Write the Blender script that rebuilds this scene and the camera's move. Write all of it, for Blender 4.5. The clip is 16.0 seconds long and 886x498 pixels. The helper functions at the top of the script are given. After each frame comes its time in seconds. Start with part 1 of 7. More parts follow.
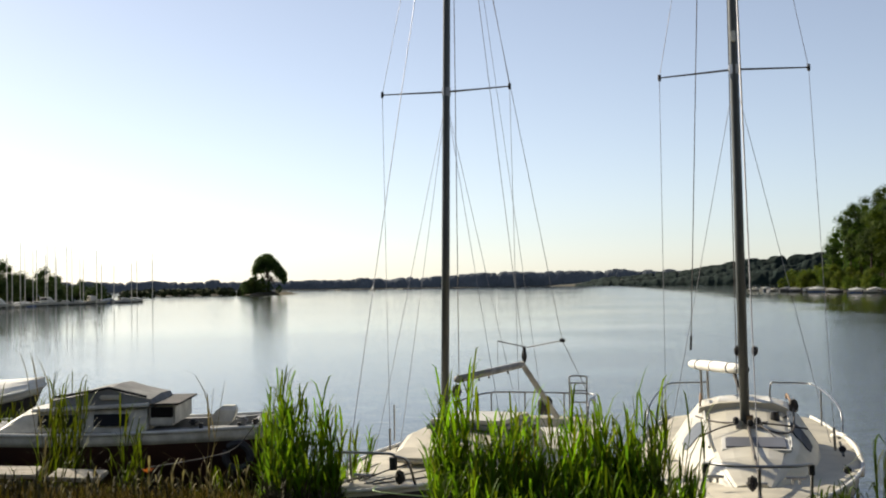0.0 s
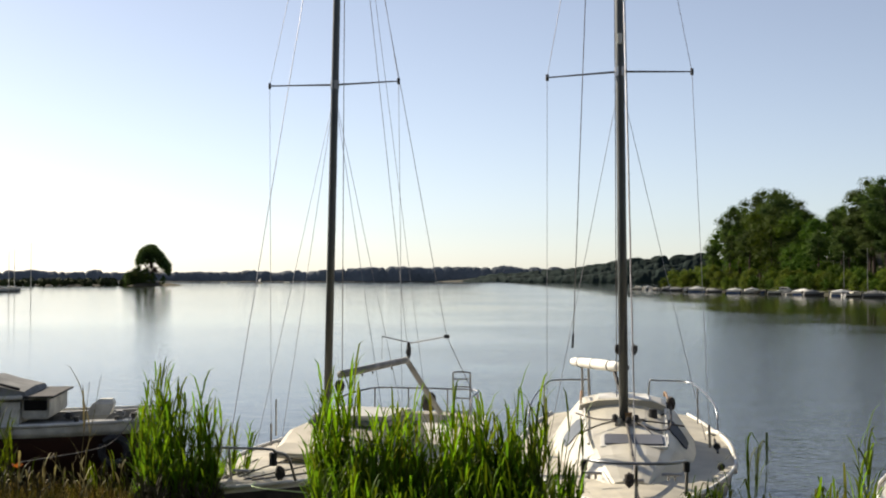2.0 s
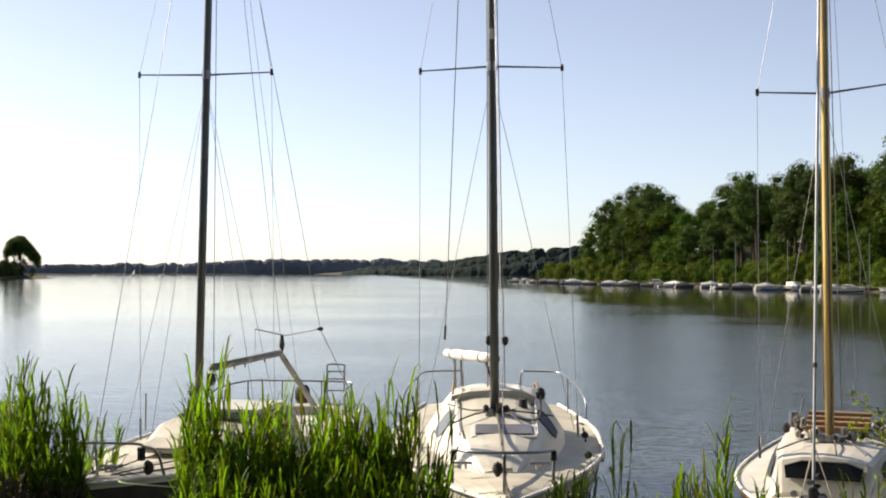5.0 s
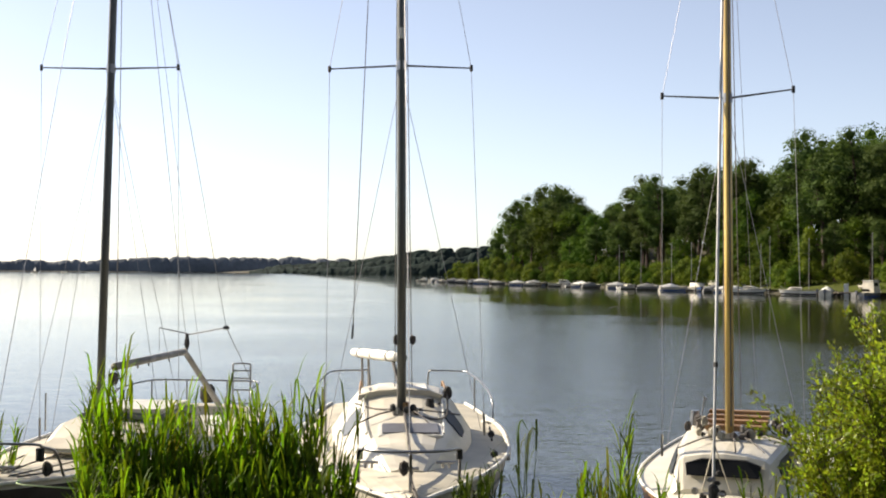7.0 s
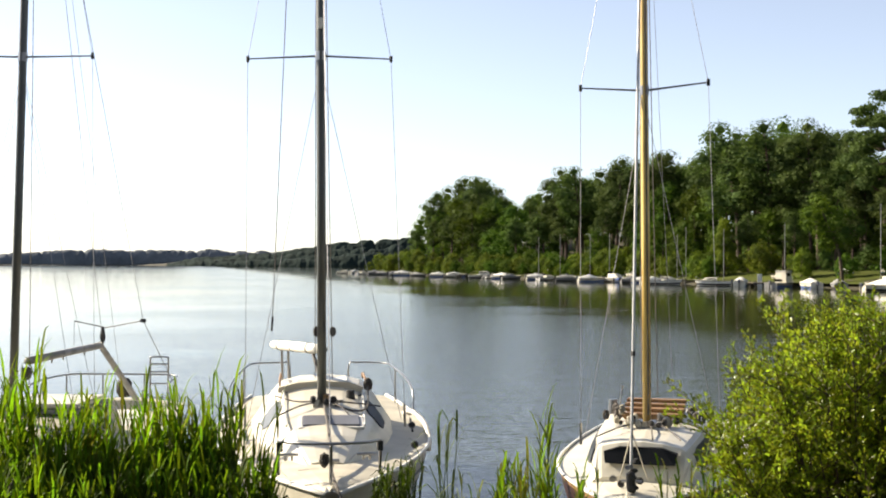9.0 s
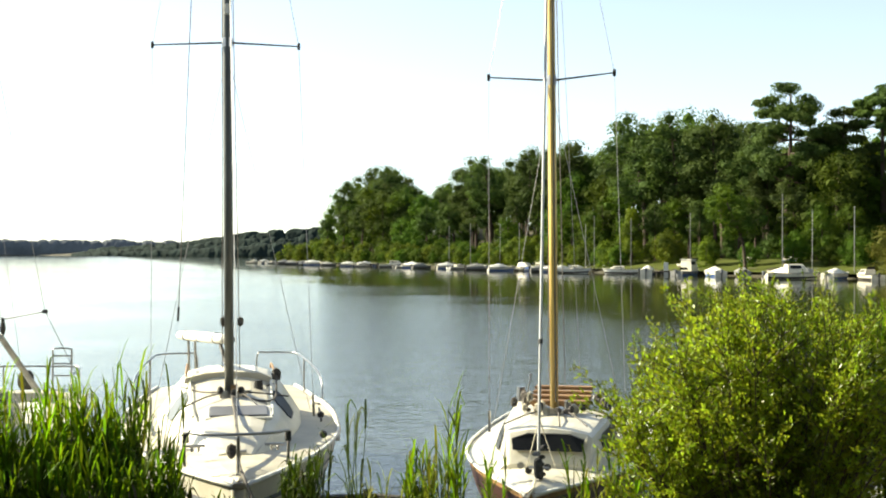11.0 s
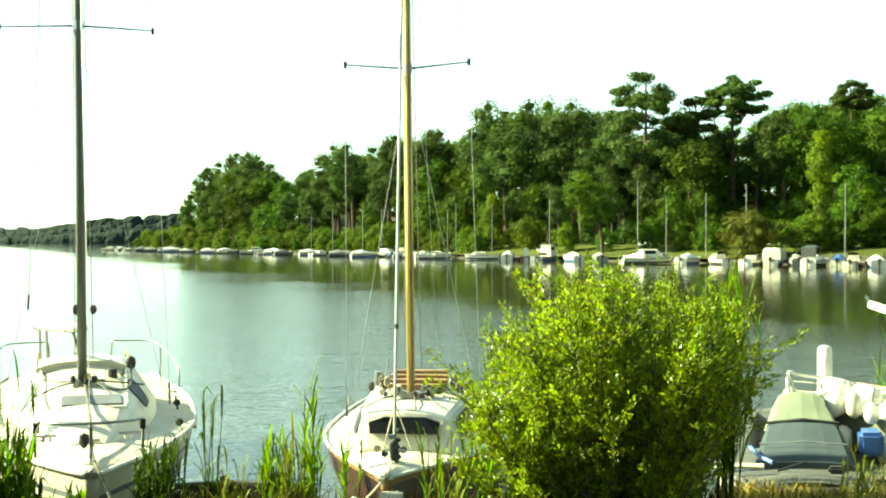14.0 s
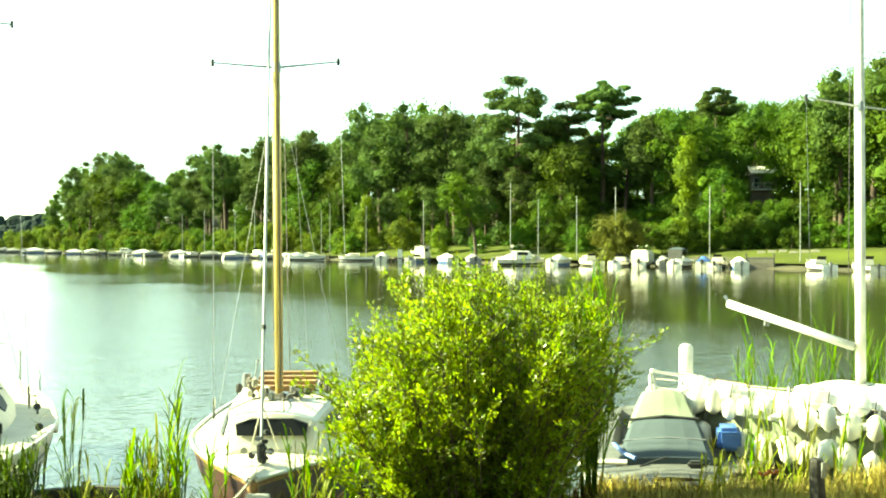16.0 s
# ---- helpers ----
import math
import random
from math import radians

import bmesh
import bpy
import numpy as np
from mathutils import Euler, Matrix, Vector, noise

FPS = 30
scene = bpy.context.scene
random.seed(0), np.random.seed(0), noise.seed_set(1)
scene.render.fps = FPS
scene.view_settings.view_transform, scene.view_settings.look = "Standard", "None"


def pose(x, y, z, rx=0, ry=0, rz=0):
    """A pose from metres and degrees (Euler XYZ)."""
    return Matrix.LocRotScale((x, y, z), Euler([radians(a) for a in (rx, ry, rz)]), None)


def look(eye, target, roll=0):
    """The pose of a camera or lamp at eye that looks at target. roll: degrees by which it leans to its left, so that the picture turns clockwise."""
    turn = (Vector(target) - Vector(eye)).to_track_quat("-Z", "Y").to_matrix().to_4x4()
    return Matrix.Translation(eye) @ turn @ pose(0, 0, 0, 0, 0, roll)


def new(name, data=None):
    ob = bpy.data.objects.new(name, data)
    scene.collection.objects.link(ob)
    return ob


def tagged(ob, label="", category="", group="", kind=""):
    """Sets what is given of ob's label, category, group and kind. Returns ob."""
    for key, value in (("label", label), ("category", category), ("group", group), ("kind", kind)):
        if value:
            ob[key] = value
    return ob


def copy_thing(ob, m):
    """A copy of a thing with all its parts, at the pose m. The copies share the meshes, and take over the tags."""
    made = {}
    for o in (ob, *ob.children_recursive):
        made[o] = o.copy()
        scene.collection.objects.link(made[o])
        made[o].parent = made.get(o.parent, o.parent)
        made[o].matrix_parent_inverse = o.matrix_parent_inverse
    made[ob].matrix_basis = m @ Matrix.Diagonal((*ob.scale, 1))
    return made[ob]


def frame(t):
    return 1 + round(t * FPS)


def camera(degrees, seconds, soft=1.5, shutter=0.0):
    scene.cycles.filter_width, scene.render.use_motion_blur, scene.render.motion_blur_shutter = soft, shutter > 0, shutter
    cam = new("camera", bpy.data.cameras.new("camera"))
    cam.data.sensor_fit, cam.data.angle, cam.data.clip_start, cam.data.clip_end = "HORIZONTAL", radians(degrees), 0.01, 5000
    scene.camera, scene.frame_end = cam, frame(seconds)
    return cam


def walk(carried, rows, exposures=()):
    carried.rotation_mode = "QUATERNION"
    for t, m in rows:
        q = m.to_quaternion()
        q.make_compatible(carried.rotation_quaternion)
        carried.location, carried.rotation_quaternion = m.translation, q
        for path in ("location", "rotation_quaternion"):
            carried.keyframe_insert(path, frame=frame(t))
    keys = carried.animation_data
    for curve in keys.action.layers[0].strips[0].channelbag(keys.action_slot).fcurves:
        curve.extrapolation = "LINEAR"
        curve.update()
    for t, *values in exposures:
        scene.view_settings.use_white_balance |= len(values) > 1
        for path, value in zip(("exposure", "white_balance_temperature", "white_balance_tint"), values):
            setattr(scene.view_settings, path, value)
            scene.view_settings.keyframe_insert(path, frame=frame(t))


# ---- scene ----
cam = camera(40.0, 16.0, soft=2.0)
EYE = 2.8
ROWS = [
    (0.0, -0.000, 0.000, 0.000, -0.00, 1.68, 0.88),
    (0.5, 0.008, 0.019, 0.003, -2.00, 1.64, 0.75),
    (1.0, 0.021, 0.036, 0.008, -3.22, 1.63, 0.45),
    (1.5, 0.029, 0.027, 0.007, -4.22, 1.76, 0.02),
    (2.0, 0.033, 0.047, 0.005, -5.27, 1.40, -0.07),
    (2.5, 0.038, 0.042, 0.010, -6.15, 1.47, -0.03),
    (3.0, 0.047, 0.040, 0.004, -6.95, 1.36, 0.05),
    (3.5, 0.056, 0.026, 0.005, -7.65, 1.16, 0.14),
    (4.0, 0.063, 0.038, 0.009, -8.52, 1.26, 0.24),
    (4.5, 0.080, 0.009, 0.002, -9.76, 1.36, 0.10),
    (5.0, 0.093, -0.014, 0.004, -10.96, 1.05, -0.08),
    (7.5, 0.107, -0.013, 0.001, -16.49, 1.03, -0.32),
    (8.0, 0.109, 0.015, 0.002, -17.76, 0.91, -0.17),
    (8.5, 0.107, -0.012, -0.002, -18.47, 0.75, -0.30),
    (11.0, 0.131, -0.011, -0.010, -23.18, 0.19, -0.12),
    (11.5, 0.134, -0.037, -0.017, -24.98, -0.31, -0.70),
    (12.0, 0.132, -0.054, -0.017, -25.56, -0.42, -0.50),
    (12.5, 0.136, -0.072, -0.014, -26.73, -0.40, -0.26),
    (13.0, 0.133, -0.087, -0.017, -27.71, -0.31, -0.16),
    (13.5, 0.130, -0.123, -0.013, -28.75, -0.41, 0.16),
    (14.0, 0.129, -0.158, -0.008, -29.63, -0.46, 0.03),
    (14.5, 0.114, -0.196, -0.013, -30.98, -0.34, -0.24),
    (15.0, 0.112, -0.215, -0.014, -31.89, -0.45, -0.16),
    (15.5, 0.137, -0.216, -0.009, -33.61, -0.30, -0.22),
    (16.0, 0.169, -0.198, -0.021, -35.53, -0.38, -0.10),
]
EXPOSURES = [(0.0, 0.74, 6800, 11), (5.0, 1.01, 6850, 15), (8.5, 1.39, 7000, 13), (11.0, 1.84, 7200, 2), (12.5, 2.15, 7850, -20), (14.5, 2.62, 8550, -31), (16.0, 3.0, 8850, -32)]
walk(cam, [(t, pose(x, y, EYE + z, 90 + pitch, roll, yaw)) for t, x, y, z, yaw, pitch, roll in ROWS], EXPOSURES)

# ---- light ----
SUN_AZ, SUN_EL = -46.0, 30.0
world = bpy.data.worlds.new("world")
scene.world = world
world.use_nodes = True
wn = world.node_tree.nodes
sky = wn.new("ShaderNodeTexSky")
sky.sky_type = "NISHITA"
sky.sun_disc = False
sky.sun_elevation, sky.sun_rotation = radians(SUN_EL), radians(SUN_AZ)
sky.air_density, sky.dust_density, sky.ozone_density = 0.75, 0.45, 2.6
haze = wn.new("ShaderNodeHueSaturation")     # a hazy, pale summer sky
haze.inputs["Saturation"].default_value = 0.7
world.node_tree.links.new(sky.outputs[0], haze.inputs["Color"])
world.node_tree.links.new(haze.outputs[0], wn["Background"].inputs[0])
wn["Background"].inputs[1].default_value = 0.08
sun = new("sun", bpy.data.lights.new("sun", "SUN"))
sun.data.energy, sun.data.angle, sun.data.color = 5.0, radians(0.6), (1.0, 0.92, 0.78)
_s = Vector((math.sin(radians(SUN_AZ)) * math.cos(radians(SUN_EL)), math.cos(radians(SUN_AZ)) * math.cos(radians(SUN_EL)), math.sin(radians(SUN_EL))))
sun.matrix_world = look(_s * 50, (0, 0, 0))


# ---- materials ----
def material(name, color, rough=0.6, metal=0.0, var=0.15, scale=4.0, fine=40.0, bump=0.0, spec=0.5, obj_var=0.0, translucent=0.0, stretch=(1, 1, 1), second=None, island=0.0):
    """A surface with coarse and fine variation, optional relief and see-through light for leaves."""
    m = bpy.data.materials.new(name)
    m.use_nodes = True
    n, k = m.node_tree.nodes, m.node_tree.links
    b = n["Principled BSDF"]
    b.inputs["Roughness"].default_value, b.inputs["Metallic"].default_value = rough, metal
    b.inputs["Specular IOR Level"].default_value = spec
    tc = n.new("ShaderNodeTexCoord")
    mp = n.new("ShaderNodeMapping")
    mp.inputs["Scale"].default_value = stretch
    k.new(tc.outputs["Object"], mp.inputs[0])
    a = n.new("ShaderNodeTexNoise")
    a.inputs["Scale"].default_value, a.inputs["Detail"].default_value = scale, 4.0
    f = n.new("ShaderNodeTexNoise")
    f.inputs["Scale"].default_value, f.inputs["Detail"].default_value = fine, 3.0
    k.new(mp.outputs[0], a.inputs[0])
    k.new(mp.outputs[0], f.inputs[0])
    ramp = n.new("ShaderNodeMix")
    ramp.data_type = "RGBA"
    dark = second or tuple(c * (1 - 1.6 * var) for c in color)
    ramp.inputs["A"].default_value = (*[max(0, c) for c in dark], 1)
    ramp.inputs["B"].default_value = (*[min(1, c * (1 + 0.6 * var)) for c in color], 1)
    mixf = n.new("ShaderNodeMath")
    mixf.operation = "MULTIPLY_ADD"
    mixf.inputs[1].default_value, mixf.use_clamp = 0.45, True
    k.new(f.outputs["Fac"], mixf.inputs[0])
    sub = n.new("ShaderNodeMapRange")
    sub.inputs["From Min"].default_value, sub.inputs["From Max"].default_value = 0.3, 0.7
    sub.inputs["To Min"].default_value, sub.inputs["To Max"].default_value = -0.15, 0.75
    k.new(a.outputs["Fac"], sub.inputs["Value"])
    k.new(sub.outputs[0], mixf.inputs[2])
    k.new(mixf.outputs[0], ramp.inputs["Factor"])
    col = ramp.outputs["Result"]
    if obj_var or island:
        hs = n.new("ShaderNodeHueSaturation")
        src = n.new("ShaderNodeObjectInfo").outputs["Random"] if obj_var else n.new("ShaderNodeNewGeometry").outputs["Random Per Island"]
        amount = obj_var or island
        mr = n.new("ShaderNodeMapRange")
        mr.inputs["To Min"].default_value, mr.inputs["To Max"].default_value = 1 - amount, 1 + amount
        k.new(src, mr.inputs["Value"])
        k.new(mr.outputs[0], hs.inputs["Value"])
        mh = n.new("ShaderNodeMapRange")
        mh.inputs["To Min"].default_value, mh.inputs["To Max"].default_value = 0.5 - amount * 0.06, 0.5 + amount * 0.05
        k.new(src, mh.inputs["Value"])
        k.new(mh.outputs[0], hs.inputs["Hue"])
        k.new(col, hs.inputs["Color"])
        col = hs.outputs[0]
    k.new(col, b.inputs["Base Color"])
    if bump:
        bp = n.new("ShaderNodeBump")
        bp.inputs["Strength"].default_value, bp.inputs["Distance"].default_value = bump, 0.02
        k.new(f.outputs["Fac"], bp.inputs["Height"])
        k.new(bp.outputs[0], b.inputs["Normal"])
    if translucent:
        tr = n.new("ShaderNodeBsdfTranslucent")
        k.new(col, tr.inputs[0])
        mx = n.new("ShaderNodeMixShader")
        mx.inputs[0].default_value = translucent
        k.new(b.outputs[0], mx.inputs[1])
        k.new(tr.outputs[0], mx.inputs[2])
        k.new(mx.outputs[0], n["Material Output"].inputs[0])
    return m


GEL = material("white_gelcoat", (0.563, 0.53, 0.43), 0.35, var=0.12, scale=1.5, fine=14, second=(0.414, 0.389, 0.315))
DECK = material("cream_deck", (0.486, 0.445, 0.34), 0.6, var=0.14, scale=2.2, fine=60, bump=0.15, second=(0.324, 0.299, 0.235))
OLDWHITE = material("weathered_white", (0.66, 0.65, 0.6), 0.55, var=0.2, scale=3, fine=25, second=(0.42, 0.41, 0.36))
GREY = material("grey_panel", (0.13, 0.135, 0.15), 0.45, var=0.15, scale=3, fine=30)
GREYDECK = material("grey_paint", (0.22, 0.22, 0.21), 0.6, var=0.3, scale=5, fine=40, second=(0.1, 0.1, 0.09))
SCUFFED = material("scuffed_grey_deck", (0.0887, 0.0905, 0.0831), 0.65, var=0.3, scale=9, fine=30, bump=0.3, stretch=(0.4, 1.6, 1), second=(0.0202, 0.0202, 0.0185))
WINDOW = material("smoked_window", (0.01, 0.011, 0.012), 0.3, var=0.2, spec=0.12)
ALU = material("anodised_mast", (0.084, 0.09, 0.085), 0.42, metal=0.25, var=0.15, scale=1.0, fine=20)
STEEL = material("stainless_steel", (0.3, 0.3, 0.3), 0.3, metal=0.9, var=0.08)
WIRE = material("rigging_wire", (0.2, 0.2, 0.21), 0.45, metal=0.6, var=0.1)
ROPE = material("rope", (0.1, 0.09, 0.08), 0.9, var=0.3, fine=150, bump=0.4)
PALEROPE = material("pale_rope", (0.5, 0.46, 0.36), 0.9, var=0.3, fine=150, bump=0.4)
BLACK = material("black_rubber", (0.02, 0.02, 0.02), 0.7, var=0.3)
VARNISH = material("varnished_wood", (0.52, 0.38, 0.11), 0.35, var=0.3, scale=2, fine=30, stretch=(6, 6, 0.6), second=(0.28, 0.17, 0.05))
TEAK = material("teak", (0.24, 0.14, 0.055), 0.55, var=0.35, scale=3, fine=40, stretch=(0.7, 6, 6), second=(0.14, 0.07, 0.03))
DARKTINT = material("dark_blue_window", (0.014, 0.018, 0.032), 0.45, var=0.2, spec=0.1)
# left pane: the sky's reflection is coloured in as a paler tone
SKYTINT = material("sky_reflecting_window", (0.11, 0.125, 0.14), 0.4, var=0.2, spec=0.15)
FURLER = material("pale_furler", (0.4, 0.4, 0.39), 0.4, var=0.15)
FADED = material("faded_paint", (0.6, 0.58, 0.5), 0.65, var=0.3, scale=4, fine=30, second=(0.34, 0.32, 0.26))
GREENLINE = material("green_line", (0.3, 0.45, 0.2), 0.7, var=0.2)
BROWNHULL = material("brown_hull_paint", (0.0385, 0.0123, 0.0063), 0.45, var=0.3, scale=2, fine=20)
GREENHULL = material("grey_green_hull", (0.16, 0.17, 0.12), 0.7, var=0.4, scale=4, fine=25, second=(0.05, 0.06, 0.035))
DARKHULL = material("dark_paint_and_shade", (0.035, 0.03, 0.03), 0.6, var=0.3)
BLUE = material("blue_paint", (0.05, 0.12, 0.35), 0.5, var=0.25)
PALEBLUE = material("slate_blue_cover", (0.052, 0.066, 0.077), 0.75, spec=0.12, var=0.15, scale=2, fine=12)
PALEGREEN = material("pale_olive_screen", (0.169, 0.188, 0.139), 0.5, spec=0.2, var=0.1)
CANVAS = material("grey_canvas", (0.2, 0.2, 0.185), 0.85, var=0.25, scale=3, fine=60, bump=0.3)
SAILCOVER = material("white_sail_cover", (0.78, 0.76, 0.68), 0.7, var=0.15, scale=3, fine=30, bump=0.2)
TIMBER = material("grey_timber", (0.2, 0.17, 0.13), 0.85, var=0.4, scale=3, fine=30, bump=0.4, stretch=(1, 8, 8))
PALETIMBER = material("sunbleached_board", (0.38, 0.34, 0.26), 0.85, var=0.3, scale=3, fine=30, bump=0.4, stretch=(1, 6, 6))
DARKTIMBER = material("wet_timber", (0.03, 0.026, 0.02), 0.8, var=0.4, scale=4, fine=30, bump=0.4)
REED = material("reed_leaf", (0.1197, 0.2001, 0.003783), 0.6, spec=0.25, var=0.3, scale=1.2, fine=8, translucent=0.68, island=0.45, second=(0.062, 0.117, 0.00688))
MIDREED = material("olive_reed_leaf", (0.072, 0.096, 0.0035), 0.6, spec=0.2, var=0.3, translucent=0.5, island=0.35)
# darker copy of the reed leaf for stalks seen against the light
BACKLITREED = material("backlit_reed_leaf", (0.0612, 0.0986, 0.00544), 0.6, spec=0.2, var=0.3, translucent=0.35, island=0.3)
DRYREED = material("dry_reed", (0.3, 0.25, 0.1), 0.8, var=0.3, island=0.3, translucent=0.2)
BUSHLEAF = material("bush_leaf", (0.2325, 0.29, 0.018), 0.35, var=0.25, scale=1.5, fine=9, translucent=0.62, island=0.45, second=(0.1, 0.15, 0.006))
BARK = material("bark", (0.07, 0.05, 0.03), 0.9, var=0.4, scale=3, fine=20, bump=0.5)
PINEBARK = material("pine_bark", (0.066, 0.0413, 0.0275), 0.9, var=0.4, scale=1, fine=6, bump=0.5)
PINELEAF = material("pine_needles", (0.06138, 0.092, 0.014), 0.85, spec=0.2, var=0.3, scale=0.25, fine=1.5, translucent=0.35, obj_var=0.25, second=(0.026, 0.05, 0.0145))
OAKLEAF = material("broad_leaf", (0.06882, 0.108, 0.004), 0.85, spec=0.2, var=0.3, scale=0.25, fine=1.5, translucent=0.4, obj_var=0.3, second=(0.0267, 0.0624, 0.00891))
WILLOWLEAF = material("willow_leaf", (0.1395, 0.18, 0.006), 0.85, spec=0.2, var=0.3, scale=0.3, fine=1.5, translucent=0.4, obj_var=0.2, second=(0.0486, 0.081, 0.0162))
# the bluish cast of haze over the hill is mixed into this colour
HAZEHILL = material("hazy_hill_foliage", (0.0175, 0.0275, 0.0245), 0.95, var=0.3, scale=0.12, fine=1.2, spec=0.05)
SCRUB = material("lake_scrub", (0.035, 0.045, 0.014), 0.9, var=0.3, scale=0.3, fine=2, spec=0.1, second=(0.02, 0.026, 0.01))
# pale blue-grey: the distance haze is put into the leaf colour
HAZELEAF = material("hazy_foliage", (0.118, 0.132, 0.146), 0.95, var=0.2, scale=0.06, fine=0.6, spec=0.05)
GRASSBLADE = material("grass_blade", (0.0408, 0.0408, 0.00476), 0.8, spec=0.1, var=0.3, scale=0.6, fine=4, translucent=0.35, island=0.35, second=(0.0578, 0.0306, 0.00544))
STRAW = material("dry_grass", (0.51, 0.4, 0.102), 0.8, spec=0.1, var=0.3, scale=0.8, fine=5, translucent=0.25, island=0.35, second=(0.188, 0.17, 0.051))
TURF = material("sunny_turf", (0.0558, 0.068, 0.012), 0.9, spec=0.1, var=0.35, scale=0.16, fine=1.6, bump=0.4, second=(0.0374, 0.0449, 0.0105))
POPPY = material("orange_petal", (0.5, 0.14, 0.02), 0.5, var=0.2, translucent=0.3)
SHADEWALL = material("shaded_timber", (0.07, 0.055, 0.04), 0.8, var=0.3, scale=0.5, fine=4)
PLASTER = material("house_wall", (0.7, 0.68, 0.62), 0.8, var=0.1, scale=0.5, fine=4)
ROOFTILE = material("pale_roof", (0.72, 0.68, 0.6), 0.8, var=0.25, scale=1, fine=8)


def ground_material():
    m = bpy.data.materials.new("earth_and_turf")
    m.use_nodes = True
    n, k = m.node_tree.nodes, m.node_tree.links
    b = n["Principled BSDF"]
    b.inputs["Roughness"].default_value = 0.95
    tc = n.new("ShaderNodeTexCoord")
    a, f = n.new("ShaderNodeTexNoise"), n.new("ShaderNodeTexNoise")
    a.inputs["Scale"].default_value, f.inputs["Scale"].default_value = 0.35, 9.0
    a.inputs["Detail"].default_value = f.inputs["Detail"].default_value = 6.0
    for q in (a, f):
        k.new(tc.outputs["Object"], q.inputs[0])
    r = n.new("ShaderNodeValToRGB")
    r.color_ramp.elements[0].position, r.color_ramp.elements[0].color = 0.35, (0.03, 0.03, 0.012, 1)
    r.color_ramp.elements[1].position, r.color_ramp.elements[1].color = 0.68, (0.09, 0.075, 0.03, 1)
    k.new(a.outputs["Fac"], r.inputs[0])
    r2 = n.new("ShaderNodeMix")
    r2.data_type, r2.blend_type = "RGBA", "MULTIPLY"
    r2.inputs["Factor"].default_value = 0.7
    k.new(r.outputs[0], r2.inputs["A"])
    k.new(f.outputs["Color"], r2.inputs["B"])
    k.new(r2.outputs["Result"], b.inputs["Base Color"])
    bp = n.new("ShaderNodeBump")
    bp.inputs["Strength"].default_value, bp.inputs["Distance"].default_value = 0.6, 0.05
    k.new(f.outputs["Fac"], bp.inputs["Height"])
    k.new(bp.outputs[0], b.inputs["Normal"])
    return m


def water_material():
    m = bpy.data.materials.new("lake_water")
    m.use_nodes = True
    n, k = m.node_tree.nodes, m.node_tree.links
    b = n["Principled BSDF"]
    b.inputs["Base Color"].default_value = (0.022, 0.024, 0.012, 1)
    b.inputs["Roughness"].default_value, b.inputs["IOR"].default_value = 0.06, 1.333
    tc = n.new("ShaderNodeTexCoord")
    mp = n.new("ShaderNodeMapping")
    mp.inputs["Rotation"].default_value = (0, 0, 0.25)
    mp.inputs["Scale"].default_value = (0.55, 1.0, 1.0)
    k.new(tc.outputs["Object"], mp.inputs[0])
    total = None
    for sc, amp in ((0.1, 0.16), (0.9, 0.16), (4.0, 0.14), (12.0, 0.06)):
        q = n.new("ShaderNodeTexNoise")
        q.inputs["Scale"].default_value, q.inputs["Detail"].default_value = sc, 2.0
        k.new(mp.outputs[0], q.inputs[0])
        g = n.new("ShaderNodeMath")
        g.operation = "MULTIPLY"
        g.inputs[1].default_value = amp
        k.new(q.outputs["Fac"], g.inputs[0])
        if total is None:
            total = g
        else:
            s = n.new("ShaderNodeMath")
            k.new(total.outputs[0], s.inputs[0])
            k.new(g.outputs[0], s.inputs[1])
            total = s
    bp = n.new("ShaderNodeBump")
    bp.inputs["Distance"].default_value = 0.17
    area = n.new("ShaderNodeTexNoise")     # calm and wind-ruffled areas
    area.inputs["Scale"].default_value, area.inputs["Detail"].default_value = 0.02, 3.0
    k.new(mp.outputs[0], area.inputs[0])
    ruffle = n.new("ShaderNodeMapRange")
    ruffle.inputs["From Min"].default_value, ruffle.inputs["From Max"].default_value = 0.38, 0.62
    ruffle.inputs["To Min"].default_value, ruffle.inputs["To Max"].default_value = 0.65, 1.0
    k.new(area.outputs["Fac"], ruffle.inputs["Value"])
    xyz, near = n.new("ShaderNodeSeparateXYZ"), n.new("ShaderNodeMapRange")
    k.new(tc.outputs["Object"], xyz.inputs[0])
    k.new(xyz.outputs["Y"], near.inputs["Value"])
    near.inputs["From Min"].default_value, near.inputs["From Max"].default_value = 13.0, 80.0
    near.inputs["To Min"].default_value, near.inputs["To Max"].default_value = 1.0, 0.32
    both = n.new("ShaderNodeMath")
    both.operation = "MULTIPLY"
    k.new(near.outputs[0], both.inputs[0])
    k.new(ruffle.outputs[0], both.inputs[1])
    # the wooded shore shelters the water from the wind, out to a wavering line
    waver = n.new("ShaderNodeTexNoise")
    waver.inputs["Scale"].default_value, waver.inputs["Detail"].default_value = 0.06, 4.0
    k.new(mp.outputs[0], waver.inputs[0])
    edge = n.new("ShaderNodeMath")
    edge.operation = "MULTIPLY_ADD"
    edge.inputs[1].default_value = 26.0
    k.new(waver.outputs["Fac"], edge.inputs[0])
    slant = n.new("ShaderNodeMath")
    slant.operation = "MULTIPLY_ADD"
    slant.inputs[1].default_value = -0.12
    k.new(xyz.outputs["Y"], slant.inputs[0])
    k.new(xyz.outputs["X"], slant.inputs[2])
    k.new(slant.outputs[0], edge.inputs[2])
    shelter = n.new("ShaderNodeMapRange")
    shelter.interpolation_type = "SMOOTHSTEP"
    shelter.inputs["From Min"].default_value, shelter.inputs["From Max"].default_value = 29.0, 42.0
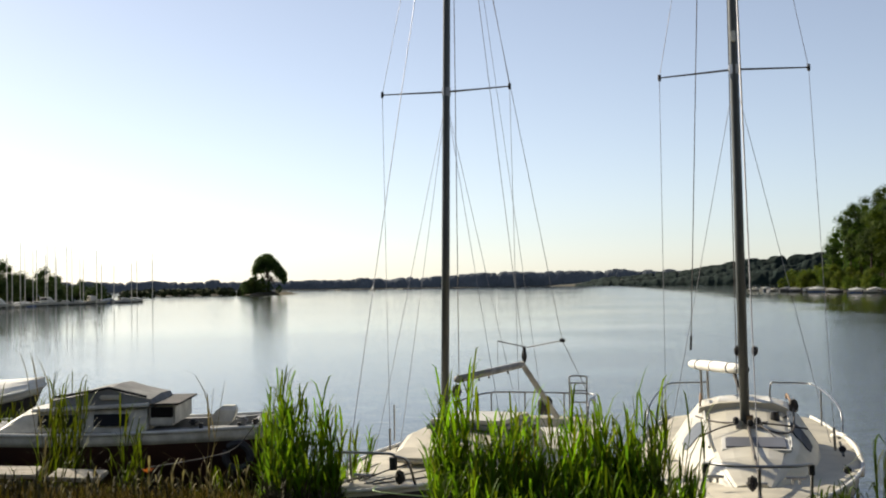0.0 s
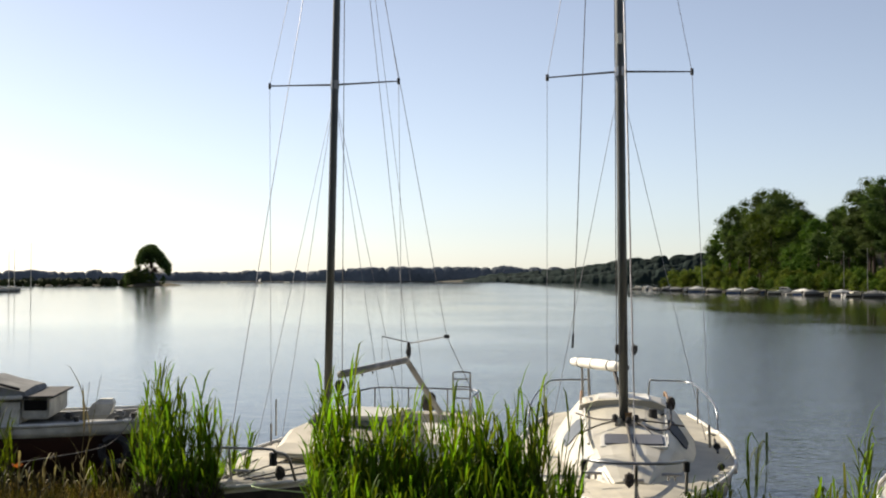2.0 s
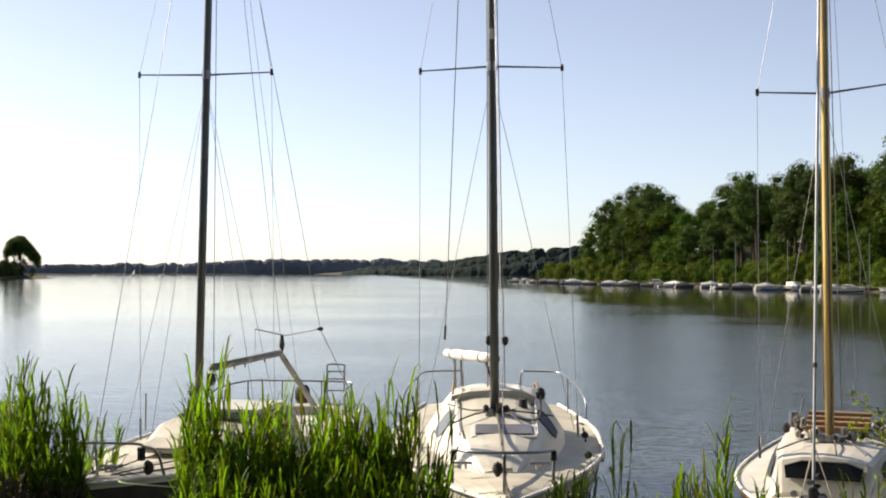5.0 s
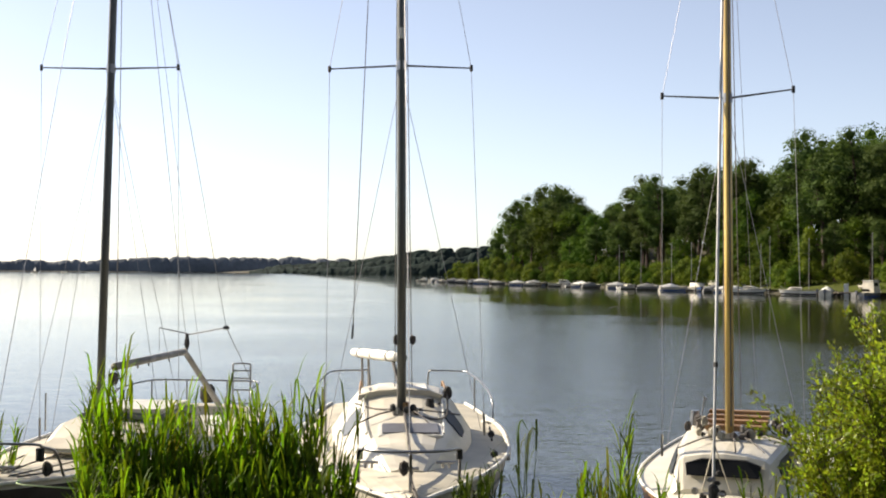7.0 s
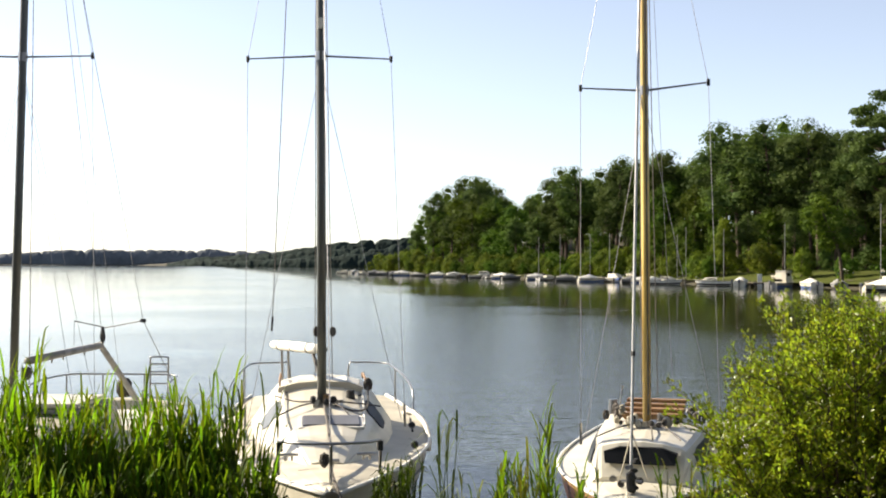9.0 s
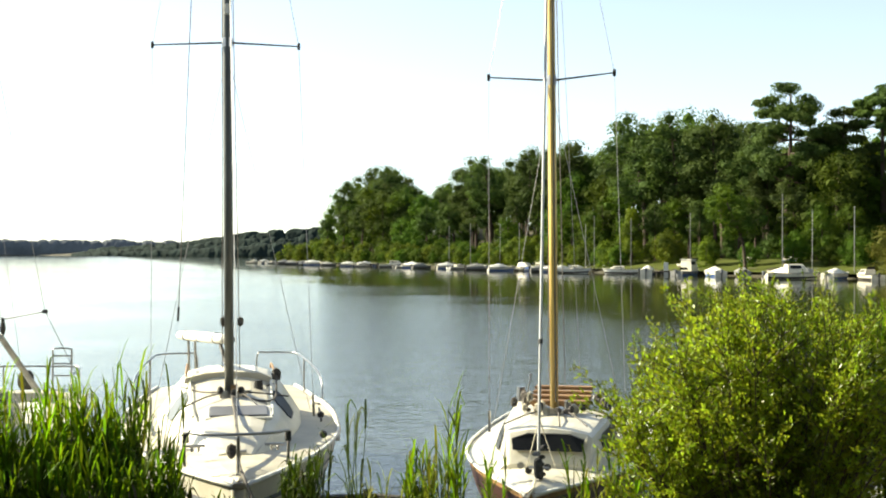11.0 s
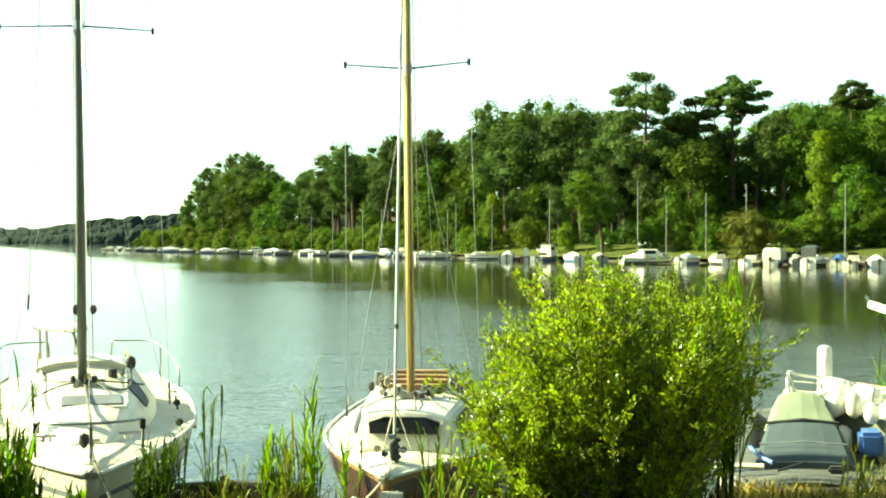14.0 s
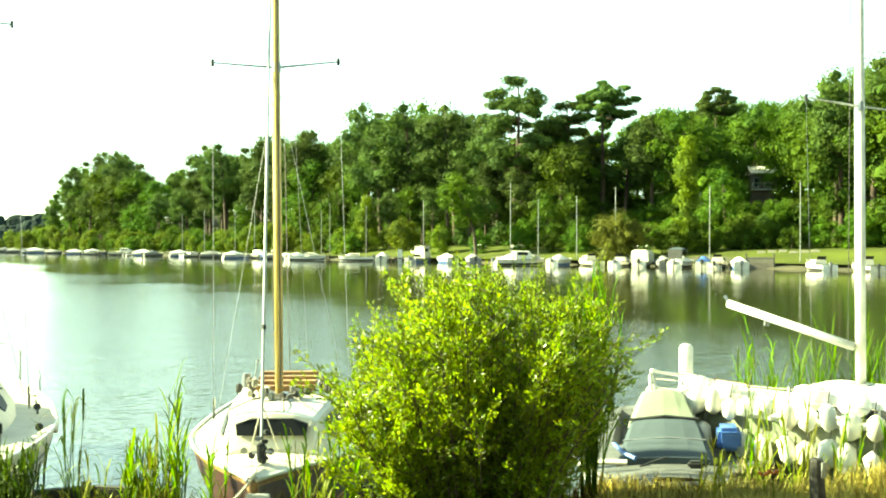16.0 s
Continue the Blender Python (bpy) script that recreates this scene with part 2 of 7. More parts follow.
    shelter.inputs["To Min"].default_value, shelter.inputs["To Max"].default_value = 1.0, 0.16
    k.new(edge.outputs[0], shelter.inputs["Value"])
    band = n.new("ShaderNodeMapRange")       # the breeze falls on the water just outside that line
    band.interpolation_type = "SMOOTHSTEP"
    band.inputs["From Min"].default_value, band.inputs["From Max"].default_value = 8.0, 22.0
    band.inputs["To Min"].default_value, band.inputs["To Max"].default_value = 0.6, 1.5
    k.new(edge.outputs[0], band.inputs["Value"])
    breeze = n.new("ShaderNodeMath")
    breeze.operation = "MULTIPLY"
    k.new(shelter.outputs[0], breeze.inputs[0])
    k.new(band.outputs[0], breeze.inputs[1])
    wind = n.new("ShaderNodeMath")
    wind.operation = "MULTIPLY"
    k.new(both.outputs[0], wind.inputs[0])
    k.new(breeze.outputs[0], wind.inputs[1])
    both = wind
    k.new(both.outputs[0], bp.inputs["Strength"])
    gloss = n.new("ShaderNodeMapRange")
    gloss.inputs["From Min"].default_value, gloss.inputs["From Max"].default_value = 0.03, 0.45
    gloss.inputs["To Min"].default_value, gloss.inputs["To Max"].default_value = 0.04, 0.125
    k.new(both.outputs[0], gloss.inputs["Value"])
    k.new(gloss.outputs[0], b.inputs["Roughness"])
    k.new(total.outputs[0], bp.inputs["Height"])
    k.new(bp.outputs[0], b.inputs["Normal"])
    return m


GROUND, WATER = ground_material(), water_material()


# ---- mesh helpers ----
def mesh_of(name, bm, mats):
    me = bpy.data.meshes.new(name)
    bm.normal_update()
    bm.to_mesh(me)
    bm.free()
    for m in (mats if isinstance(mats, (list, tuple)) else [mats]):
        me.materials.append(m)
    return me


def part(name, bm, mat, parent=None, label="", smooth=False):
    ob = new(name, mesh_of(name, bm, mat))
    if smooth:
        ob.data.shade_smooth()
    if parent:
        ob.parent = parent
    return tagged(ob, label)


def thing(name, m, label, category, group="", kind=""):
    ob = new(name)
    ob.matrix_basis = m
    return tagged(ob, label, category, group, kind)


def arrays(name, verts, faces, mat, parent=None, label="", kind=""):
    me = bpy.data.meshes.new(name)
    me.from_pydata(verts, [], faces)
    me.materials.append(mat)
    ob = new(name, me)
    if parent:
        ob.parent = parent
    return tagged(ob, label, kind=kind)


def box(cx, cy, cz, sx, sy, sz, bevel=0.01, m=None):
    bm = bmesh.new()
    bmesh.ops.create_cube(bm, size=1)
    bmesh.ops.scale(bm, vec=(sx, sy, sz), verts=bm.verts)
    if bevel:
        bmesh.ops.bevel(bm, geom=bm.edges, offset=min(bevel, 0.45 * min(sx, sy, sz)), segments=2, affect="EDGES", clamp_overlap=True)
    bmesh.ops.transform(bm, matrix=Matrix.Translation((cx, cy, cz)) @ (m or Matrix()), verts=bm.verts)
    return bm


def tube(points, radius, sides=6, bm=None, flat=1.0):
    """A round bar through points; radius may be a number or one per point."""
    bm = bm or bmesh.new()
    pts = [Vector(p) for p in points]
    rad = radius if isinstance(radius, (list, tuple)) else [radius] * len(pts)
    rings = []
    for i, p in enumerate(pts):
        d = (pts[min(i + 1, len(pts) - 1)] - pts[max(i - 1, 0)]).normalized()
        up = Vector((0, 0, 1)) if abs(d.z) < 0.9 else Vector((0, 1, 0))
        u = d.cross(up).normalized()
        w = u.cross(d)
        rings.append([bm.verts.new(p + rad[i] * (math.cos(2 * math.pi * j / sides) * u + flat * math.sin(2 * math.pi * j / sides) * w)) for j in range(sides)])
    for a, b in zip(rings, rings[1:]):
        for j in range(sides):
            bm.faces.new((a[j], a[(j + 1) % sides], b[(j + 1) % sides], b[j]))
    bm.faces.new(rings[0][::-1])
    bm.faces.new(rings[-1])
    return bm


def loft(sections, closed=True, cap=True):
    bm = bmesh.new()
    rows = [[bm.verts.new(p) for p in s] for s in sections]
    n = len(rows[0])
    for a, b in zip(rows, rows[1:]):
        for j in range(n if closed else n - 1):
            bm.faces.new((a[j], a[(j + 1) % n], b[(j + 1) % n], b[j]))
    if cap:
        bm.faces.new(rows[0][::-1])
        bm.faces.new(rows[-1])
    bmesh.ops.recalc_face_normals(bm, faces=bm.faces)
    return bm


def arc(points, steps=6):
    """A smooth run through points (Catmull-Rom)."""
    p = [Vector(q) for q in points]
    p = [2 * p[0] - p[1]] + p + [2 * p[-1] - p[-2]]
    out = []
    for i in range(1, len(p) - 2):
        for s in range(steps):
            t = s / steps
            out.append(0.5 * ((2 * p[i]) + (p[i + 1] - p[i - 1]) * t + (2 * p[i - 1] - 5 * p[i] + 4 * p[i + 1] - p[i + 2]) * t * t + (3 * p[i] - p[i - 1] - 3 * p[i + 1] + p[i + 2]) * t ** 3))
    out.append(p[-2])
    return out


def polar(az, d, z=0.0):
    return Vector((math.sin(radians(az)) * d, math.cos(radians(az)) * d, z))


# ---- ground and water ----
BANK = [(-400, 26), (-60, 18), (-10, 13.1), (-4.2, 12.5), (-2.2, 12.0), (-1.0, 11.3), (0, 11.0), (2.5, 10.0), (3.95, 9.9), (4.8, 9.3), (6.3, 8.6), (8.0, 8.1), (9.2, 6.7), (11, 4.6), (14, 1.0), (25, -8), (60, -30), (400, -120)]
SHORE = [(-50, 98), (40, 101), (76, 100), (90, 99), (116, 93.5), (147, 90), (195, 90), (240, 86), (290, 84), (320, 86), (400, 125), (520, 179), (600, 226), (700, 285), (797, 291), (812, 256), (830, 232), (846, 211), (868, 188), (893, 163), (924, 126), (946, 104), (965, 99), (1030, 90), (4000, 90)]


def bank_y(x):
    return float(np.interp(x, [b[0] for b in BANK], [b[1] for b in BANK]))


def shore_x(y):
    return float(np.interp(y, [s[0] for s in SHORE], [s[1] for s in SHORE]))


def smooth(e0, e1, v):
    t = min(1.0, max(0.0, (v - e0) / (e1 - e0)))
    return t * t * (3 - 2 * t)


def height(x, y):
    bed = -1.2
    # the bank by the camera
    u = bank_y(x) - y
    top = 0.72 - 0.27 * smooth(-2.0, 0.5, x) * smooth(9.6, 8.6, x)
    near = bed + (top - bed) * smooth(-0.35, 0.25, u) + (1.2 - top) * smooth(1.2, 7.0, u)
    # the wooded shore
    v = x - shore_x(y)
    slope = 1.0 if y < 330 else 0.6
    right = bed + (0.5 - bed) * smooth(-2.0, 1.0, v) + slope * (1.3 * smooth(1, 12, v) + 8.3 * smooth(11, 60, v) + 3 * smooth(60, 300, v))
    # the far shore
    r = math.hypot(x, y)
    far = bed + (0.6 - bed) * smooth(1030, 1044, r) + 6.0 * smooth(1052, 1100, r) + 4 * smooth(1100, 2200, r)
    h = max(near, far, right if y > -60 else bed)
    # marina bank, spit and islet
    for az, d, ra, rd, top in ((-23, 258, 7.4, 22, 0.8), (-11.5, 480, 3.1, 7, 0.6), (-8.3, 470, 1.2, 7, 1.1)):
        a = math.degrees(math.atan2(x, y))
        if abs(a) < 60:
            q = ((a - az) / ra) ** 2 + ((r - d) / rd) ** 2
            h = max(h, bed + (top - bed) * smooth(1.25, 0.7, q))
    if h > 0.3 and r < 60:
        h += 0.05 * noise.noise(Vector((x * 0.9, y * 0.9, 0)))
    return h


def axis(spans):
    out = []
    for a, b, step in spans:
        out += list(np.arange(a, b, step))
    return out + [spans[-1][1]]


gx = axis([(-4200, -1400, 400), (-1400, -300, 50), (-300, -40, 10), (-40, -13, 1.5), (-13, 17, 0.3), (17, 40, 1.5), (40, 240, 5), (240, 1400, 50), (1400, 4200, 400)])
gy = axis([(-4200, -400, 400), (-400, -20, 40), (-20, 4, 1.5), (4, 18, 0.3), (18, 40, 2), (40, 640, 7), (640, 1000, 9), (1000, 1080, 8), (1080, 2300, 60), (2300, 4300, 400)])
verts = [(x, y, height(x, y)) for y in gy for x in gx]
w = len(gx)
faces = [(j * w + i, j * w + i + 1, (j + 1) * w + i + 1, (j + 1) * w + i) for j in range(len(gy) - 1) for i in range(w - 1)]
ground = arrays("ground", verts, faces, GROUND)
ground.data.shade_smooth()
tagged(ground, "grassy lake bank, bed and wooded shores", "ground", kind="structure")
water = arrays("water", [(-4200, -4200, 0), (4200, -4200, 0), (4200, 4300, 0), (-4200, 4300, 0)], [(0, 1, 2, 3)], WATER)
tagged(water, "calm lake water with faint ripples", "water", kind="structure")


# ---- boats ----
def hull_form(L, B, bow, stern, transom=0.72, full=0.8, rake=0.5, peak=0.58, nose=0.03):
    """Half-beam and sheer height along the hull, from the bow (0) aft."""
    def beam(s):
        if s < peak:
            return B / 2 * max(nose, math.sin(math.pi / 2 * s / peak) ** full)
        return B / 2 * (1 - (1 - transom) * ((s - peak) / (1 - peak)) ** 2)

    def sheer(s):
        return bow + (stern - bow) * s - 0.10 * math.sin(math.pi * s)
    return dict(L=L, beam=beam, sheer=sheer, rake=rake)


def hull_point(h, s, side, u, draft=0.35):
    """u runs from the sheer (0) to the keel (1)."""
    z0 = h["sheer"](s)
    x = h["beam"](s) * (1 - u ** 2.6) ** 0.75 * (1 - 0.10 * math.sin(math.pi * u) * (1 - s))
    z = z0 - (z0 + draft) * u
    y = h["L"] * s + h["rake"] * (u ** 0.9) * (1 - s) ** 5 + 0.08 * u * s
    return Vector((side * x, y, z))


def hull_shell(h, u0, u1, steps=6, stations=20, out=0.0, draft=0.35):
    rows = []
    for i in range(stations + 1):
        s = i / stations
        us = [u0 + (u1 - u0) * j / steps for j in range(steps + 1)]
        row = [hull_point(h, s, -1, u, draft) for u in us] + [hull_point(h, s, 1, u, draft) for u in us[::-1]]
        if out:
            row = [Vector((p.x + math.copysign(out, p.x), p.y, p.z)) for p in row]
        rows.append(row)
    bm = loft(rows, closed=False, cap=False)
    if u1 >= 1:
        bmesh.ops.remove_doubles(bm, verts=bm.verts, dist=0.0005)
    return bm


def stem(h, r=0.05, draft=0.35):
    """The rounded bar that closes the two sides of a hull at the bow."""
    pts = [hull_point(h, 0, 1, i / 8, draft) for i in range(9)]
    return tube([(0, p.y + r * 0.5, p.z) for p in pts], r, 8)


def deck_shell(h, camber=0.07, drop=0.015, cut=None, stations=24):
    """The deck; cut = (s0, s1, share, depth) sinks a cockpit well."""
    rows = []
    for i in range(stations + 1):
        s = i / stations
        b, z = h["beam"](s), h["sheer"](s) - drop
        row = []
        for f in (-1, -0.8, -0.61, -0.6, -0.3, 0, 0.3, 0.6, 0.61, 0.8, 1):
            zz = z + camber * (1 - f * f)
            if cut and cut[0] < s < cut[1] and abs(f) <= 0.6:
                zz -= cut[2]
            row.append(Vector((f * (b - 0.01), h["L"] * s, zz)))
        rows.append(row)
    return loft(rows, closed=False, cap=False)


def rub_rail(h, r=0.025, u=0.03, side=1):
    return tube([hull_point(h, i / 20, side, u) + Vector((side * 0.008, 0, 0)) for i in range(21)], r, 6)


def section(y, wb, wt, zb, zt, crown=0.05):
    """A cabin's cross-section with rounded shoulders."""
    return [Vector(p) for p in ((-wb, y, zb), (-(wb * 0.4 + wt * 0.6), y, zb + 0.62 * (zt - zb)), (-wt, y, zt - 0.03), (-wt * 0.9, y, zt), (-wt * 0.5, y, zt + crown * 0.7), (0, y, zt + crown),
                                (wt * 0.5, y, zt + crown * 0.7), (wt * 0.9, y, zt), (wt, y, zt - 0.03), (wb * 0.4 + wt * 0.6, y, zb + 0.62 * (zt - zb)), (wb, y, zb))]


def side_window(secs, y0, y1, f0, f1, side, out=0.012, steps=6):
    """A pane that follows a cabin's side; secs as given to section(), f from the deck (0) to the shoulder (1)."""
    ys = [q[0] for q in secs]

    def at(y, f, o):
        wb, wt, zb, zt = (float(np.interp(y, ys, [q[k] for q in secs])) for k in (1, 2, 3, 4))
        mx, mz = wb * 0.4 + wt * 0.6, zb + 0.62 * (zt - zb)
        if f < 0.62:
            x, z = wb + (mx - wb) * f / 0.62, zb + (mz - zb) * f / 0.62
        else:
            x, z = mx + (wt - mx) * (f - 0.62) / 0.38, mz + (zt - 0.03 - mz) * (f - 0.62) / 0.38
        return Vector((side * (x + o), y, z + o * 0.4))
    rows = []
    for i in range(steps + 1):
        y = y0 + (y1 - y0) * i / steps
        trim = 0.12 if i in (0, steps) else 0.0
        rows.append([at(y, f0 + trim, -0.01), at(y, f0 + trim, out), at(y, 0.62, out), at(y, f1 - trim, out), at(y, f1 - trim, -0.01)])
    return loft(rows)


def panel(corners, thick=0.012):
    """A thin plate on four corners, with its thickness outward."""
    c = [Vector(p) for p in corners]
    n = (c[1] - c[0]).cross(c[3] - c[0]).normalized() * thick
    bm = loft([[p for p in c], [p + n for p in c]])
    bmesh.ops.bevel(bm, geom=bm.edges, offset=thick * 0.3, segments=1, affect="EDGES")
    return bm


def wire(name, a, b, parent, r=0.006, mat=None, label="", sag=0.0):
    a, b = Vector(a), Vector(b)
    pts = [a.lerp(b, i / 8) - Vector((0, 0, sag * 4 * (i / 8) * (1 - i / 8))) for i in range(9)] if sag else [a, b]
    return part(name, tube(pts, r, 4), mat or WIRE, parent, label)


def rail(name, points, parent, r=0.013, mat=None, label="", steps=5):
    return part(name, tube(arc(points, steps), r, 6), mat or STEEL, parent, label, smooth=True)


def coil(center, r, turns, thick, seed):
    """A hank of rope: many long loops bunched together."""
    rnd = random.Random(seed)
    pts = []
    for i in range(turns * 3 * 8):
        a = i / 8 * 2 * math.pi
        q = r * (0.55 + 0.45 * rnd.random())
        pts.append(Vector(center) + Vector((q * math.cos(a) + r * 0.3 * math.sin(i * 0.37), r * 0.8 * math.sin(a * 0.31) + rnd.uniform(-0.01, 0.01), 2.0 * q * math.sin(a))))
    return tube(pts, thick * 0.75, 4)


def cleat(p, parent, mat=None):
    bm = tube([(p[0] - 0.09, p[1], p[2] + 0.045), (p[0] + 0.09, p[1], p[2] + 0.045)], 0.014, 6)
    tube([(p[0] - 0.03, p[1], p[2] - 0.01), (p[0] - 0.03, p[1], p[2] + 0.045)], 0.012, 6, bm)
    tube([(p[0] + 0.03, p[1], p[2] - 0.01), (p[0] + 0.03, p[1], p[2] + 0.045)], 0.012, 6, bm)
    return part("cleat", bm, mat or STEEL, parent)


def mast_bm(base, top, r0, r1, flat=1.25):
    return tube([base, Vector(base).lerp(Vector(top), 0.3), Vector(base).lerp(Vector(top), 0.7), top], [r0, r0, (r0 + r1) / 2, r1], 14, flat=flat)


def rig(boat, h, ym, zdeck, ztop, zspread, half, lean=(0, 0), sweep=0.1, lift=(0.0, 0.0), r=0.05, mast_mat=None, chain=(0.9, 0.9), lowers=(0.75,), stay_r=0.0031, spread_mat=None, backstay=True, x0=0.0):
    """Mast, spreaders and standing rigging."""
    mast_mat = mast_mat or ALU

    def on(z):
        k = (z - zdeck) / (ztop - zdeck)
        return Vector((x0 + lean[0] * k, ym + lean[1] * k, z))
    mast = part("mast", mast_bm(on(zdeck), on(ztop), r, r * 0.8), mast_mat, boat, smooth=True)
    part("mast_track", tube([on(zdeck + 0.5) + Vector((0, r * 1.3, 0)), on(ztop - 0.1) + Vector((0, r * 1.1, 0))], 0.010, 4), STEEL, mast)
    part("masthead_fitting", box(*on(ztop + 0.02), 0.06, 0.24, 0.05, 0.01), STEEL, mast)
    part("mast_step", box(x0, ym, zdeck + 0.02, 0.2, 0.26, 0.06, 0.015), STEEL, boat)
    tips = []
    reach = half if isinstance(half, tuple) else (half, half)
    for side, up in ((-1, lift[0]), (1, lift[1])):
        tip = on(zspread) + Vector((side * reach[side > 0], sweep, up))
        tips.append(tip)
        sp = part("spreader", tube([on(zspread), tip], [0.02, 0.013], 6, flat=0.6), spread_mat or mast_mat, boat)
        part("spreader_tip", tube([tip + Vector((0, 0, -0.035)), tip + Vector((0, 0, 0.035))], 0.018, 6), BLACK, sp)
        yc = ym + 0.12
        wire("shroud", (side * chain[side > 0], yc, zdeck - 0.22), tip, boat, stay_r)
        wire("shroud", tip, on(ztop - 0.1), boat, stay_r)
        for q in lowers:
            wire("shroud", (side * chain[side > 0] * 0.98, ym + q, zdeck - 0.2), on(zspread - 0.1), boat, stay_r)
        part("turnbuckle", tube([(side * chain[side > 0], yc, zdeck - 0.24), Vector((side * chain[side > 0], yc, zdeck - 0.24)).lerp(tip, 0.06)], 0.014, 6), STEEL, boat)
    part("spreader_bracket", tube([on(zspread - 0.05), on(zspread + 0.05)], r * 1.2, 10), STEEL, mast)
    if backstay:
        wire("backstay", (0, min(h["L"], 7.4) - 0.05, h["sheer"](1) + 0.02), on(ztop), boat, stay_r)
    for dx in (0.02, -0.03):
        wire("halyard", (dx + r * math.copysign(1.4, dx), ym + 0.1, zdeck + 0.3), on(ztop - 0.2) + Vector((dx, 0.06, 0)), boat, 0.005, ROPE)
    return mast, on, tips


def sloop_middle():
    """White sloop with a wedge cabin, lying bow to the bank."""
    boat = thing("sailboat", pose(2.515, 9.80, 0, 0, 0, -12.4), "white fibreglass sloop moored bow to the reeds, sails stowed", "sailboat", "moored boats")
    h = hull_form(7.55, 2.5, 0.9, 0.9, 0.76, 0.92, 0.55, 0.63)

    def ahead(bm):
        bmesh.ops.translate(bm, verts=bm.verts, vec=(0, -0.12, 0))
        return bm
    part("hull", ahead(hull_shell(h, 0, 1)), GEL, boat, "white gelcoat hull", True)
    part("stem", ahead(stem(h, 0.06)), GEL, boat, smooth=True)
    part("boot_stripe", ahead(hull_shell(h, 0.16, 0.2, 1, out=0.004)), GREY, boat, "grey stripe")
    part("deck", ahead(deck_shell(h, cut=(0.68, 0.93, 0.4))), DECK, boat, "cream non-slip deck")
    part("transom", panel([(-h["beam"](1), 7.42, 0.0), (h["beam"](1), 7.42, 0.0), (h["beam"](1), 7.4, 0.84), (-h["beam"](1), 7.4, 0.84)], 0.02), GEL, boat)
    for sd in (-1, 1):
        part("toe_rail", ahead(rub_rail(h, 0.022, 0.0, sd)), OLDWHITE, boat, smooth=True)
    # cabin
    zd = lambda y: h["sheer"]((y + 0.12) / 7.55) + 0.03
    secs = [(1.5, 0.23, 0.17, zd(1.5), zd(1.5) + 0.03, 0.02), (2.1, 0.42, 0.32, zd(2.1), 1.05, 0.04), (2.8, 0.6, 0.4, zd(2.8), 1.14, 0.05), (3.4, 0.72, 0.42, zd(3.4), 1.21, 0.05),
            (3.9, 0.79, 0.44, zd(3.9), 1.28, 0.06), (4.1, 0.81, 0.46, zd(4.1), 1.33, 0.07), (5.1, 0.86, 0.52, zd(5.1), 1.35, 0.07)]
    cabin = part("cabin", loft([section(*q) for q in secs]), GEL, boat, "white wedge-shaped cabin")
    part("cabin_top_beam", loft([[Vector((x, y, z)) for x, z in ((-0.52, 1.3), (-0.51, 1.36), (-0.3, 1.415), (0, 1.435), (0.3, 1.415), (0.46, 1.36), (0.47, 1.3), (0, 1.35))] for y in (4.02, 4.18)]), DECK, cabin, "cream rounded roof edge")
    part("fore_hatch", box(0.06, 2.62, 1.15, 0.6, 0.36, 0.035, 0.012, pose(0, 0, 0, 9, 0, 0)), GREY, cabin, "grey forehatch")
    part("hatch_frame", box(0.06, 2.62, 1.135, 0.68, 0.44, 0.03, 0.01, pose(0, 0, 0, 9, 0, 0)), OLDWHITE, cabin)
    for sd in (-1, 1):
        part("cabin_window", side_window(secs, 3.46, 4.0, 0.28, 0.9, sd), SKYTINT if sd < 0 else DARKTINT, cabin, "tinted side window, paler on the left for the sky's reflection")
        part("window_strip", tube([(sd * 0.4, 2.5, 1.12), (sd * 0.43, 3.2, 1.19), (sd * 0.46, 4.15, 1.34)], 0.016, 5), OLDWHITE, cabin)
        rail("grab_rail", [(sd * 0.5, 4.2, 1.36), (sd * 0.5, 4.3, 1.42), (sd * 0.5, 4.9, 1.44), (sd * 0.5, 5.0, 1.38)], cabin, 0.014, TEAK)
    part("companion_hatch", box(0, 4.75, 1.38, 0.62, 0.7, 0.04, 0.015), OLDWHITE, cabin)
    mast, on, tips = rig(boat, h, 3.3, 1.22, 9.4, 5.07, (0.8, 0.785), (-0.07, 0.05), 0.16, (-0.025, 0.01), 0.05, chain=(0.86, 0.9), lowers=(0.45,), x0=-0.025)
    part("mast_light", box(*(on(5.42) + Vector((0.0, -0.07, 0))), 0.05, 0.05, 0.12, 0.01), OLDWHITE, mast, "small white mast light")
    wire("forestay", (0, 0.02, 0.93), on(9.1), boat, 0.004)
    wire("spare_halyard", on(9.2) + Vector((-0.22, 0.3, 0)), (-0.58, 3.9, 2.15), boat, 0.005, ROPE)
    part("halyard_shackle", tube([(-0.58, 3.9, 2.18), (-0.59, 3.92, 2.02)], 0.014, 5), BLACK, boat)
    # boom with its rolled sail
    g, e = Vector((0, 3.38, 1.84)), Vector((-0.62, 5.62, 1.75))
    boom = part("boom", tube([g, e], 0.04, 10), ALU, boat, smooth=True)
    d = (e - g)
    part("sail_cover", tube([g + d * 0.06, g + d * 0.2, g + d * 0.5, g + d * 0.8, g + d * 0.97, e], [0.045, 0.058, 0.062, 0.06, 0.052, 0.03], 12), SAILCOVER, boom, "white furled sail cover", True)
    for k in (0.25, 0.55, 0.82):
        part("sail_tie", tube([g + d * (k - 0.006), g + d * (k + 0.006)], 0.066, 12), BLACK, boom)
    for dx in (-0.02, 0.06):
        part("boom_crutch", tube([(e.x + 0.14 + dx, 5.4, 1.75), (e.x + 0.16 + dx, 5.45, 1.0)], 0.016, 6), STEEL, boat)
    part("kicker", tube([(0, 3.36, 1.36), g + d * 0.22], 0.022, 6), BLACK, boat)
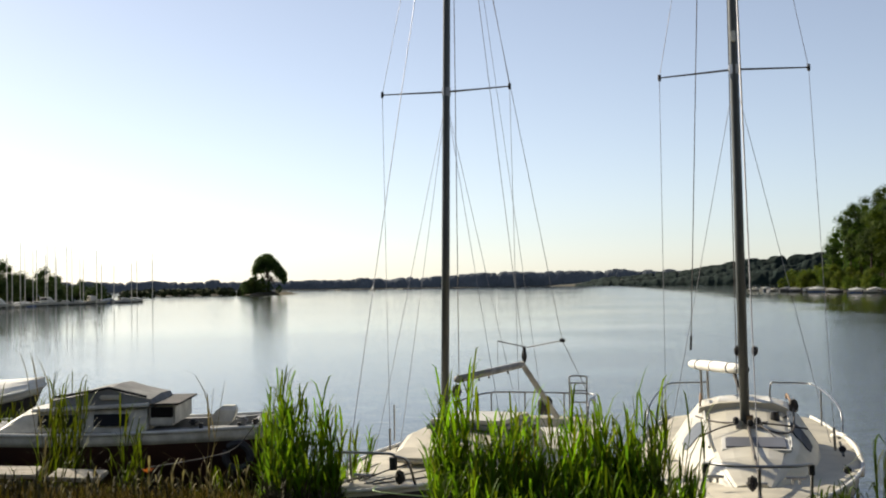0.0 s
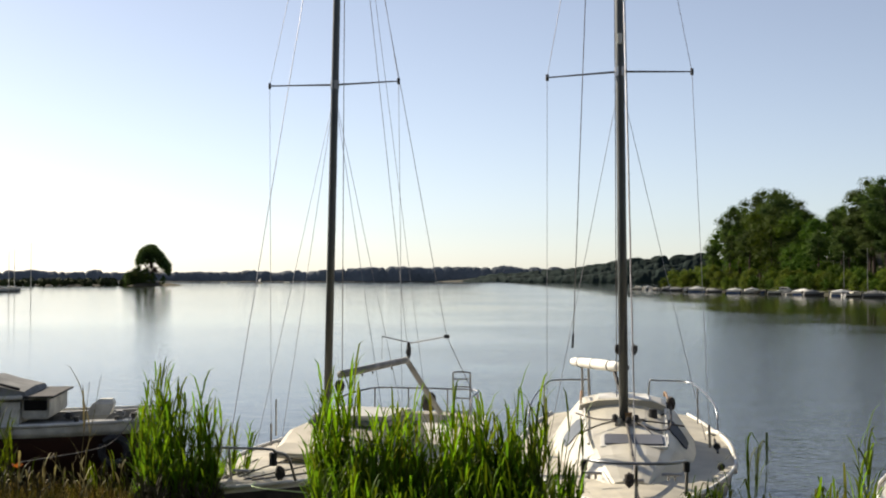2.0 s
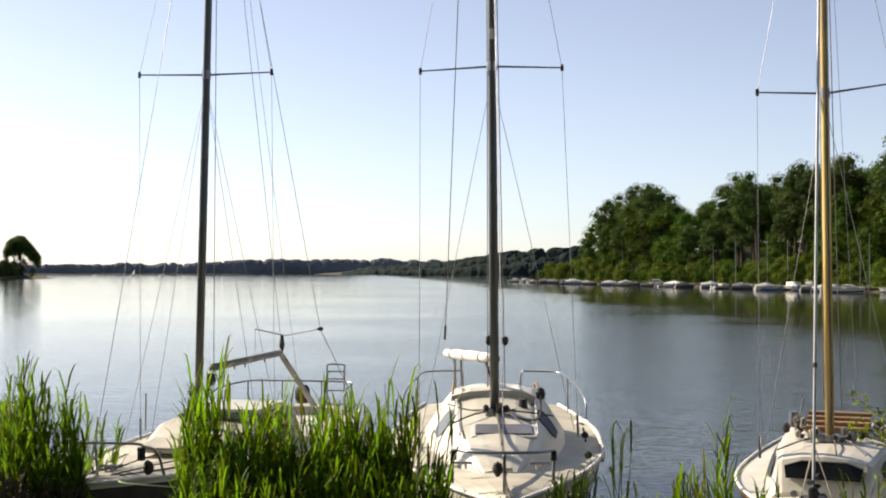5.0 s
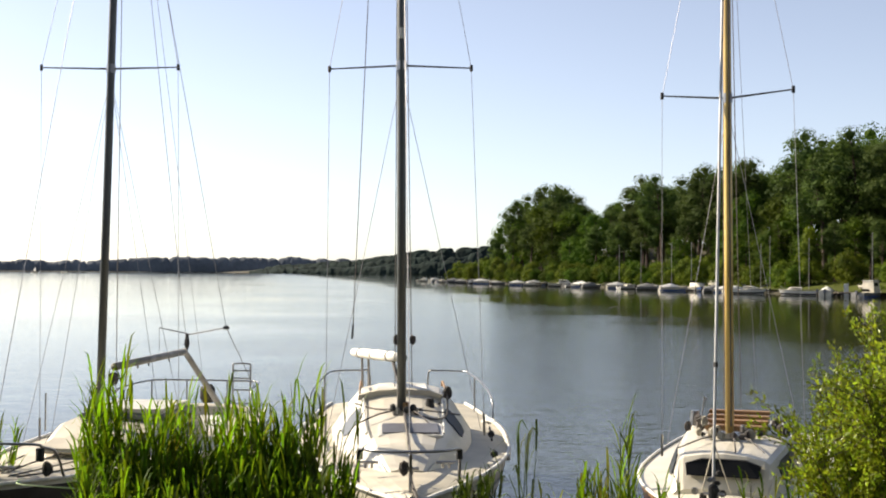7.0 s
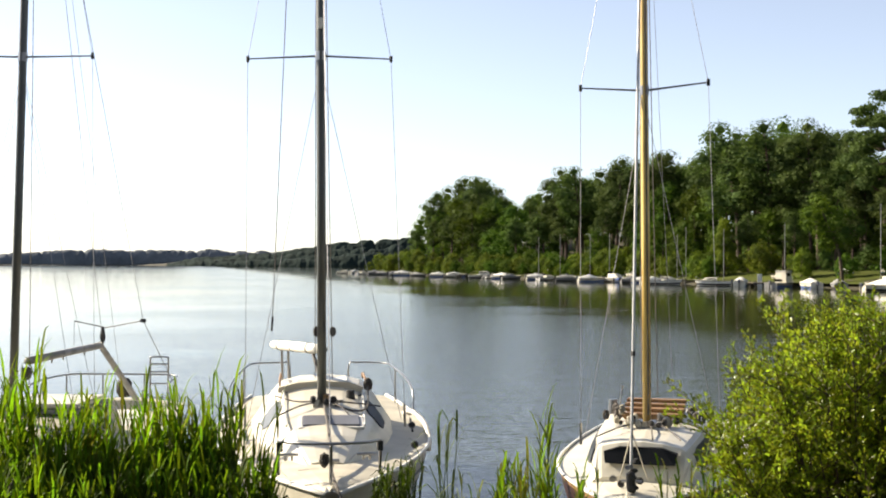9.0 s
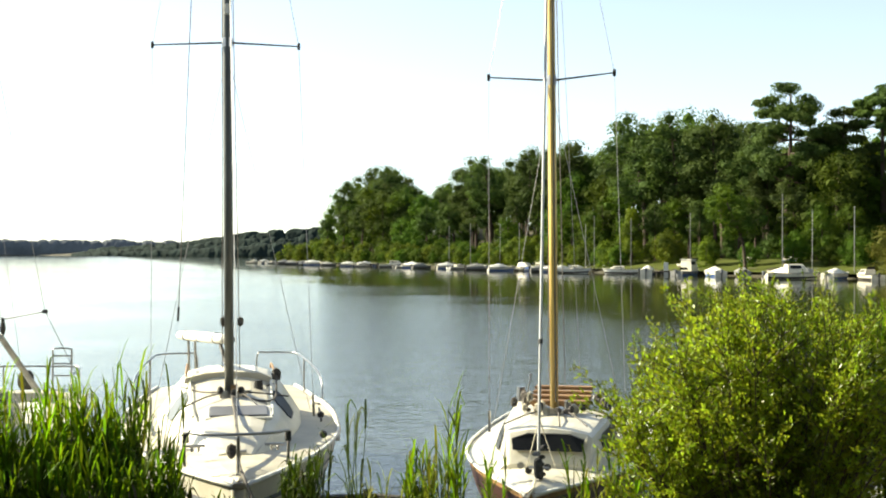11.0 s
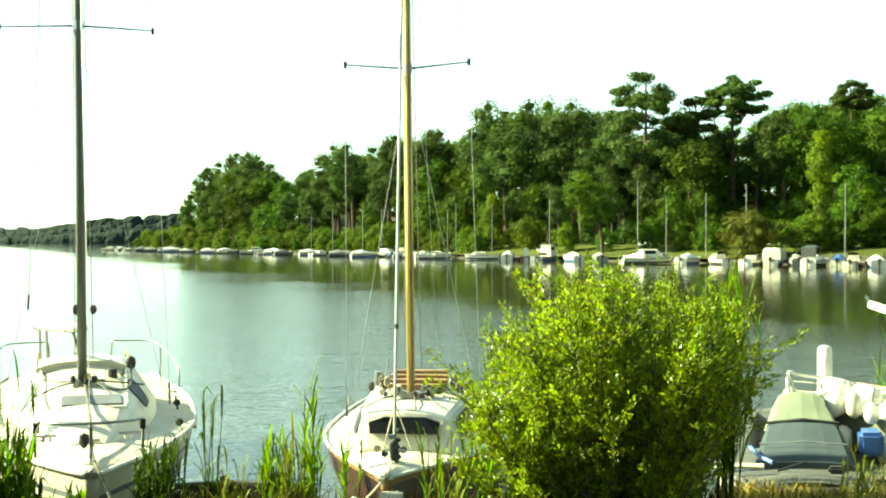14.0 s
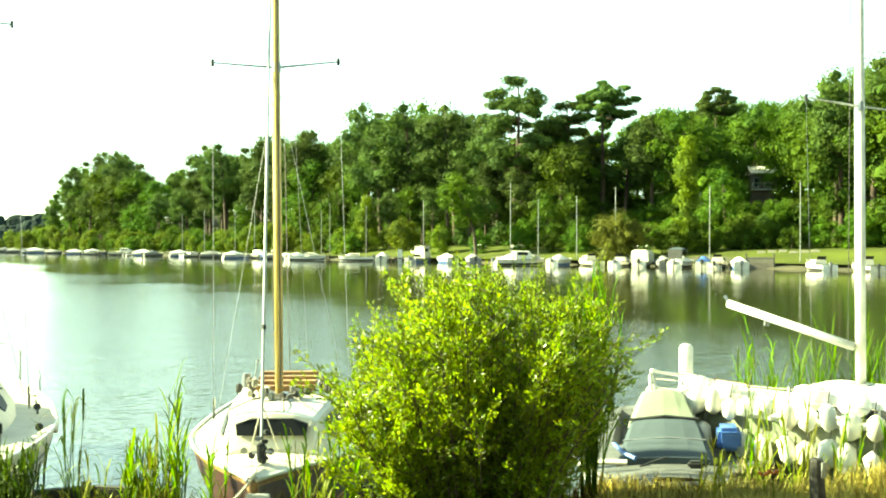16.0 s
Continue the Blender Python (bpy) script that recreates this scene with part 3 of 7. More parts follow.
    for dx in (-0.09, 0.09):
        part("halyard_coil", coil((dx, 3.33, 2.04), 0.026, 5, 0.012, 3 + int(dx * 100)), ROPE, mast, "dark coiled halyard")
    part("winch", tube([(0.3, 3.7, 1.22), (0.3, 3.7, 1.36)], [0.06, 0.045], 10), BLACK, boat)
    part("rope_coil", coil((0.5, 3.75, 1.42), 0.036, 7, 0.018, 9), ROPE, boat, "black coiled rope on the cabin top")
    part("rope_tail", tube(arc([(0.5, 3.7, 1.4), (0.46, 3.2, 1.22), (0.3, 3.1, 1.2), (0.12, 3.25, 1.24)]), 0.012, 5), ROPE, boat)
    rnd = random.Random(8)
    for i in range(9):
        a_ = i * 0.7
        q = Vector((0.13 * math.cos(a_), 3.3 + 0.13 * math.sin(a_), 1.27 + 0.02 * (i % 3)))
        part("mast_base_block", box(*q, 0.05, 0.06, 0.07, 0.012, pose(0, 0, 0, 0, 0, i * 40)), BLACK if i % 3 else STEEL, boat)
    part("mast_collar", tube([(0.0, 3.3, 1.24), (0, 3.3, 1.36)], 0.062, 10), TEAK, boat, "yellowed mast collar")
    for k, (x0, x1, y1) in enumerate(((-0.1, -0.55, 3.9), (0.1, 0.48, 4.0), (-0.08, -0.3, 4.0), (0.08, 0.62, 3.3), (-0.05, -0.5, 2.9), (0.05, 0.3, 2.7))):
        part("deck_line", tube(arc([(x0, 3.3, 1.28), ((x0 + x1) / 2, (3.3 + y1) / 2 + rnd.uniform(-0.05, 0.05), 1.255), (x1, y1, 1.21 + 0.10 * max(0, y1 - 3.2) - 0.12 * max(0, 3.2 - y1))], 4), 0.009, 4), ROPE, boat)
    # rails
    zb = 1.27
    rail("bow_pulpit", [(-0.44, 0.62, 0.95), (-0.44, 0.5, zb - 0.05), (-0.42, 0.40, zb), (-0.3, 0.16, zb + 0.02), (0, 0.02, zb + 0.03), (0.3, 0.16, zb + 0.02), (0.42, 0.40, zb), (0.44, 0.5, zb - 0.05), (0.44, 0.62, 0.95)], boat, 0.014)
    rail("bow_pulpit_leg", [(0.0, 0.03, zb + 0.02), (0.0, 0.1, 1.1), (0.0, 0.16, 0.93)], boat, 0.013)
    for sd in (-1, 1):
        part("pulpit_lamp", tube([(sd * 0.43, 0.42, zb - 0.09), (sd * 0.43, 0.42, zb - 0.01)], 0.028, 8), BLACK, boat)
        rail("stern_rail", [(sd * 0.42, 7.3, 0.9), (sd * 0.42, 7.3, 1.34), (sd * 0.55, 7.3, 1.38), (sd * 0.92, 7.15, 1.38), (sd * 1.0, 6.7, 1.37), (sd * 1.1, 5.9, 1.3), (sd * 1.15, 5.3, 1.18), (sd * 1.15, 5.15, 0.92)], boat, 0.013)
        for y, x in ((6.5, 1.02),):
            part("stanchion", tube([(sd * x, y, 0.88), (sd * x, y, 1.36)], 0.011, 6), STEEL, boat)
    part("quarter_fender", tube(arc([(1.02, 5.0, 0.94), (1.1, 4.75, 0.98), (1.19, 4.3, 0.92), (1.22, 3.95, 0.8), (1.2, 3.8, 0.66)], 4), 0.03, 8), SAILCOVER, boat, "cream sausage fender over the gunwale", True)
    for sd in (-1, 1):
        part("jib_track", tube([(sd * 0.98, 3.4, 0.93), (sd * 1.06, 4.6, 0.92)], 0.014, 5), BLACK, boat)
        for yy in (2.2, 3.7, 4.9):
            part("deck_block", box(sd * (0.74 + 0.07 * yy), yy, 0.96, 0.07, 0.1, 0.07, 0.015), BLACK, boat)
    for c in ((0, 0.75, 1.0), (-0.36, 1.3, 0.97), (0.36, 1.3, 0.97)):
        cleat(c, boat)
    part("anchor_rope", coil((-0.05, 0.3, 1.12), 0.03, 6, 0.013, 31), ROPE, boat, "dark rope hung on the bow rail")
    part("mooring_line", tube(arc([(0, 3.2, 1.26), (0.02, 2.2, 1.15), (0.03, 1.2, 1.05), (0.02, 0.5, 0.98), (0.05, -0.1, 0.95), (0.12, -0.3, 0.8), (0.22, -0.9, 0.62)]), 0.014, 5), ROPE, boat)
    part("stem_fitting", box(0, -0.02, 0.91, 0.1, 0.3, 0.05, 0.01), STEEL, boat)
    return boat


def sloop_left():
    """Older white sloop, angled, with its boom propped on a crutch."""
    boat = thing("sailboat", pose(-1.0, 11.55, 0, 0, 0, -21), "weathered white sloop behind reeds, boom on a crutch", "sailboat", "moored boats")
    h = hull_form(6.9, 2.4, 0.86, 0.8, 0.72, 0.8, 0.6)
    # the black shadow below the deck is given as a dark hull colour
    part("hull", hull_shell(h, 0, 1), DARKHULL, boat, "hull coloured dark for its shade", True)
    part("top_strake", hull_shell(h, 0, 0.05, 1, out=0.004), OLDWHITE, boat, "white top strake")
    part("deck", deck_shell(h, cut=(0.62, 0.92, 0.4)), DECK, boat, "dull cream deck")
    part("transom", panel([(-h["beam"](1), 6.92, 0.0), (h["beam"](1), 6.92, 0.0), (h["beam"](1), 6.9, 0.78), (-h["beam"](1), 6.9, 0.78)], 0.02), OLDWHITE, boat)
    for sd in (-1, 1):
        part("toe_rail", rub_rail(h, 0.02, 0.0, sd), OLDWHITE, boat, smooth=True)
    zd = lambda y: h["sheer"](y / 6.9) + 0.02
    secs = [(1.9, 0.32, 0.26, zd(1.9), zd(1.9) + 0.03, 0.02), (2.3, 0.5, 0.42, zd(2.3), 0.9, 0.03), (2.8, 0.66, 0.56, zd(2.8), 0.96, 0.04), (3.2, 0.74, 0.64, zd(3.2), 1.02, 0.04), (4.3, 0.78, 0.68, zd(4.3), 1.06, 0.05)]
    cabin = part("cabin", loft([section(*q) for q in secs]), DECK, boat, "low cream cabin")
    part("fore_hatch", box(-0.05, 2.0, 0.93, 0.5, 0.46, 0.06, 0.03, pose(0, 0, 0, 8, 0, 0)), DECK, cabin, "raised white forehatch")
    part("sliding_hatch", box(0.1, 3.75, 1.155, 0.95, 1.05, 0.06, 0.02), GEL, cabin, "white sliding hatch")
    part("hatch_coaming", box(0.1, 3.75, 1.1, 1.0, 1.12, 0.06, 0.01), GREY, cabin)
    for sd in (-1, 1):
        part("cabin_window", side_window(secs, 2.8, 4.0, 0.25, 0.85, sd), GREY, cabin, "grey side window")
    mast, on, tips = rig(boat, h, 2.95, 1.06, 9.2, 5.08, (0.85, 0.77), (0.13, 0.1), 0.05, (0.03, 0.02), 0.045, chain=(0.82, 0.82), lowers=(-0.35, 0.4), x0=-0.065)
    wire("forestay", (0, 0.1, 0.9), on(8.9), boat, 0.004)
    g, e = Vector((0.05, 3.08, 1.68)), Vector((0.12, 5.44, 1.70))
    part("boom", tube([g, e], 0.045, 10), GREYDECK, boat, "grey boom", smooth=True)
    for k in (0.3, 0.45, 0.75):
        q = g.lerp(e, k)
        part("boom_fitting", tube([q - Vector((0, 0, 0.08)), q], 0.012, 5), STEEL, boat)
    part("boom_crutch", tube([e + Vector((0, -0.05, 0.03)), (0.40, 6.13, 0.92)], [0.045, 0.05], 8, flat=0.7), GREYDECK, boat, "grey timber boom prop")
    part("topping_block", tube([e + Vector((0.03, 0, 0.02)), e + Vector((0.03, 0, 0.1)), e + Vector((0.03, 0, 0.24))], [0.015, 0.04, 0.02], 8), BLACK, boat)
    t = e + Vector((0.06, 0.05, 0.29))
    part("flag_yard", tube([t + Vector((-0.46, 0.1, 0.02)), t + Vector((0, 0, -0.06)), t + Vector((0.52, -0.1, 0.04))], 0.009, 5), WIRE, boat, "thin cross bar on the backstay")
    part("yard_end", box(*(t + Vector((0.52, -0.1, 0.04))), 0.08, 0.03, 0.05, 0.01), BLACK, boat)
    wire("topping_lift", e + Vector((0.03, 0, 0.05)), on(9.1), boat, 0.004)
    wire("flag_line", t + Vector((0.52, -0.1, 0.04)), on(8.7) + Vector((0.03, 0, 0)), boat, 0.004)
    wire("flag_line", t + Vector((-0.46, 0.1, 0.02)), t + Vector((-0.46, 0.1, -0.3)), boat, 0.004)
    wire("mainsheet", t + Vector((0.52, -0.1, 0.04)), (0.95, 6.4, 0.9), boat, 0.006, ROPE)
    part("halyard_coil", coil((0.07, 3.0, 1.55), 0.04, 6, 0.014, 12), ROPE, mast)
    for k in range(5):
        f = (k - 2) * 0.26
        part("deck_seam", tube([(f * 0.35, 0.35, 0.885), (f * 1.0, 1.0, 0.9 - 0.05 * abs(f)), (f * 1.5, 1.75, 0.885 - 0.09 * abs(f))], 0.008, 4), BLACK, boat)
    # pulpits and ladder
    zb = 1.2
    rail("bow_pulpit", [(-0.42, 0.62, 0.86), (-0.42, 0.5, zb - 0.08), (-0.38, 0.26, zb - 0.01), (-0.3, 0.2, zb), (0.36, 0.25, zb), (0.44, 0.3, zb - 0.03), (0.5, 0.46, zb - 0.1), (0.52, 0.6, 0.86)], boat, 0.014)
    part("bow_light", tube([(0.42, 0.3, zb - 0.16), (0.42, 0.3, zb - 0.04)], 0.04, 8), BLACK, boat)
    rail("bow_pulpit_leg", [(0.0, 0.22, zb), (0.0, 0.25, 1.0), (0.0, 0.28, 0.86)], boat, 0.013)
    rail("stern_rail", [(-0.95, 5.7, 0.85), (-0.95, 5.75, 1.1), (-0.9, 6.0, 1.17), (-0.78, 6.75, 1.19), (-0.3, 6.88, 1.19), (0.3, 6.88, 1.19), (0.78, 6.75, 1.19), (0.9, 6.0, 1.17), (0.95, 5.75, 1.1), (0.95, 5.7, 0.85)], boat, 0.014)
    for x, y in ((-0.78, 6.75), (0.78, 6.75), (-0.3, 6.88), (0.3, 6.88), (0.93, 6.2)):
        part("stanchion", tube([(x, y, 0.8), (x, y, 1.19)], 0.012, 6), STEEL, boat)
    ladder = part("boarding_ladder", tube(arc([(0.36, 6.95, 0.75), (0.36, 6.97, 1.25), (0.36, 6.97, 1.38), (0.38, 6.97, 1.43), (0.6, 6.97, 1.43), (0.62, 6.97, 1.38), (0.62, 6.97, 1.25), (0.62, 6.95, 0.75)], 4), 0.014, 6), STEEL, boat, "folded steel boarding ladder", True)
    for z in (0.85, 1.05, 1.22, 1.33):
        part("rung", tube([(0.36, 6.97, z), (0.62, 6.97, z)], 0.012, 6), STEEL, ladder)
    part("outboard_engine", loft([[Vector((0.1 + x * w, 6.6 + y * w, z)) for x, y in ((-1, -1), (1, -1), (1.1, 0.2), (0.8, 1), (-0.8, 1), (-1.1, 0.2))] for z, w in ((0.9, 0.06), (0.97, 0.09), (1.1, 0.09), (1.16, 0.05))]), DARKTIMBER, boat, "dark engine cowl", True)
    for y, x in ((3.9, 1.12), (2.0, 0.95)):
        for sd in (-1, 1):
            part("stanchion", tube([(sd * x, y, 0.82), (sd * x, y, 1.28)], 0.011, 6), STEEL, boat)
    part("foredeck_rope", coil((0.4, 0.5, 0.94), 0.034, 5, 0.014, 44), ROPE, boat, "dark rope heap on the foredeck")
    part("deck_line", tube(arc([(0.05, 0.7, 0.92), (-0.1, 0.45, 0.9), (-0.05, 0.1, 0.9), (0.02, -0.15, 0.8)]), 0.012, 5), ROPE, boat)
    part("shore_line", tube(arc([(0.3, 0.15, 0.9), (0.47, -0.12, 0.9), (1.39, -0.2, 0.88), (2.28, -0.33, 0.85), (3.0, -0.4, 0.8), (3.8, -0.6, 0.72)]), 0.007, 5), GREENLINE, boat, "pale green mooring line to the bank")
    cleat((0, 0.5, 0.9), boat)
    return boat


def sloop_wood():
    """White-decked wooden sloop with brown topsides and a varnished mast."""
    boat = thing("sailboat", pose(4.955, 9.262, 0, 0, 0, -33.2), "wooden sloop with varnished mast and white deck", "sailboat", "moored boats")

    def ahead(bm):
        bmesh.ops.translate(bm, verts=bm.verts, vec=(0, -0.35, 0))
        return bm
    h = hull_form(6.55, 2.1, 0.78, 0.72, 0.68, 1.05, 0.55)
    part("hull", ahead(hull_shell(h, 0, 1)), BROWNHULL, boat, "dark brown painted hull", True)
    part("stem", ahead(stem(h, 0.05)), TEAK, boat, "varnished stem", True)
    part("sheer_strake", ahead(hull_shell(h, 0.0, 0.06, 1, out=0.006)), TEAK, boat, "varnished sheer strake")
    part("deck", ahead(deck_shell(h, 0.06, cut=(0.64, 0.93, 0.35))), GEL, boat, "bright white deck")
    part("transom", panel([(-h["beam"](1), 6.22, 0.0), (h["beam"](1), 6.22, 0.0), (h["beam"](1), 6.2, 0.7), (-h["beam"](1), 6.2, 0.7)], 0.02), BROWNHULL, boat)
    for sd in (-1, 1):
        part("toe_rail", ahead(rub_rail(h, 0.018, 0.0, sd)), OLDWHITE, boat, smooth=True)
    zd = lambda y: h["sheer"]((y + 0.35) / 6.55) + 0.02
    secs = [(1.22, 0.46, 0.40, zd(1.22), zd(1.22) + 0.05, 0.02), (1.4, 0.50, 0.42, zd(1.4), 1.04, 0.05), (2.3, 0.66, 0.52, zd(2.3), 1.08, 0.05), (3.9, 0.70, 0.58, zd(3.9), 1.1, 0.05)]
    cabin = part("cabin", loft([section(*q) for q in secs]), GEL, boat, "white cabin")
    pane = ((-0.33, 1.26, 0.9), (-0.35, 1.335, 1.0), (-0.2, 1.345, 1.05), (0.2, 1.345, 1.05), (0.35, 1.335, 1.0), (0.33, 1.26, 0.9))
    part("front_window", loft([[Vector((x, y + 0.03, z)) for x, y, z in pane], [Vector((x, y - 0.03, z)) for x, y, z in pane]]), WINDOW, cabin, "dark front window")
    for sd in (-1, 1):
        part("cabin_window", side_window(secs, 1.7, 2.9, 0.25, 0.85, sd), WINDOW, cabin, "dark side window")
    hatch = part("hatch_cover", box(0.0, 3.15, 1.16, 0.62, 0.9, 0.05, 0.015), TEAK, cabin, "slatted teak hatch cover")
    for i in range(4):
        part("slat", box(0.0, 2.78 + i * 0.2, 1.185 + 0.03 * i, 0.66, 0.14, 0.035, 0.01), TEAK, hatch)
    mast, on, tips = rig(boat, h, 2.30, 1.13, 8.2, 4.6, (0.67, 0.65), (-0.08, 0.1), 0.02, (0.05, 0.07), 0.043, VARNISH, (0.72, 0.72), (0.3,), 0.0028, ALU, x0=-0.02)
    # dark strip in place of the shadow line that runs down the mast
    part("mast_shadow_line", tube([on(1.25) + Vector((0.018, -0.052, 0)), on(8.1) + Vector((0.016, -0.044, 0))], 0.009, 4), DARKTIMBER, mast, "dark line for the shadow down the mast")
    # furled foresail on its stay
    fa, fb = Vector((0, 0.35, 0.85)), on(7.4)
    stay = part("furled_forestay", tube([fa, fa.lerp(fb, 0.03), fa.lerp(fb, 0.25), fa.lerp(fb, 0.9), fb], [0.008, 0.013, 0.014, 0.013, 0.008], 8), FURLER, boat, "grey furler tube on the forestay", True)
    part("furler_drum", tube([fa + Vector((0, 0, -0.05)), fa, fa + Vector((0, 0, 0.11)), fa + Vector((0, 0, 0.13))], [0.03, 0.04, 0.04, 0.02], 10), BLACK, boat, "black furler drum")
    for i in range(7):
        part("foredeck_block", box(0.03 * math.sin(i * 2.3) + 0.015, 0.35 + 0.05 * math.cos(i * 3.1), 0.8 + 0.045 * i, 0.05 + 0.02 * (i % 3), 0.05, 0.035, 0.01, pose(0, 0, 0, 0, 0, i * 50)), (BLACK, DARKTIMBER, GREY)[i % 3], boat)
    part("furler_joint", tube([fa.lerp(fb, 0.17), fa.lerp(fb, 0.176)], 0.024, 8), BLACK, stay)
    for sx in (-0.12, 0.14):
        wire("foredeck_line", (sx, 0.55, 0.86), fa.lerp(fb, 0.07), boat, 0.006, PALEROPE)
    for i, (x, y, z) in enumerate(((-0.32, 2.35, 1.33), (-0.46, 2.6, 1.35), (-0.18, 2.3, 1.32), (0.16, 2.35, 1.32), (-0.28, 2.5, 1.42), (0.52, 2.7, 1.33))):
        part("rope_coil", coil((x, y - 0.15, z - 0.14), 0.02 + 0.006 * (i % 3), 4, 0.012, 50 + i), ROPE if i % 2 else PALEROPE, boat)
    rnd = random.Random(58)
    for i in range(14):
        a_ = i * 2.4
        q = Vector((0.3 * math.cos(a_) * rnd.uniform(0.5, 1.2), 2.42 + 0.28 * math.sin(a_), 1.15 + rnd.uniform(0.0, 0.05)))
        part("deck_block", box(*q, rnd.uniform(0.04, 0.08), rnd.uniform(0.05, 0.09), rnd.uniform(0.04, 0.09), 0.012, pose(0, 0, 0, 0, 0, i * 37)), (BLACK, PALEROPE, ROPE, STEEL)[i % 4], boat)
    for x, y, z, r_ in ((0.4, 3.0, 1.2, 0.035), (0.46, 2.8, 1.17, 0.03), (-0.36, 2.75, 1.2, 0.035), (-0.42, 3.1, 1.2, 0.03)):
        part("rope_coil", coil((x, y, z), r_, 6, 0.016, int(90 + 10 * x + y)), ROPE, boat, "dark coiled rope on the cabin top")
    for x0, x1, y0, y1 in ((-0.1, -0.45, 2.3, 1.6), (0.08, 0.36, 2.3, 1.55), (0.02, 0.1, 2.25, 1.5), (-0.05, -0.3, 2.4, 3.2)):
        part("deck_line", tube([(x0, y0, 1.16), ((x0 + x1) / 2, (y0 + y1) / 2, 1.15), (x1, y1, 1.1)], 0.008, 4), ROPE, boat)
    for i, (x, y) in enumerate(((-0.2, 0.75), (0.05, 0.7), (0.2, 0.85), (-0.1, 0.5))):
        part("deck_fitting", box(x, y, 0.84, 0.06, 0.05, 0.06, 0.012), BLACK if i % 2 else STEEL, boat)
    part("winch", tube([(-0.48, 3.3, 1.12), (-0.48, 3.3, 1.28)], [0.06, 0.045], 10), STEEL, boat)
    part("pennant_staff", tube([(-0.64, 5.25, 0.8), (-0.58, 5.3, 1.21)], 0.009, 6), STEEL, boat)
    part("staff_cap", tube([(-0.58, 5.3, 1.2), (-0.578, 5.3, 1.235)], 0.02, 8), STEEL, boat)
    part("bow_plate", box(0.06, -0.45, 0.58, 0.2, 0.03, 0.22, 0.01), OLDWHITE, boat, "white mooring plate at the stem")
    part("plate_mark", box(0.06, -0.47, 0.58, 0.035, 0.015, 0.1, 0.003), BLACK, boat)
    part("bow_fender", tube([(-0.26, -0.3, 0.6), (-0.28, -0.28, 0.52), (-0.31, -0.25, 0.3), (-0.32, -0.23, 0.24)], [0.03, 0.085, 0.085, 0.03], 10), OLDWHITE, boat, "white fender at the bow", True)
    part("mooring_line", tube(arc([(0, 0.1, 0.84), (0, -0.4, 0.8), (-0.2, -0.75, 0.62), (-0.5, -1.05, 0.56)]), 0.013, 5), PALEROPE, boat)
    cleat((0, 0.45, 0.83), boat)
    return boat


def covered_skiff():
    """Small open boat with a pale cover and windscreen."""
    boat = thing("motorboat", pose(8.74, 8.06, 0.1, 0, -2, -45), "small grey motorboat with slate blue cover and scuffed foredeck", "motorboat", "moored boats")

    def ahead(bm):
        bmesh.ops.translate(bm, verts=bm.verts, vec=(0, -0.5, 0))
        return bm
    h = hull_form(4.8, 1.95, 0.46, 0.5, 0.85, 0.5, 0.35, 0.45, 0.55)
    part("hull", ahead(hull_shell(h, 0, 1)), OLDWHITE, boat, "dirty white hull", True)
    part("bow_plate", panel([(-h["beam"](0), -0.51, -0.1), (h["beam"](0), -0.51, -0.1), (h["beam"](0), -0.51, 0.45), (-h["beam"](0), -0.51, 0.45)], 0.02), DARKHULL, boat)
    part("deck", ahead(deck_shell(h, 0.06, cut=(0.5, 0.95, 0.3))), SCUFFED, boat, "worn grey foredeck")
    for sd in (-1, 1):
        part("rub_rail", ahead(rub_rail(h, 0.03, 0.02, sd)), SCUFFED, boat, smooth=True)
    part("rub_rail", tube(arc([(-h["beam"](0), -0.5, 0.44), (0, -0.6, 0.45), (h["beam"](0), -0.5, 0.44)]), 0.03, 6), SCUFFED, boat)
    part("cover", loft([section(0.45, 0.5, 0.47, 0.42, 0.5, 0.02), section(1.1, 0.47, 0.37, 0.42, 0.75, 0.03), section(1.2, 0.47, 0.35, 0.42, 0.78, 0.03)]), PALEBLUE, boat, "slate blue sloping cover")
    part("cover_seam", tube([(-0.43, 0.8, 0.635), (0, 0.8, 0.665), (0.43, 0.8, 0.635)], 0.008, 4), GREY, boat)
    part("windscreen", loft([section(1.22, 0.37, 0.34, 0.7, 0.8, 0.03), section(1.6, 0.36, 0.22, 0.65, 1.02, 0.03), section(1.9, 0.4, 0.24, 0.6, 1.0, 0.03)]), PALEGREEN, boat, "pale greenish windscreen")
    part("screen_frame", tube([(-0.36, 1.21, 0.79), (0, 1.19, 0.83), (0.36, 1.21, 0.79)], 0.016, 6), BLACK, boat)
    part("blue_pole", tube([(-0.52, 0.7, 0.62), (-0.42, 0.5, 0.56), (-0.3, 0.34, 0.53)], 0.022, 6), BLUE, boat, "blue pole on the foredeck")
    part("oar", tube([(-0.85, 0.2, 0.5), (-0.6, 0.15, 0.53), (-0.38, 0.12, 0.53)], [0.02, 0.03, 0.03], 6), GEL, boat, "white oar")
    part("boat_hook", tube([(0.0, 0.12, 0.58), (-0.25, -0.2, 0.55)], 0.012, 5), BLACK, boat)
    part("bow_cleat", box(0.28, 0.0, 0.53, 0.16, 0.1, 0.07, 0.02), BLACK, boat)
    rail("top_rail", [(-0.12, 1.9, 0.95), (-0.12, 1.95, 1.22), (0.0, 2.05, 1.2), (0.4, 2.4, 1.1), (0.7, 2.7, 1.0)], boat, 0.02, OLDWHITE)
    part("rail_strut", tube([(-0.12, 1.96, 1.22), (-0.02, 1.9, 0.85)], 0.014, 5), OLDWHITE, boat)
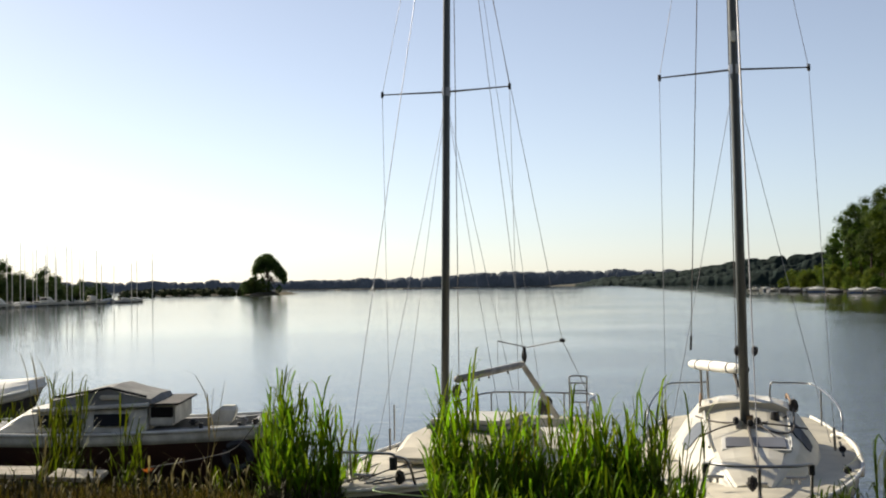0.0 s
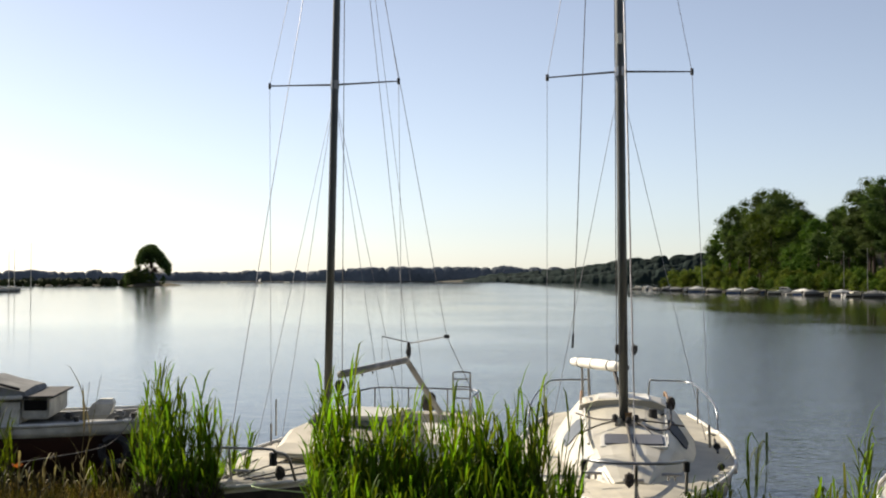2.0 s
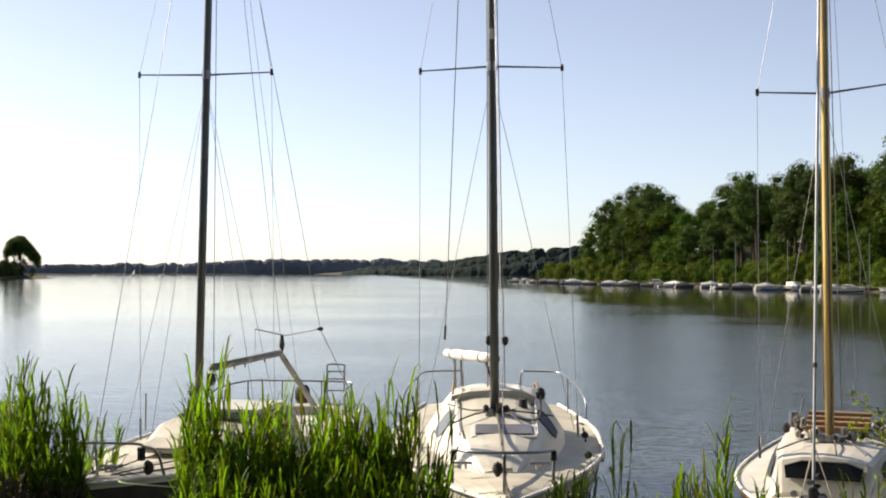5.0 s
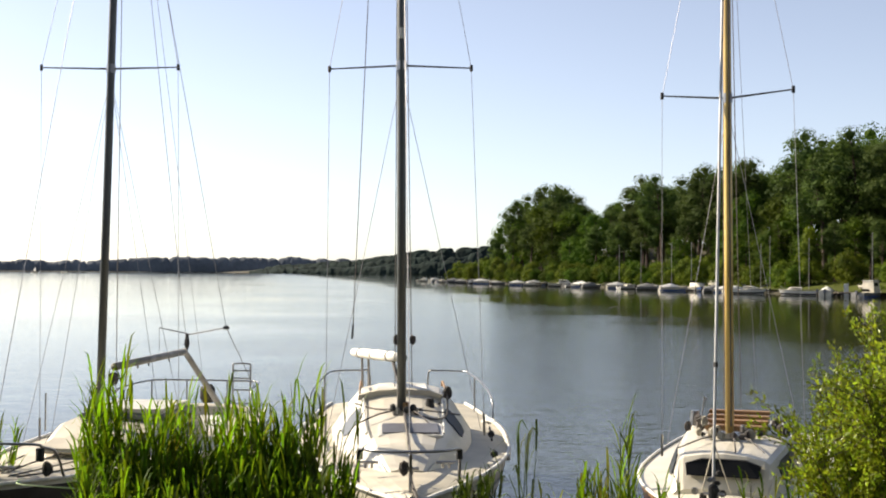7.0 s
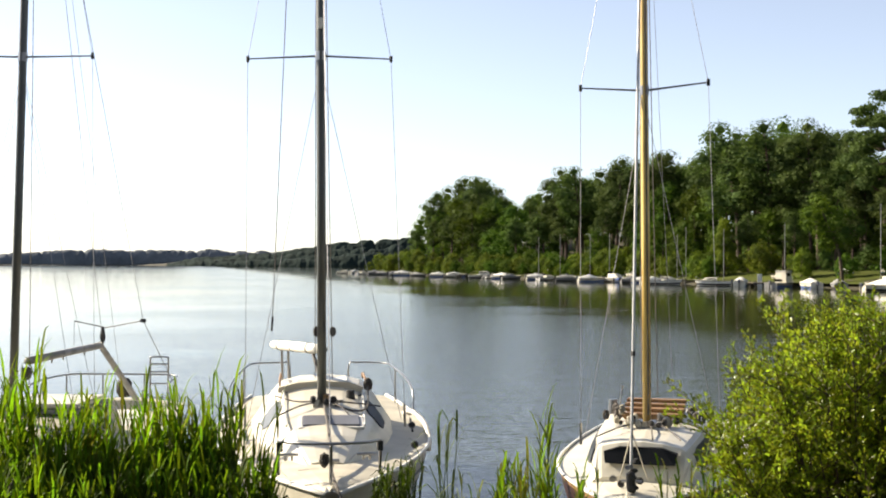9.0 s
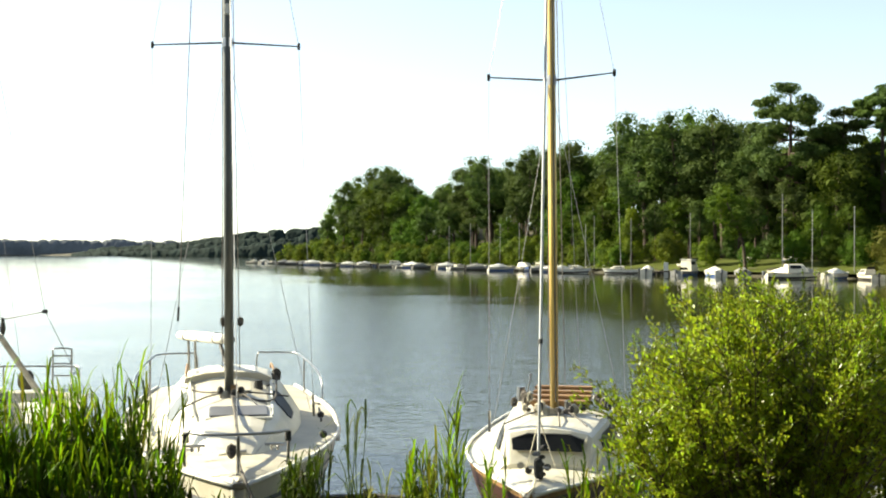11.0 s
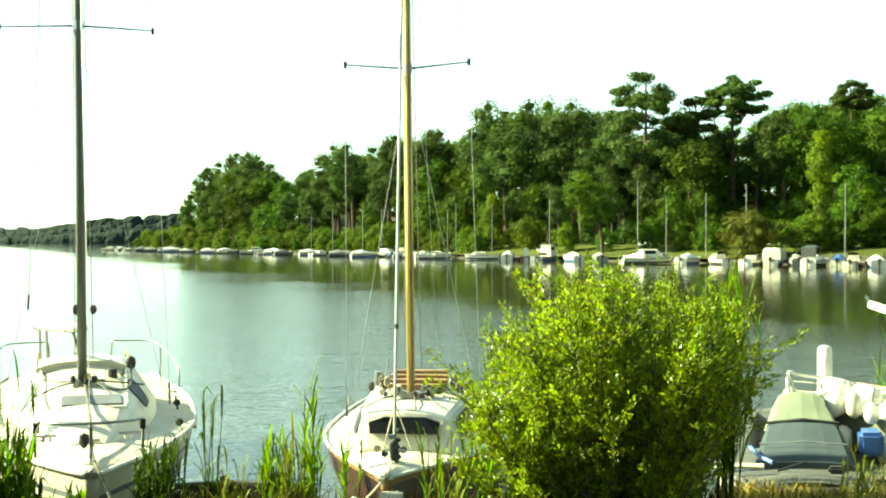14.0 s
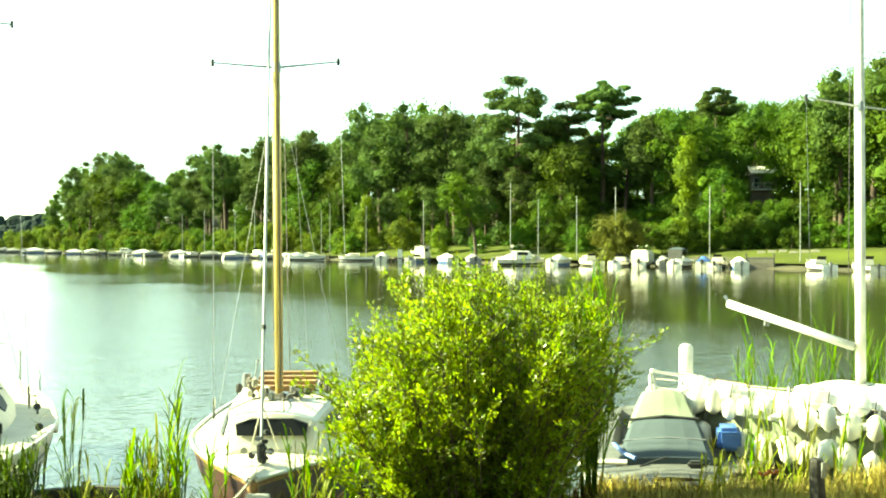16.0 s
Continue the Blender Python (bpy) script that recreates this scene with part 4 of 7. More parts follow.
    part("blue_box", box(0.66, 1.2, 0.6, 0.24, 0.4, 0.24, 0.04), BLUE, boat, "blue locker")
    return boat


def dinghy_right():
    """White keelboat with a raised white boom, stern outward."""
    boat = thing("sailboat", pose(11.68, 4.88, 0, 0, 0, 7), "white keelboat hung with fenders, bare mast and raised white boom", "sailboat", "moored boats")
    h = hull_form(5.1, 1.95, 1.1, 0.98, 0.74, 0.75, 0.5)
    # darker than the fenders, so that they stand out as white shapes
    part("hull", hull_shell(h, 0, 1), GREENHULL, boat, "grey-green hull", True)
    part("deck", deck_shell(h, 0.06, cut=(0.55, 0.94, 0.35)), OLDWHITE, boat)
    part("transom", panel([(-h["beam"](1), 5.12, 0.0), (h["beam"](1), 5.12, 0.0), (h["beam"](1), 5.1, 0.95), (-h["beam"](1), 5.1, 0.95)], 0.02), OLDWHITE, boat)
    for sd in (-1, 1):
        part("toe_rail", rub_rail(h, 0.02, 0.0, sd), OLDWHITE, boat, smooth=True)
    part("hull_band", hull_shell(h, 0.34, 0.4, 1, out=0.005), GREY, boat, "grey hull band")
    cabin = part("cabin", loft([section(1.5, 0.4, 0.3, 1.05, 1.1, 0.02), section(2.0, 0.6, 0.5, 1.03, 1.2, 0.04), section(3.3, 0.7, 0.6, 1.0, 1.22, 0.04)]), OLDWHITE, boat, "low white cabin")
    for sd in (-1, 1):
        part("cabin_window", panel([(sd * 0.69, 2.2, 1.0), (sd * 0.74, 3.0, 1.0), (sd * 0.70, 3.0, 1.11), (sd * 0.65, 2.25, 1.1)][::sd], 0.012), WINDOW, cabin)
    mast, on, tips = rig(boat, h, 2.9, 1.22, 7.6, 4.22, 0.9, (0, 0.06), 0.1, (0.03, 0.03), 0.045, OLDWHITE, (0.75, 0.75), (), 0.003, OLDWHITE, False)
    part("boom", tube([(-0.06, 2.95, 1.66), (-0.1, 4.5, 2.06)], 0.045, 10), OLDWHITE, boat, "white boom raised at its end", True)
    part("boom_end", tube([(-0.1, 4.5, 2.08), (-0.1, 4.55, 2.15)], 0.018, 6), STEEL, boat)
    part("sheet_block", tube([(-0.08, 4.0, 1.9), (-0.08, 4.01, 1.83)], 0.03, 6), STEEL, boat)
    part("rudder_head", tube([(0.05, 5.2, 0.6), (0.05, 5.2, 1.5), (0.05, 5.2, 1.54)], [0.085, 0.085, 0.05], 8), OLDWHITE, boat, "white rudder head", True)
    part("tiller", tube([(0.04, 5.15, 1.15), (0.0, 4.3, 1.12)], 0.02, 6), TEAK, boat)
    rnd = random.Random(66)
    for row, (z0, step, size) in enumerate(((1.14, 0.235, 0.24), (0.78, 0.25, 0.3))):
        for i in range(int(4.4 / step)):
            y = 5.05 - step * (i + 0.5 * row) + rnd.uniform(-0.04, 0.04)
            x = -h["beam"](max(0.05, y / 5.1)) - rnd.uniform(0.05, 0.11)
            r, z = rnd.uniform(0.075, 0.115), z0 + rnd.uniform(-0.05, 0.05)
            tall = size * rnd.uniform(0.75, 1.15)
            if rnd.random() < 0.12:
                continue
            fender = part("fender", tube([(x, y, z), (x, y + rnd.uniform(-0.03, 0.03), z - 0.05), (x, y + rnd.uniform(-0.03, 0.03), z - tall + 0.05), (x, y, z - tall)], [0.03, r, r, 0.03], 10), OLDWHITE if i % 4 else GEL, boat, "white fender", True)
            part("lanyard", tube([(x, y, z - 0.01), (x + 0.05, y, z + 0.16)], 0.008, 4), ROPE, fender)
    for i, (y, r) in enumerate(((4.55, 0.15), (4.15, 0.11), (3.1, 0.16), (2.6, 0.12))):
        part("folded_cover", tube([(-0.7, y - 0.16, 1.08), (-0.68, y - 0.1, 1.12), (-0.64, y + 0.12, 1.12), (-0.64, y + 0.18, 1.07)], [0.05, r, r, 0.05], 9), SAILCOVER, boat, "white folded canvas cover", True)
    for y in (2.2, 3.2, 4.2):
        part("stanchion", tube([(-0.93, y, 1.0), (-0.93, y, 1.28)], 0.009, 6), OLDWHITE, boat)
    wire("lower_lifeline", (-0.94, 2.2, 1.14), (-0.8, 5.0, 1.1), boat, 0.004, PALEROPE)
    wire("lifeline", (-0.95, 2.2, 1.28), (-0.8, 5.0, 1.2), boat, 0.005, PALEROPE)
    wire("forestay", (0, 0.1, 1.0), on(7.2), boat, 0.006)
    return boat


def workboat():
    """Brown-hulled motorboat with grey sheer strake and a folded canvas roof."""
    boat = thing("motorboat", pose(-9.1, 18.35, -0.1, 0, 0, -88), "brown motorboat with weathered grey cabin and canvas", "motorboat", "moored boats")
    h = hull_form(6.5, 2.2, 0.98, 0.90, 0.85, 0.7, 0.5)
    part("hull", hull_shell(h, 0.13, 1), BROWNHULL, boat, "dark brown hull", True)
    part("sheer_strake", hull_shell(h, 0, 0.14, 2, out=0.012), FADED, boat, "grey upper strake", True)
    part("deck", deck_shell(h, 0.04, cut=(0.5, 0.95, 0.3)), GREYDECK, boat, "grey deck")
    part("transom", panel([(-h["beam"](1), 6.52, 0.0), (h["beam"](1), 6.52, 0.0), (h["beam"](1), 6.5, 0.88), (-h["beam"](1), 6.5, 0.88)], 0.03), BROWNHULL, boat)
    for sd in (-1, 1):
        part("gunwale", rub_rail(h, 0.03, 0.0, sd), OLDWHITE, boat, smooth=True)
    cabin = part("cabin", loft([section(2.62, 0.84, 0.8, 0.86, 0.9, 0.01), section(2.75, 0.84, 0.76, 0.86, 1.0, 0.03), section(2.95, 0.85, 0.75, 0.86, 1.12, 0.04), section(3.3, 0.86, 0.76, 0.86, 1.17, 0.04), section(4.75, 0.86, 0.76, 0.84, 1.19, 0.04)]), FADED, boat, "weathered cabin with sloping front")
    for y0, y1 in ((3.2, 3.75), (4.0, 4.5)):
        part("cabin_window", panel([(0.87, y0, 0.93), (0.88, y1, 0.93), (0.83, y1, 1.1), (0.82, y0, 1.1)], 0.015), WINDOW, cabin, "dark side window")
    part("front_window", panel([(-0.6, 2.76, 0.98), (0.6, 2.76, 0.98), (0.58, 2.93, 1.1), (-0.58, 2.93, 1.1)], 0.015), WINDOW, cabin)
    part("cabin_roof", box(0, 3.95, 1.2, 1.76, 1.7, 0.05, 0.02, pose(0, 0, 0, 2, 0, 0)), OLDWHITE, cabin, "white cabin roof")
    part("folded_canvas", loft([[Vector((x, y, z)) for x, z in ((-0.8, 1.19), (-0.75, zt), (0, zt + 0.03), (0.75, zt), (0.8, 1.19))] for y, zt in ((3.35, 1.3), (3.75, 1.37), (4.0, 1.43), (4.2, 1.46), (4.45, 1.38), (4.8, 1.3), (4.85, 1.22))]), CANVAS, boat, "folded grey canvas top")
    part("canvas_strap", tube([(0.78, 3.4, 1.35), (0.78, 4.0, 1.44), (0.79, 4.2, 1.48), (0.8, 4.75, 1.34)], 0.02, 5), BLACK, boat)
    part("roof_light", box(0.8, 4.22, 1.34, 0.06, 0.3, 0.07, 0.02), GEL, boat, "white roof box")
    part("after_shelter", box(0.0, 4.95, 1.06, 1.5, 0.38, 0.3, 0.03), FADED, boat, "grey shelter behind the cabin")
    part("shelter_roof", box(0.0, 4.97, 1.225, 1.62, 0.5, 0.03, 0.01), DARKTIMBER, boat, "dark flat shelter roof")
    part("shelter_window", box(0.76, 4.96, 1.11, 0.03, 0.32, 0.15, 0.01), WINDOW, boat)
    for i, (y, s) in enumerate(((5.4, 0.08), (6.1, 0.1), (6.3, 0.07))):
        part("deck_gear", box(0.62, y, 0.9 + s * 0.6, 0.25, s * 1.6, s, 0.03), (BLACK, GREYDECK, DARKTIMBER)[i], boat)
    part("outboard_cover", loft([[Vector((0.3 + x * w, 5.75 + y * w * 1.3 + 0.5 * (z - 0.9), z)) for x, y in ((-1, -1), (1, -1), (1, 1), (-1, 1))] for z, w in ((0.86, 0.10), (0.92, 0.13), (1.08, 0.12), (1.15, 0.07))]), FADED, boat, "pale tilted engine cover")
    for y in (5.55, 6.1, 6.45):
        part("bollard", tube([(0.93, y, 0.86), (0.93, y, 0.95), (0.93, y, 0.96)], [0.03, 0.03, 0.042], 8), BLACK, boat)
    part("tyre_fender", tube([(1.12 + 0.02 * math.cos(a), 6.1 + 0.18 * math.cos(a), 0.5 + 0.18 * math.sin(a)) for a in [i * math.pi / 8 for i in range(17)]], 0.06, 6), BLACK, boat, "black tyre fender")
    part("mooring_line", tube(arc([(1.0, 6.35, 0.95), (1.35, 6.1, 0.65), (1.9, 5.8, 0.6), (2.9, 5.2, 0.62)]), 0.009, 5), ROPE, boat)
    return boat


def white_decked_boat():
    boat = thing("motorboat", pose(-7.2, 22.1, 0, 0, -9, 98), "boat with a bright white deck behind the reeds, hull dark for its shade", "motorboat", "moored boats")
    h = hull_form(6.2, 2.5, 1.13, 0.86, 0.85, 0.6, 0.6)
    # the near side's shade is put into the hull colour
    part("hull", hull_shell(h, 0, 1), DARKHULL, boat, "hull coloured dark for its shade", True)
    part("bulwark", hull_shell(h, 0, 0.1, 2, out=0.01), SAILCOVER, boat, "white bulwark", True)
    part("deck", deck_shell(h, 0.16, cut=(0.55, 0.93, 0.3)), SAILCOVER, boat, "bright white deck")
    for sd in (-1, 1):
        part("toe_rail", rub_rail(h, 0.03, 0.0, sd), SAILCOVER, boat, smooth=True)
    part("hatch", box(0, 1.6, 1.2, 0.6, 0.6, 0.06, 0.02), OLDWHITE, boat)
    part("hatch_seam", box(0.0, 1.05, 1.22, 1.1, 0.03, 0.03, 0.006), GREY, boat)
    return boat


sloop_middle()
sloop_left()
sloop_wood()
covered_skiff()
dinghy_right()
workboat()
white_decked_boat()


# ---- planting ----
def unit_lump():
    bm = bmesh.new()
    bmesh.ops.create_icosphere(bm, subdivisions=1, radius=1.0)
    v = [q.co.copy() for q in bm.verts]
    f = [tuple(q.index for q in p.verts) for p in bm.faces]
    bm.free()
    return v, f


LUMP_V, LUMP_F = unit_lump()


def leaf_cloud(rnd, centers, per, size, squash, verts, faces, aspect=0.45, core=0.74, rough=(0.6, 1.2), shell=(0.7, 1.12)):
    """Leafy lumps, each a rough inner mass under a shell of small leaves; centers: (point, radius)."""
    for c, r in centers:
        if core:
            i = len(verts)
            for q in LUMP_V:
                k = r * core * rnd.uniform(*rough)
                verts.append(Vector((q.x * k, q.y * k, q.z * k * squash)) + c)
            faces += [(i + a, i + b, i + d) for a, b, d in LUMP_F]
        for _ in range(per):
            n = Vector((rnd.gauss(0, 1), rnd.gauss(0, 1), rnd.gauss(0.15, 1))).normalized()
            k = r * (rnd.uniform(*shell) if core else rnd.uniform(0.3, 1.0))
            p = Vector((n.x * k, n.y * k, n.z * k * squash)) + c
            face = (n + Vector((rnd.gauss(0, 0.4), rnd.gauss(0, 0.4), rnd.gauss(0.15, 0.4)))).normalized()
            a = face.cross(Vector((rnd.gauss(0, 1), rnd.gauss(0, 1), rnd.gauss(0, 1)))).normalized()
            b = face.cross(a)
            t = size * rnd.uniform(0.6, 1.35)
            i = len(verts)
            verts += [p - a * t + b * t * aspect, p + a * t, p - a * t - b * t * aspect]
            faces.append((i, i + 1, i + 2))


def tree_parts(kind, seed, h):
    """Trunk-with-limbs and crown meshes of one tree, h metres tall."""
    rnd = random.Random(seed)
    lean = Vector((rnd.uniform(-0.1, 0.1), rnd.uniform(-0.1, 0.1), 0)) * h
    if kind in ("umbrella", "open", "lone", "poplar", "cone"):
        lean = lean * 0.2
    if kind == "leaning":
        lean = Vector((-0.3, 0.05, 0)) * h
    r0 = h * 0.016 + 0.06
    path = [Vector((0, 0, -0.5)), lean * 0.2 + Vector((rnd.uniform(-0.2, 0.2), 0, h * 0.35)), lean * 0.6 + Vector((0, rnd.uniform(-0.3, 0.3), h * 0.65)), lean + Vector((0, 0, h * 0.93))]
    path = arc(path, 4)
    bm = tube(path, [r0 * (1 - 0.8 * i / (len(path) - 1)) for i in range(len(path))], 7)
    lumps = []
    # number of limbs, lowest limb, reach, size of a lump, flatness
    n, lo, spread, lump, squash = {"pine": (17, 0.46, 0.2, 0.085, 0.75), "open": (46, 0.42, 0.2, 0.052, 0.6), "lone": (30, 0.42, 0.46, 0.115, 0.8), "umbrella": (34, 0.74, 0.165, 0.042, 0.55), "oak": (20, 0.2, 0.3, 0.11, 0.9), "leaning": (16, 0.45, 0.3, 0.1, 0.85),
                                   "willow": (20, 0.14, 0.36, 0.13, 0.95), "cone": (24, 0.1, 0.3, 0.09, 0.9), "poplar": (24, 0.08, 0.075, 0.055, 1.2), "shrub": (13, 0.1, 0.45, 0.18, 0.9), "thicket": (15, 0.12, 0.4, 0.17, 0.95)}[kind]
    for i in range(n):
        k = lo + (0.95 - lo) * (i + rnd.uniform(0, 0.8)) / n
        base = path[min(len(path) - 1, int(k * (len(path) - 1)))]
        a = i * 2.4 + rnd.uniform(-0.5, 0.5)
        f = (k - lo) / (0.95 - lo)
        if kind == "lone":
            reach = h * spread * math.sqrt(max(0.02, 1 - (f * 1.02) ** 2)) * rnd.uniform(0.55, 1.05)
        elif kind == "cone":
            reach = h * spread * (1.0 - f) * rnd.uniform(0.8, 1.1)
        else:
            reach = h * spread * math.sqrt(max(0.06, 1 - (1.75 * f - 0.8) ** 2)) * rnd.uniform(0.65, 1.12)
        tip = base + Vector((math.cos(a) * reach, math.sin(a) * reach, h * rnd.uniform(0.0, 0.06)))
        mid = base.lerp(tip, 0.5) - Vector((0, 0, h * 0.015))
        tube([base, mid, tip], [r0 * 0.3 * (1.1 - f), r0 * 0.2 * (1.1 - f), 0.03], 4, bm)
        rr = h * lump
        lumps.append((tip, rr * rnd.uniform(0.75, 1.25)))
        if kind not in ("open", "umbrella"):
            lumps.append((mid + Vector((rnd.uniform(-0.4, 0.4) * rr, rnd.uniform(-0.4, 0.4) * rr, h * 0.02)), rr * rnd.uniform(0.75, 1.1)))
        else:
            lumps.append((tip + Vector((rnd.uniform(-1, 1), rnd.uniform(-1, 1), rnd.uniform(-0.2, 0.4))) * rr, rr * rnd.uniform(0.6, 0.9)))
    if kind == "lone":      # a wide dome, lower to one side, on forked limbs
        bm.free()
        bm = tube([(0, 0, -0.5), (0.02 * h, 0, 0.2 * h), (0, 0, 0.42 * h), (-0.04 * h, 0, 0.8 * h)], [0.03 * h, 0.022 * h, 0.016 * h, 0.006 * h], 8)
        lumps = []
        for i in range(260):
            u, v = rnd.uniform(-0.85, 1.12), rnd.uniform(-0.8, 0.8)
            top = float(np.interp(u, (-0.9, -0.6, -0.2, 0.2, 0.6, 1.0, 1.2), (0.6, 0.82, 0.94, 0.92, 0.76, 0.52, 0.4))) - 0.2 * v * v
            c = Vector((u * 0.4 * h, v * 0.36 * h, (top - (0 if i % 3 == 0 else rnd.uniform(0.0, 0.34 - 0.16 * abs(u)))) * h))
            lumps.append((c, h * rnd.uniform(0.065, 0.105)))
            if i % 7 == 0:
                tube([(0, 0, rnd.uniform(0.15, 0.5) * h), (c.x * 0.45, c.y * 0.45, c.z * 0.7), c], [0.011 * h, 0.008 * h, 0.003 * h], 5, bm)
    lumps.append((path[-1], h * lump))
    verts, faces = [], []
    leaf_cloud(rnd, lumps, 200, h * 0.0052 + 0.055, squash, verts, faces, 0.6, 0.5 if kind in ("open", "umbrella") else 0.58, (0.6, 1.0))
    return bm, verts, faces


BROWNWILLOW = material("brown_willow_leaf", (0.105, 0.105, 0.01), 0.85, spec=0.2, var=0.3, scale=0.3, fine=1.5, translucent=0.3, second=(0.055, 0.062, 0.01))
# thicket takes the dark needle colour to stand for shrubs in backlight
LEAF = {"open": PINELEAF, "cone": WILLOWLEAF, "leaning": OAKLEAF, "pine": PINELEAF, "umbrella": PINELEAF, "lone": PINELEAF, "oak": OAKLEAF, "willow": WILLOWLEAF, "poplar": WILLOWLEAF, "shrub": OAKLEAF, "thicket": PINELEAF}
LABEL = {"cone": "light green cone-shaped tree by the shore", "leaning": "leafy tree on a leaning dark trunk by the shore", "open": "tall pine with an open crown on bare limbs", "pine": "tall maritime pine with bare trunk and ragged crown", "oak": "leafy broad-crowned tree on the wooded slope", "willow": "light green willow by the shore", "poplar": "narrow columnar poplar among the trees", "shrub": "low leafy shrub on the shore", "thicket": "rounded shrub leafy to the ground, leaf dark as if backlit"}


def make_tree(kind, seed, h, label="", leaf=None):
    bm, verts, faces = tree_parts(kind, seed, h)
    t = thing({"shrub": "shrub", "thicket": "shrub", "lone": "pine_tree", "umbrella": "pine_tree", "open": "pine_tree", "cone": "alder_tree", "leaning": "oak_tree"}.get(kind, kind + "_tree"), Matrix(), label or LABEL[kind], "shrub" if kind in ("shrub", "thicket") else "tree", "trees of the shore")
    part("trunk", bm, PINEBARK if kind in ("pine", "umbrella", "lone", "open") else BARK, t, smooth=True)
    arrays("crown", verts, faces, leaf or LEAF[kind], t)
    return t


def place(t, x, y, s=1.0, turn=0.0, first=False, z=None):
    m = Matrix.LocRotScale((x, y, height(x, y) - 0.1 if z is None else z), Euler((0, 0, turn)), (s, s, s))
    if first:
        t.matrix_basis = m
        return t
    c = copy_thing(t, m)
    c.scale = (s, s, s)
    return c


STOCK = {"pine": [make_tree("pine", s, 15) for s in (1, 2, 3, 4, 5)], "oak": [make_tree("oak", s, 12) for s in (11, 12, 13, 14)], "willow": [make_tree("willow", s, 7) for s in (21, 22)], "shrub": [make_tree("shrub", s, 4) for s in (31, 32)], "thicket": [make_tree("thicket", s, 6) for s in (33, 36)]}
used = set()


def plant(kind, i, x, y, h, turn):
    t = STOCK[kind][i % len(STOCK[kind])]
    base = {"pine": 15, "oak": 12, "willow": 7, "shrub": 4, "thicket": 6}[kind]
    sink = 0.14 * h if kind in ("shrub", "thicket", "willow") else 0.1     # leafy down to the ground
    place(t, x, y, h / base, turn, t.name not in used, height(x, y) - sink)
    used.add(t.name)


def strip(az, off):
    """Where a bearing first lies off metres inside the shore."""
    for y in range(40, 380):
        if y * math.tan(radians(az)) - shore_x(y) > off:
            return y * math.tan(radians(az)), float(y)
    return None


def trees_of_the_slope():
    rnd = random.Random(77)
    # skyline: degrees to the right, height of the crowns above the horizon in degrees
    sky = [(13.5, 0.8), (14.5, 1.1), (15.5, 1.2), (16.8, 1.4), (17.7, 2.1), (18.8, 2.8), (19.7, 3.6), (21.2, 3.7), (22.1, 2.9), (23.4, 3.2), (24.2, 2.8), (24.9, 4.2), (26.5, 3.9), (27, 4.6), (28.8, 4.9), (30.4, 4.6), (31.5, 5.4), (32.9, 6.2),
           (36, 6.2), (37, 6.3), (37.9, 5.8), (39, 4.9), (40.1, 4.6), (40.7, 5.6), (41.6, 5.9), (42.4, 5.1), (43.5, 5.1), (44.6, 5.4), (45.7, 6.0), (46.9, 6.0), (48.2, 6.3), (50.6, 6.4), (51.3, 6.2), (52.9, 6.6), (53.7, 7.4), (55.5, 8.0), (62, 8.4)]
    sky_az, sky_el = zip(*sky)

    i = 0
    for row, (off, k) in enumerate(((11, 0.45), (15, 0.75), (20, 0.95), (27, 1.0), (37, 1.0), (50, 0.97))):
        az = 13.8
        while az < 62:
            q = strip(az, off + rnd.uniform(-2, 2))
            if q:
                d = math.hypot(*q)
                top = math.tan(radians(float(np.interp(az, sky_az, sky_el)) + 0.25)) * d + EYE
                if 48.0 < az < 53.4 and row < 4:
                    top = min(top, math.tan(radians(2.1)) * d + EYE)
                if 42.0 < az < 46.5 and row < 3:
                    top = min(top, math.tan(radians(2.1)) * d + EYE)
                if az > 51 and row < 2 or 45.8 < az < 47.9 and row < 3:
                    az += 0.8
                    continue
                h = (top - height(*q)) * k * rnd.uniform(0.88, 1.03)
                if h > 3 and not (row == 0 and az < 36.5 and rnd.random() < 0.6):
                    kind = "pine" if rnd.random() < (0.12 if row == 0 else 0.8 if az < 41 else 0.18) else "oak"
                    plant(kind, rnd.randint(0, 9), *q, h, rnd.uniform(0, 6.3))
                az += math.degrees((3.4 + 0.55 * row) / d) * rnd.uniform(0.75, 1.4)
            else:
                az += 0.5
    # shore-side willows and shrubs
    for az, off, h, kind in ((15.2, 3, 4, "willow"), (16.6, 4, 4.5, "willow"), (18.0, 3, 4.5, "willow"), (19.4, 4, 5, "willow"), (21.0, 4, 5, "willow"), (22.6, 4, 4.2, "willow"), (24.4, 4, 4.5, "shrub"), (27.1, 4, 5.6, "willow"), (28.1, 4, 4.6, "willow"),
                             (33.6, 7, 5.6, "willow"), (30.7, 5, 3.4, "shrub"), (37.4, 6, 3.4, "shrub"), (40.8, 7, 3, "shrub"), (26.6, 3, 5.6, "willow"), (35.4, 5, 4.6, "willow"), (46.2, 6, 4.4, "shrub"), (39.2, 8, 4.6, "shrub"), (42, 7, 4.0, "shrub"), (48.0, 8, 3.6, "shrub")):
        q = strip(az, off)
        if q:
            plant(kind, rnd.randint(0, 9), *q, h, az)
    # the closing row behind the house and the poplar
    for i in range(16):
        az = 45.2 + 0.48 * i
        q = strip(az, 62 + rnd.uniform(-3, 3))
        if q:
            d = math.hypot(*q)
            plant("oak" if i % 3 else "pine", i, *q, math.tan(radians(float(np.interp(az, sky_az, sky_el)) + 0.1)) * d + EYE - height(*q), i)
    # willows running out along the point
    for i in range(12):
        q = strip(13.9 + 0.36 * i, rnd.uniform(4, 9))
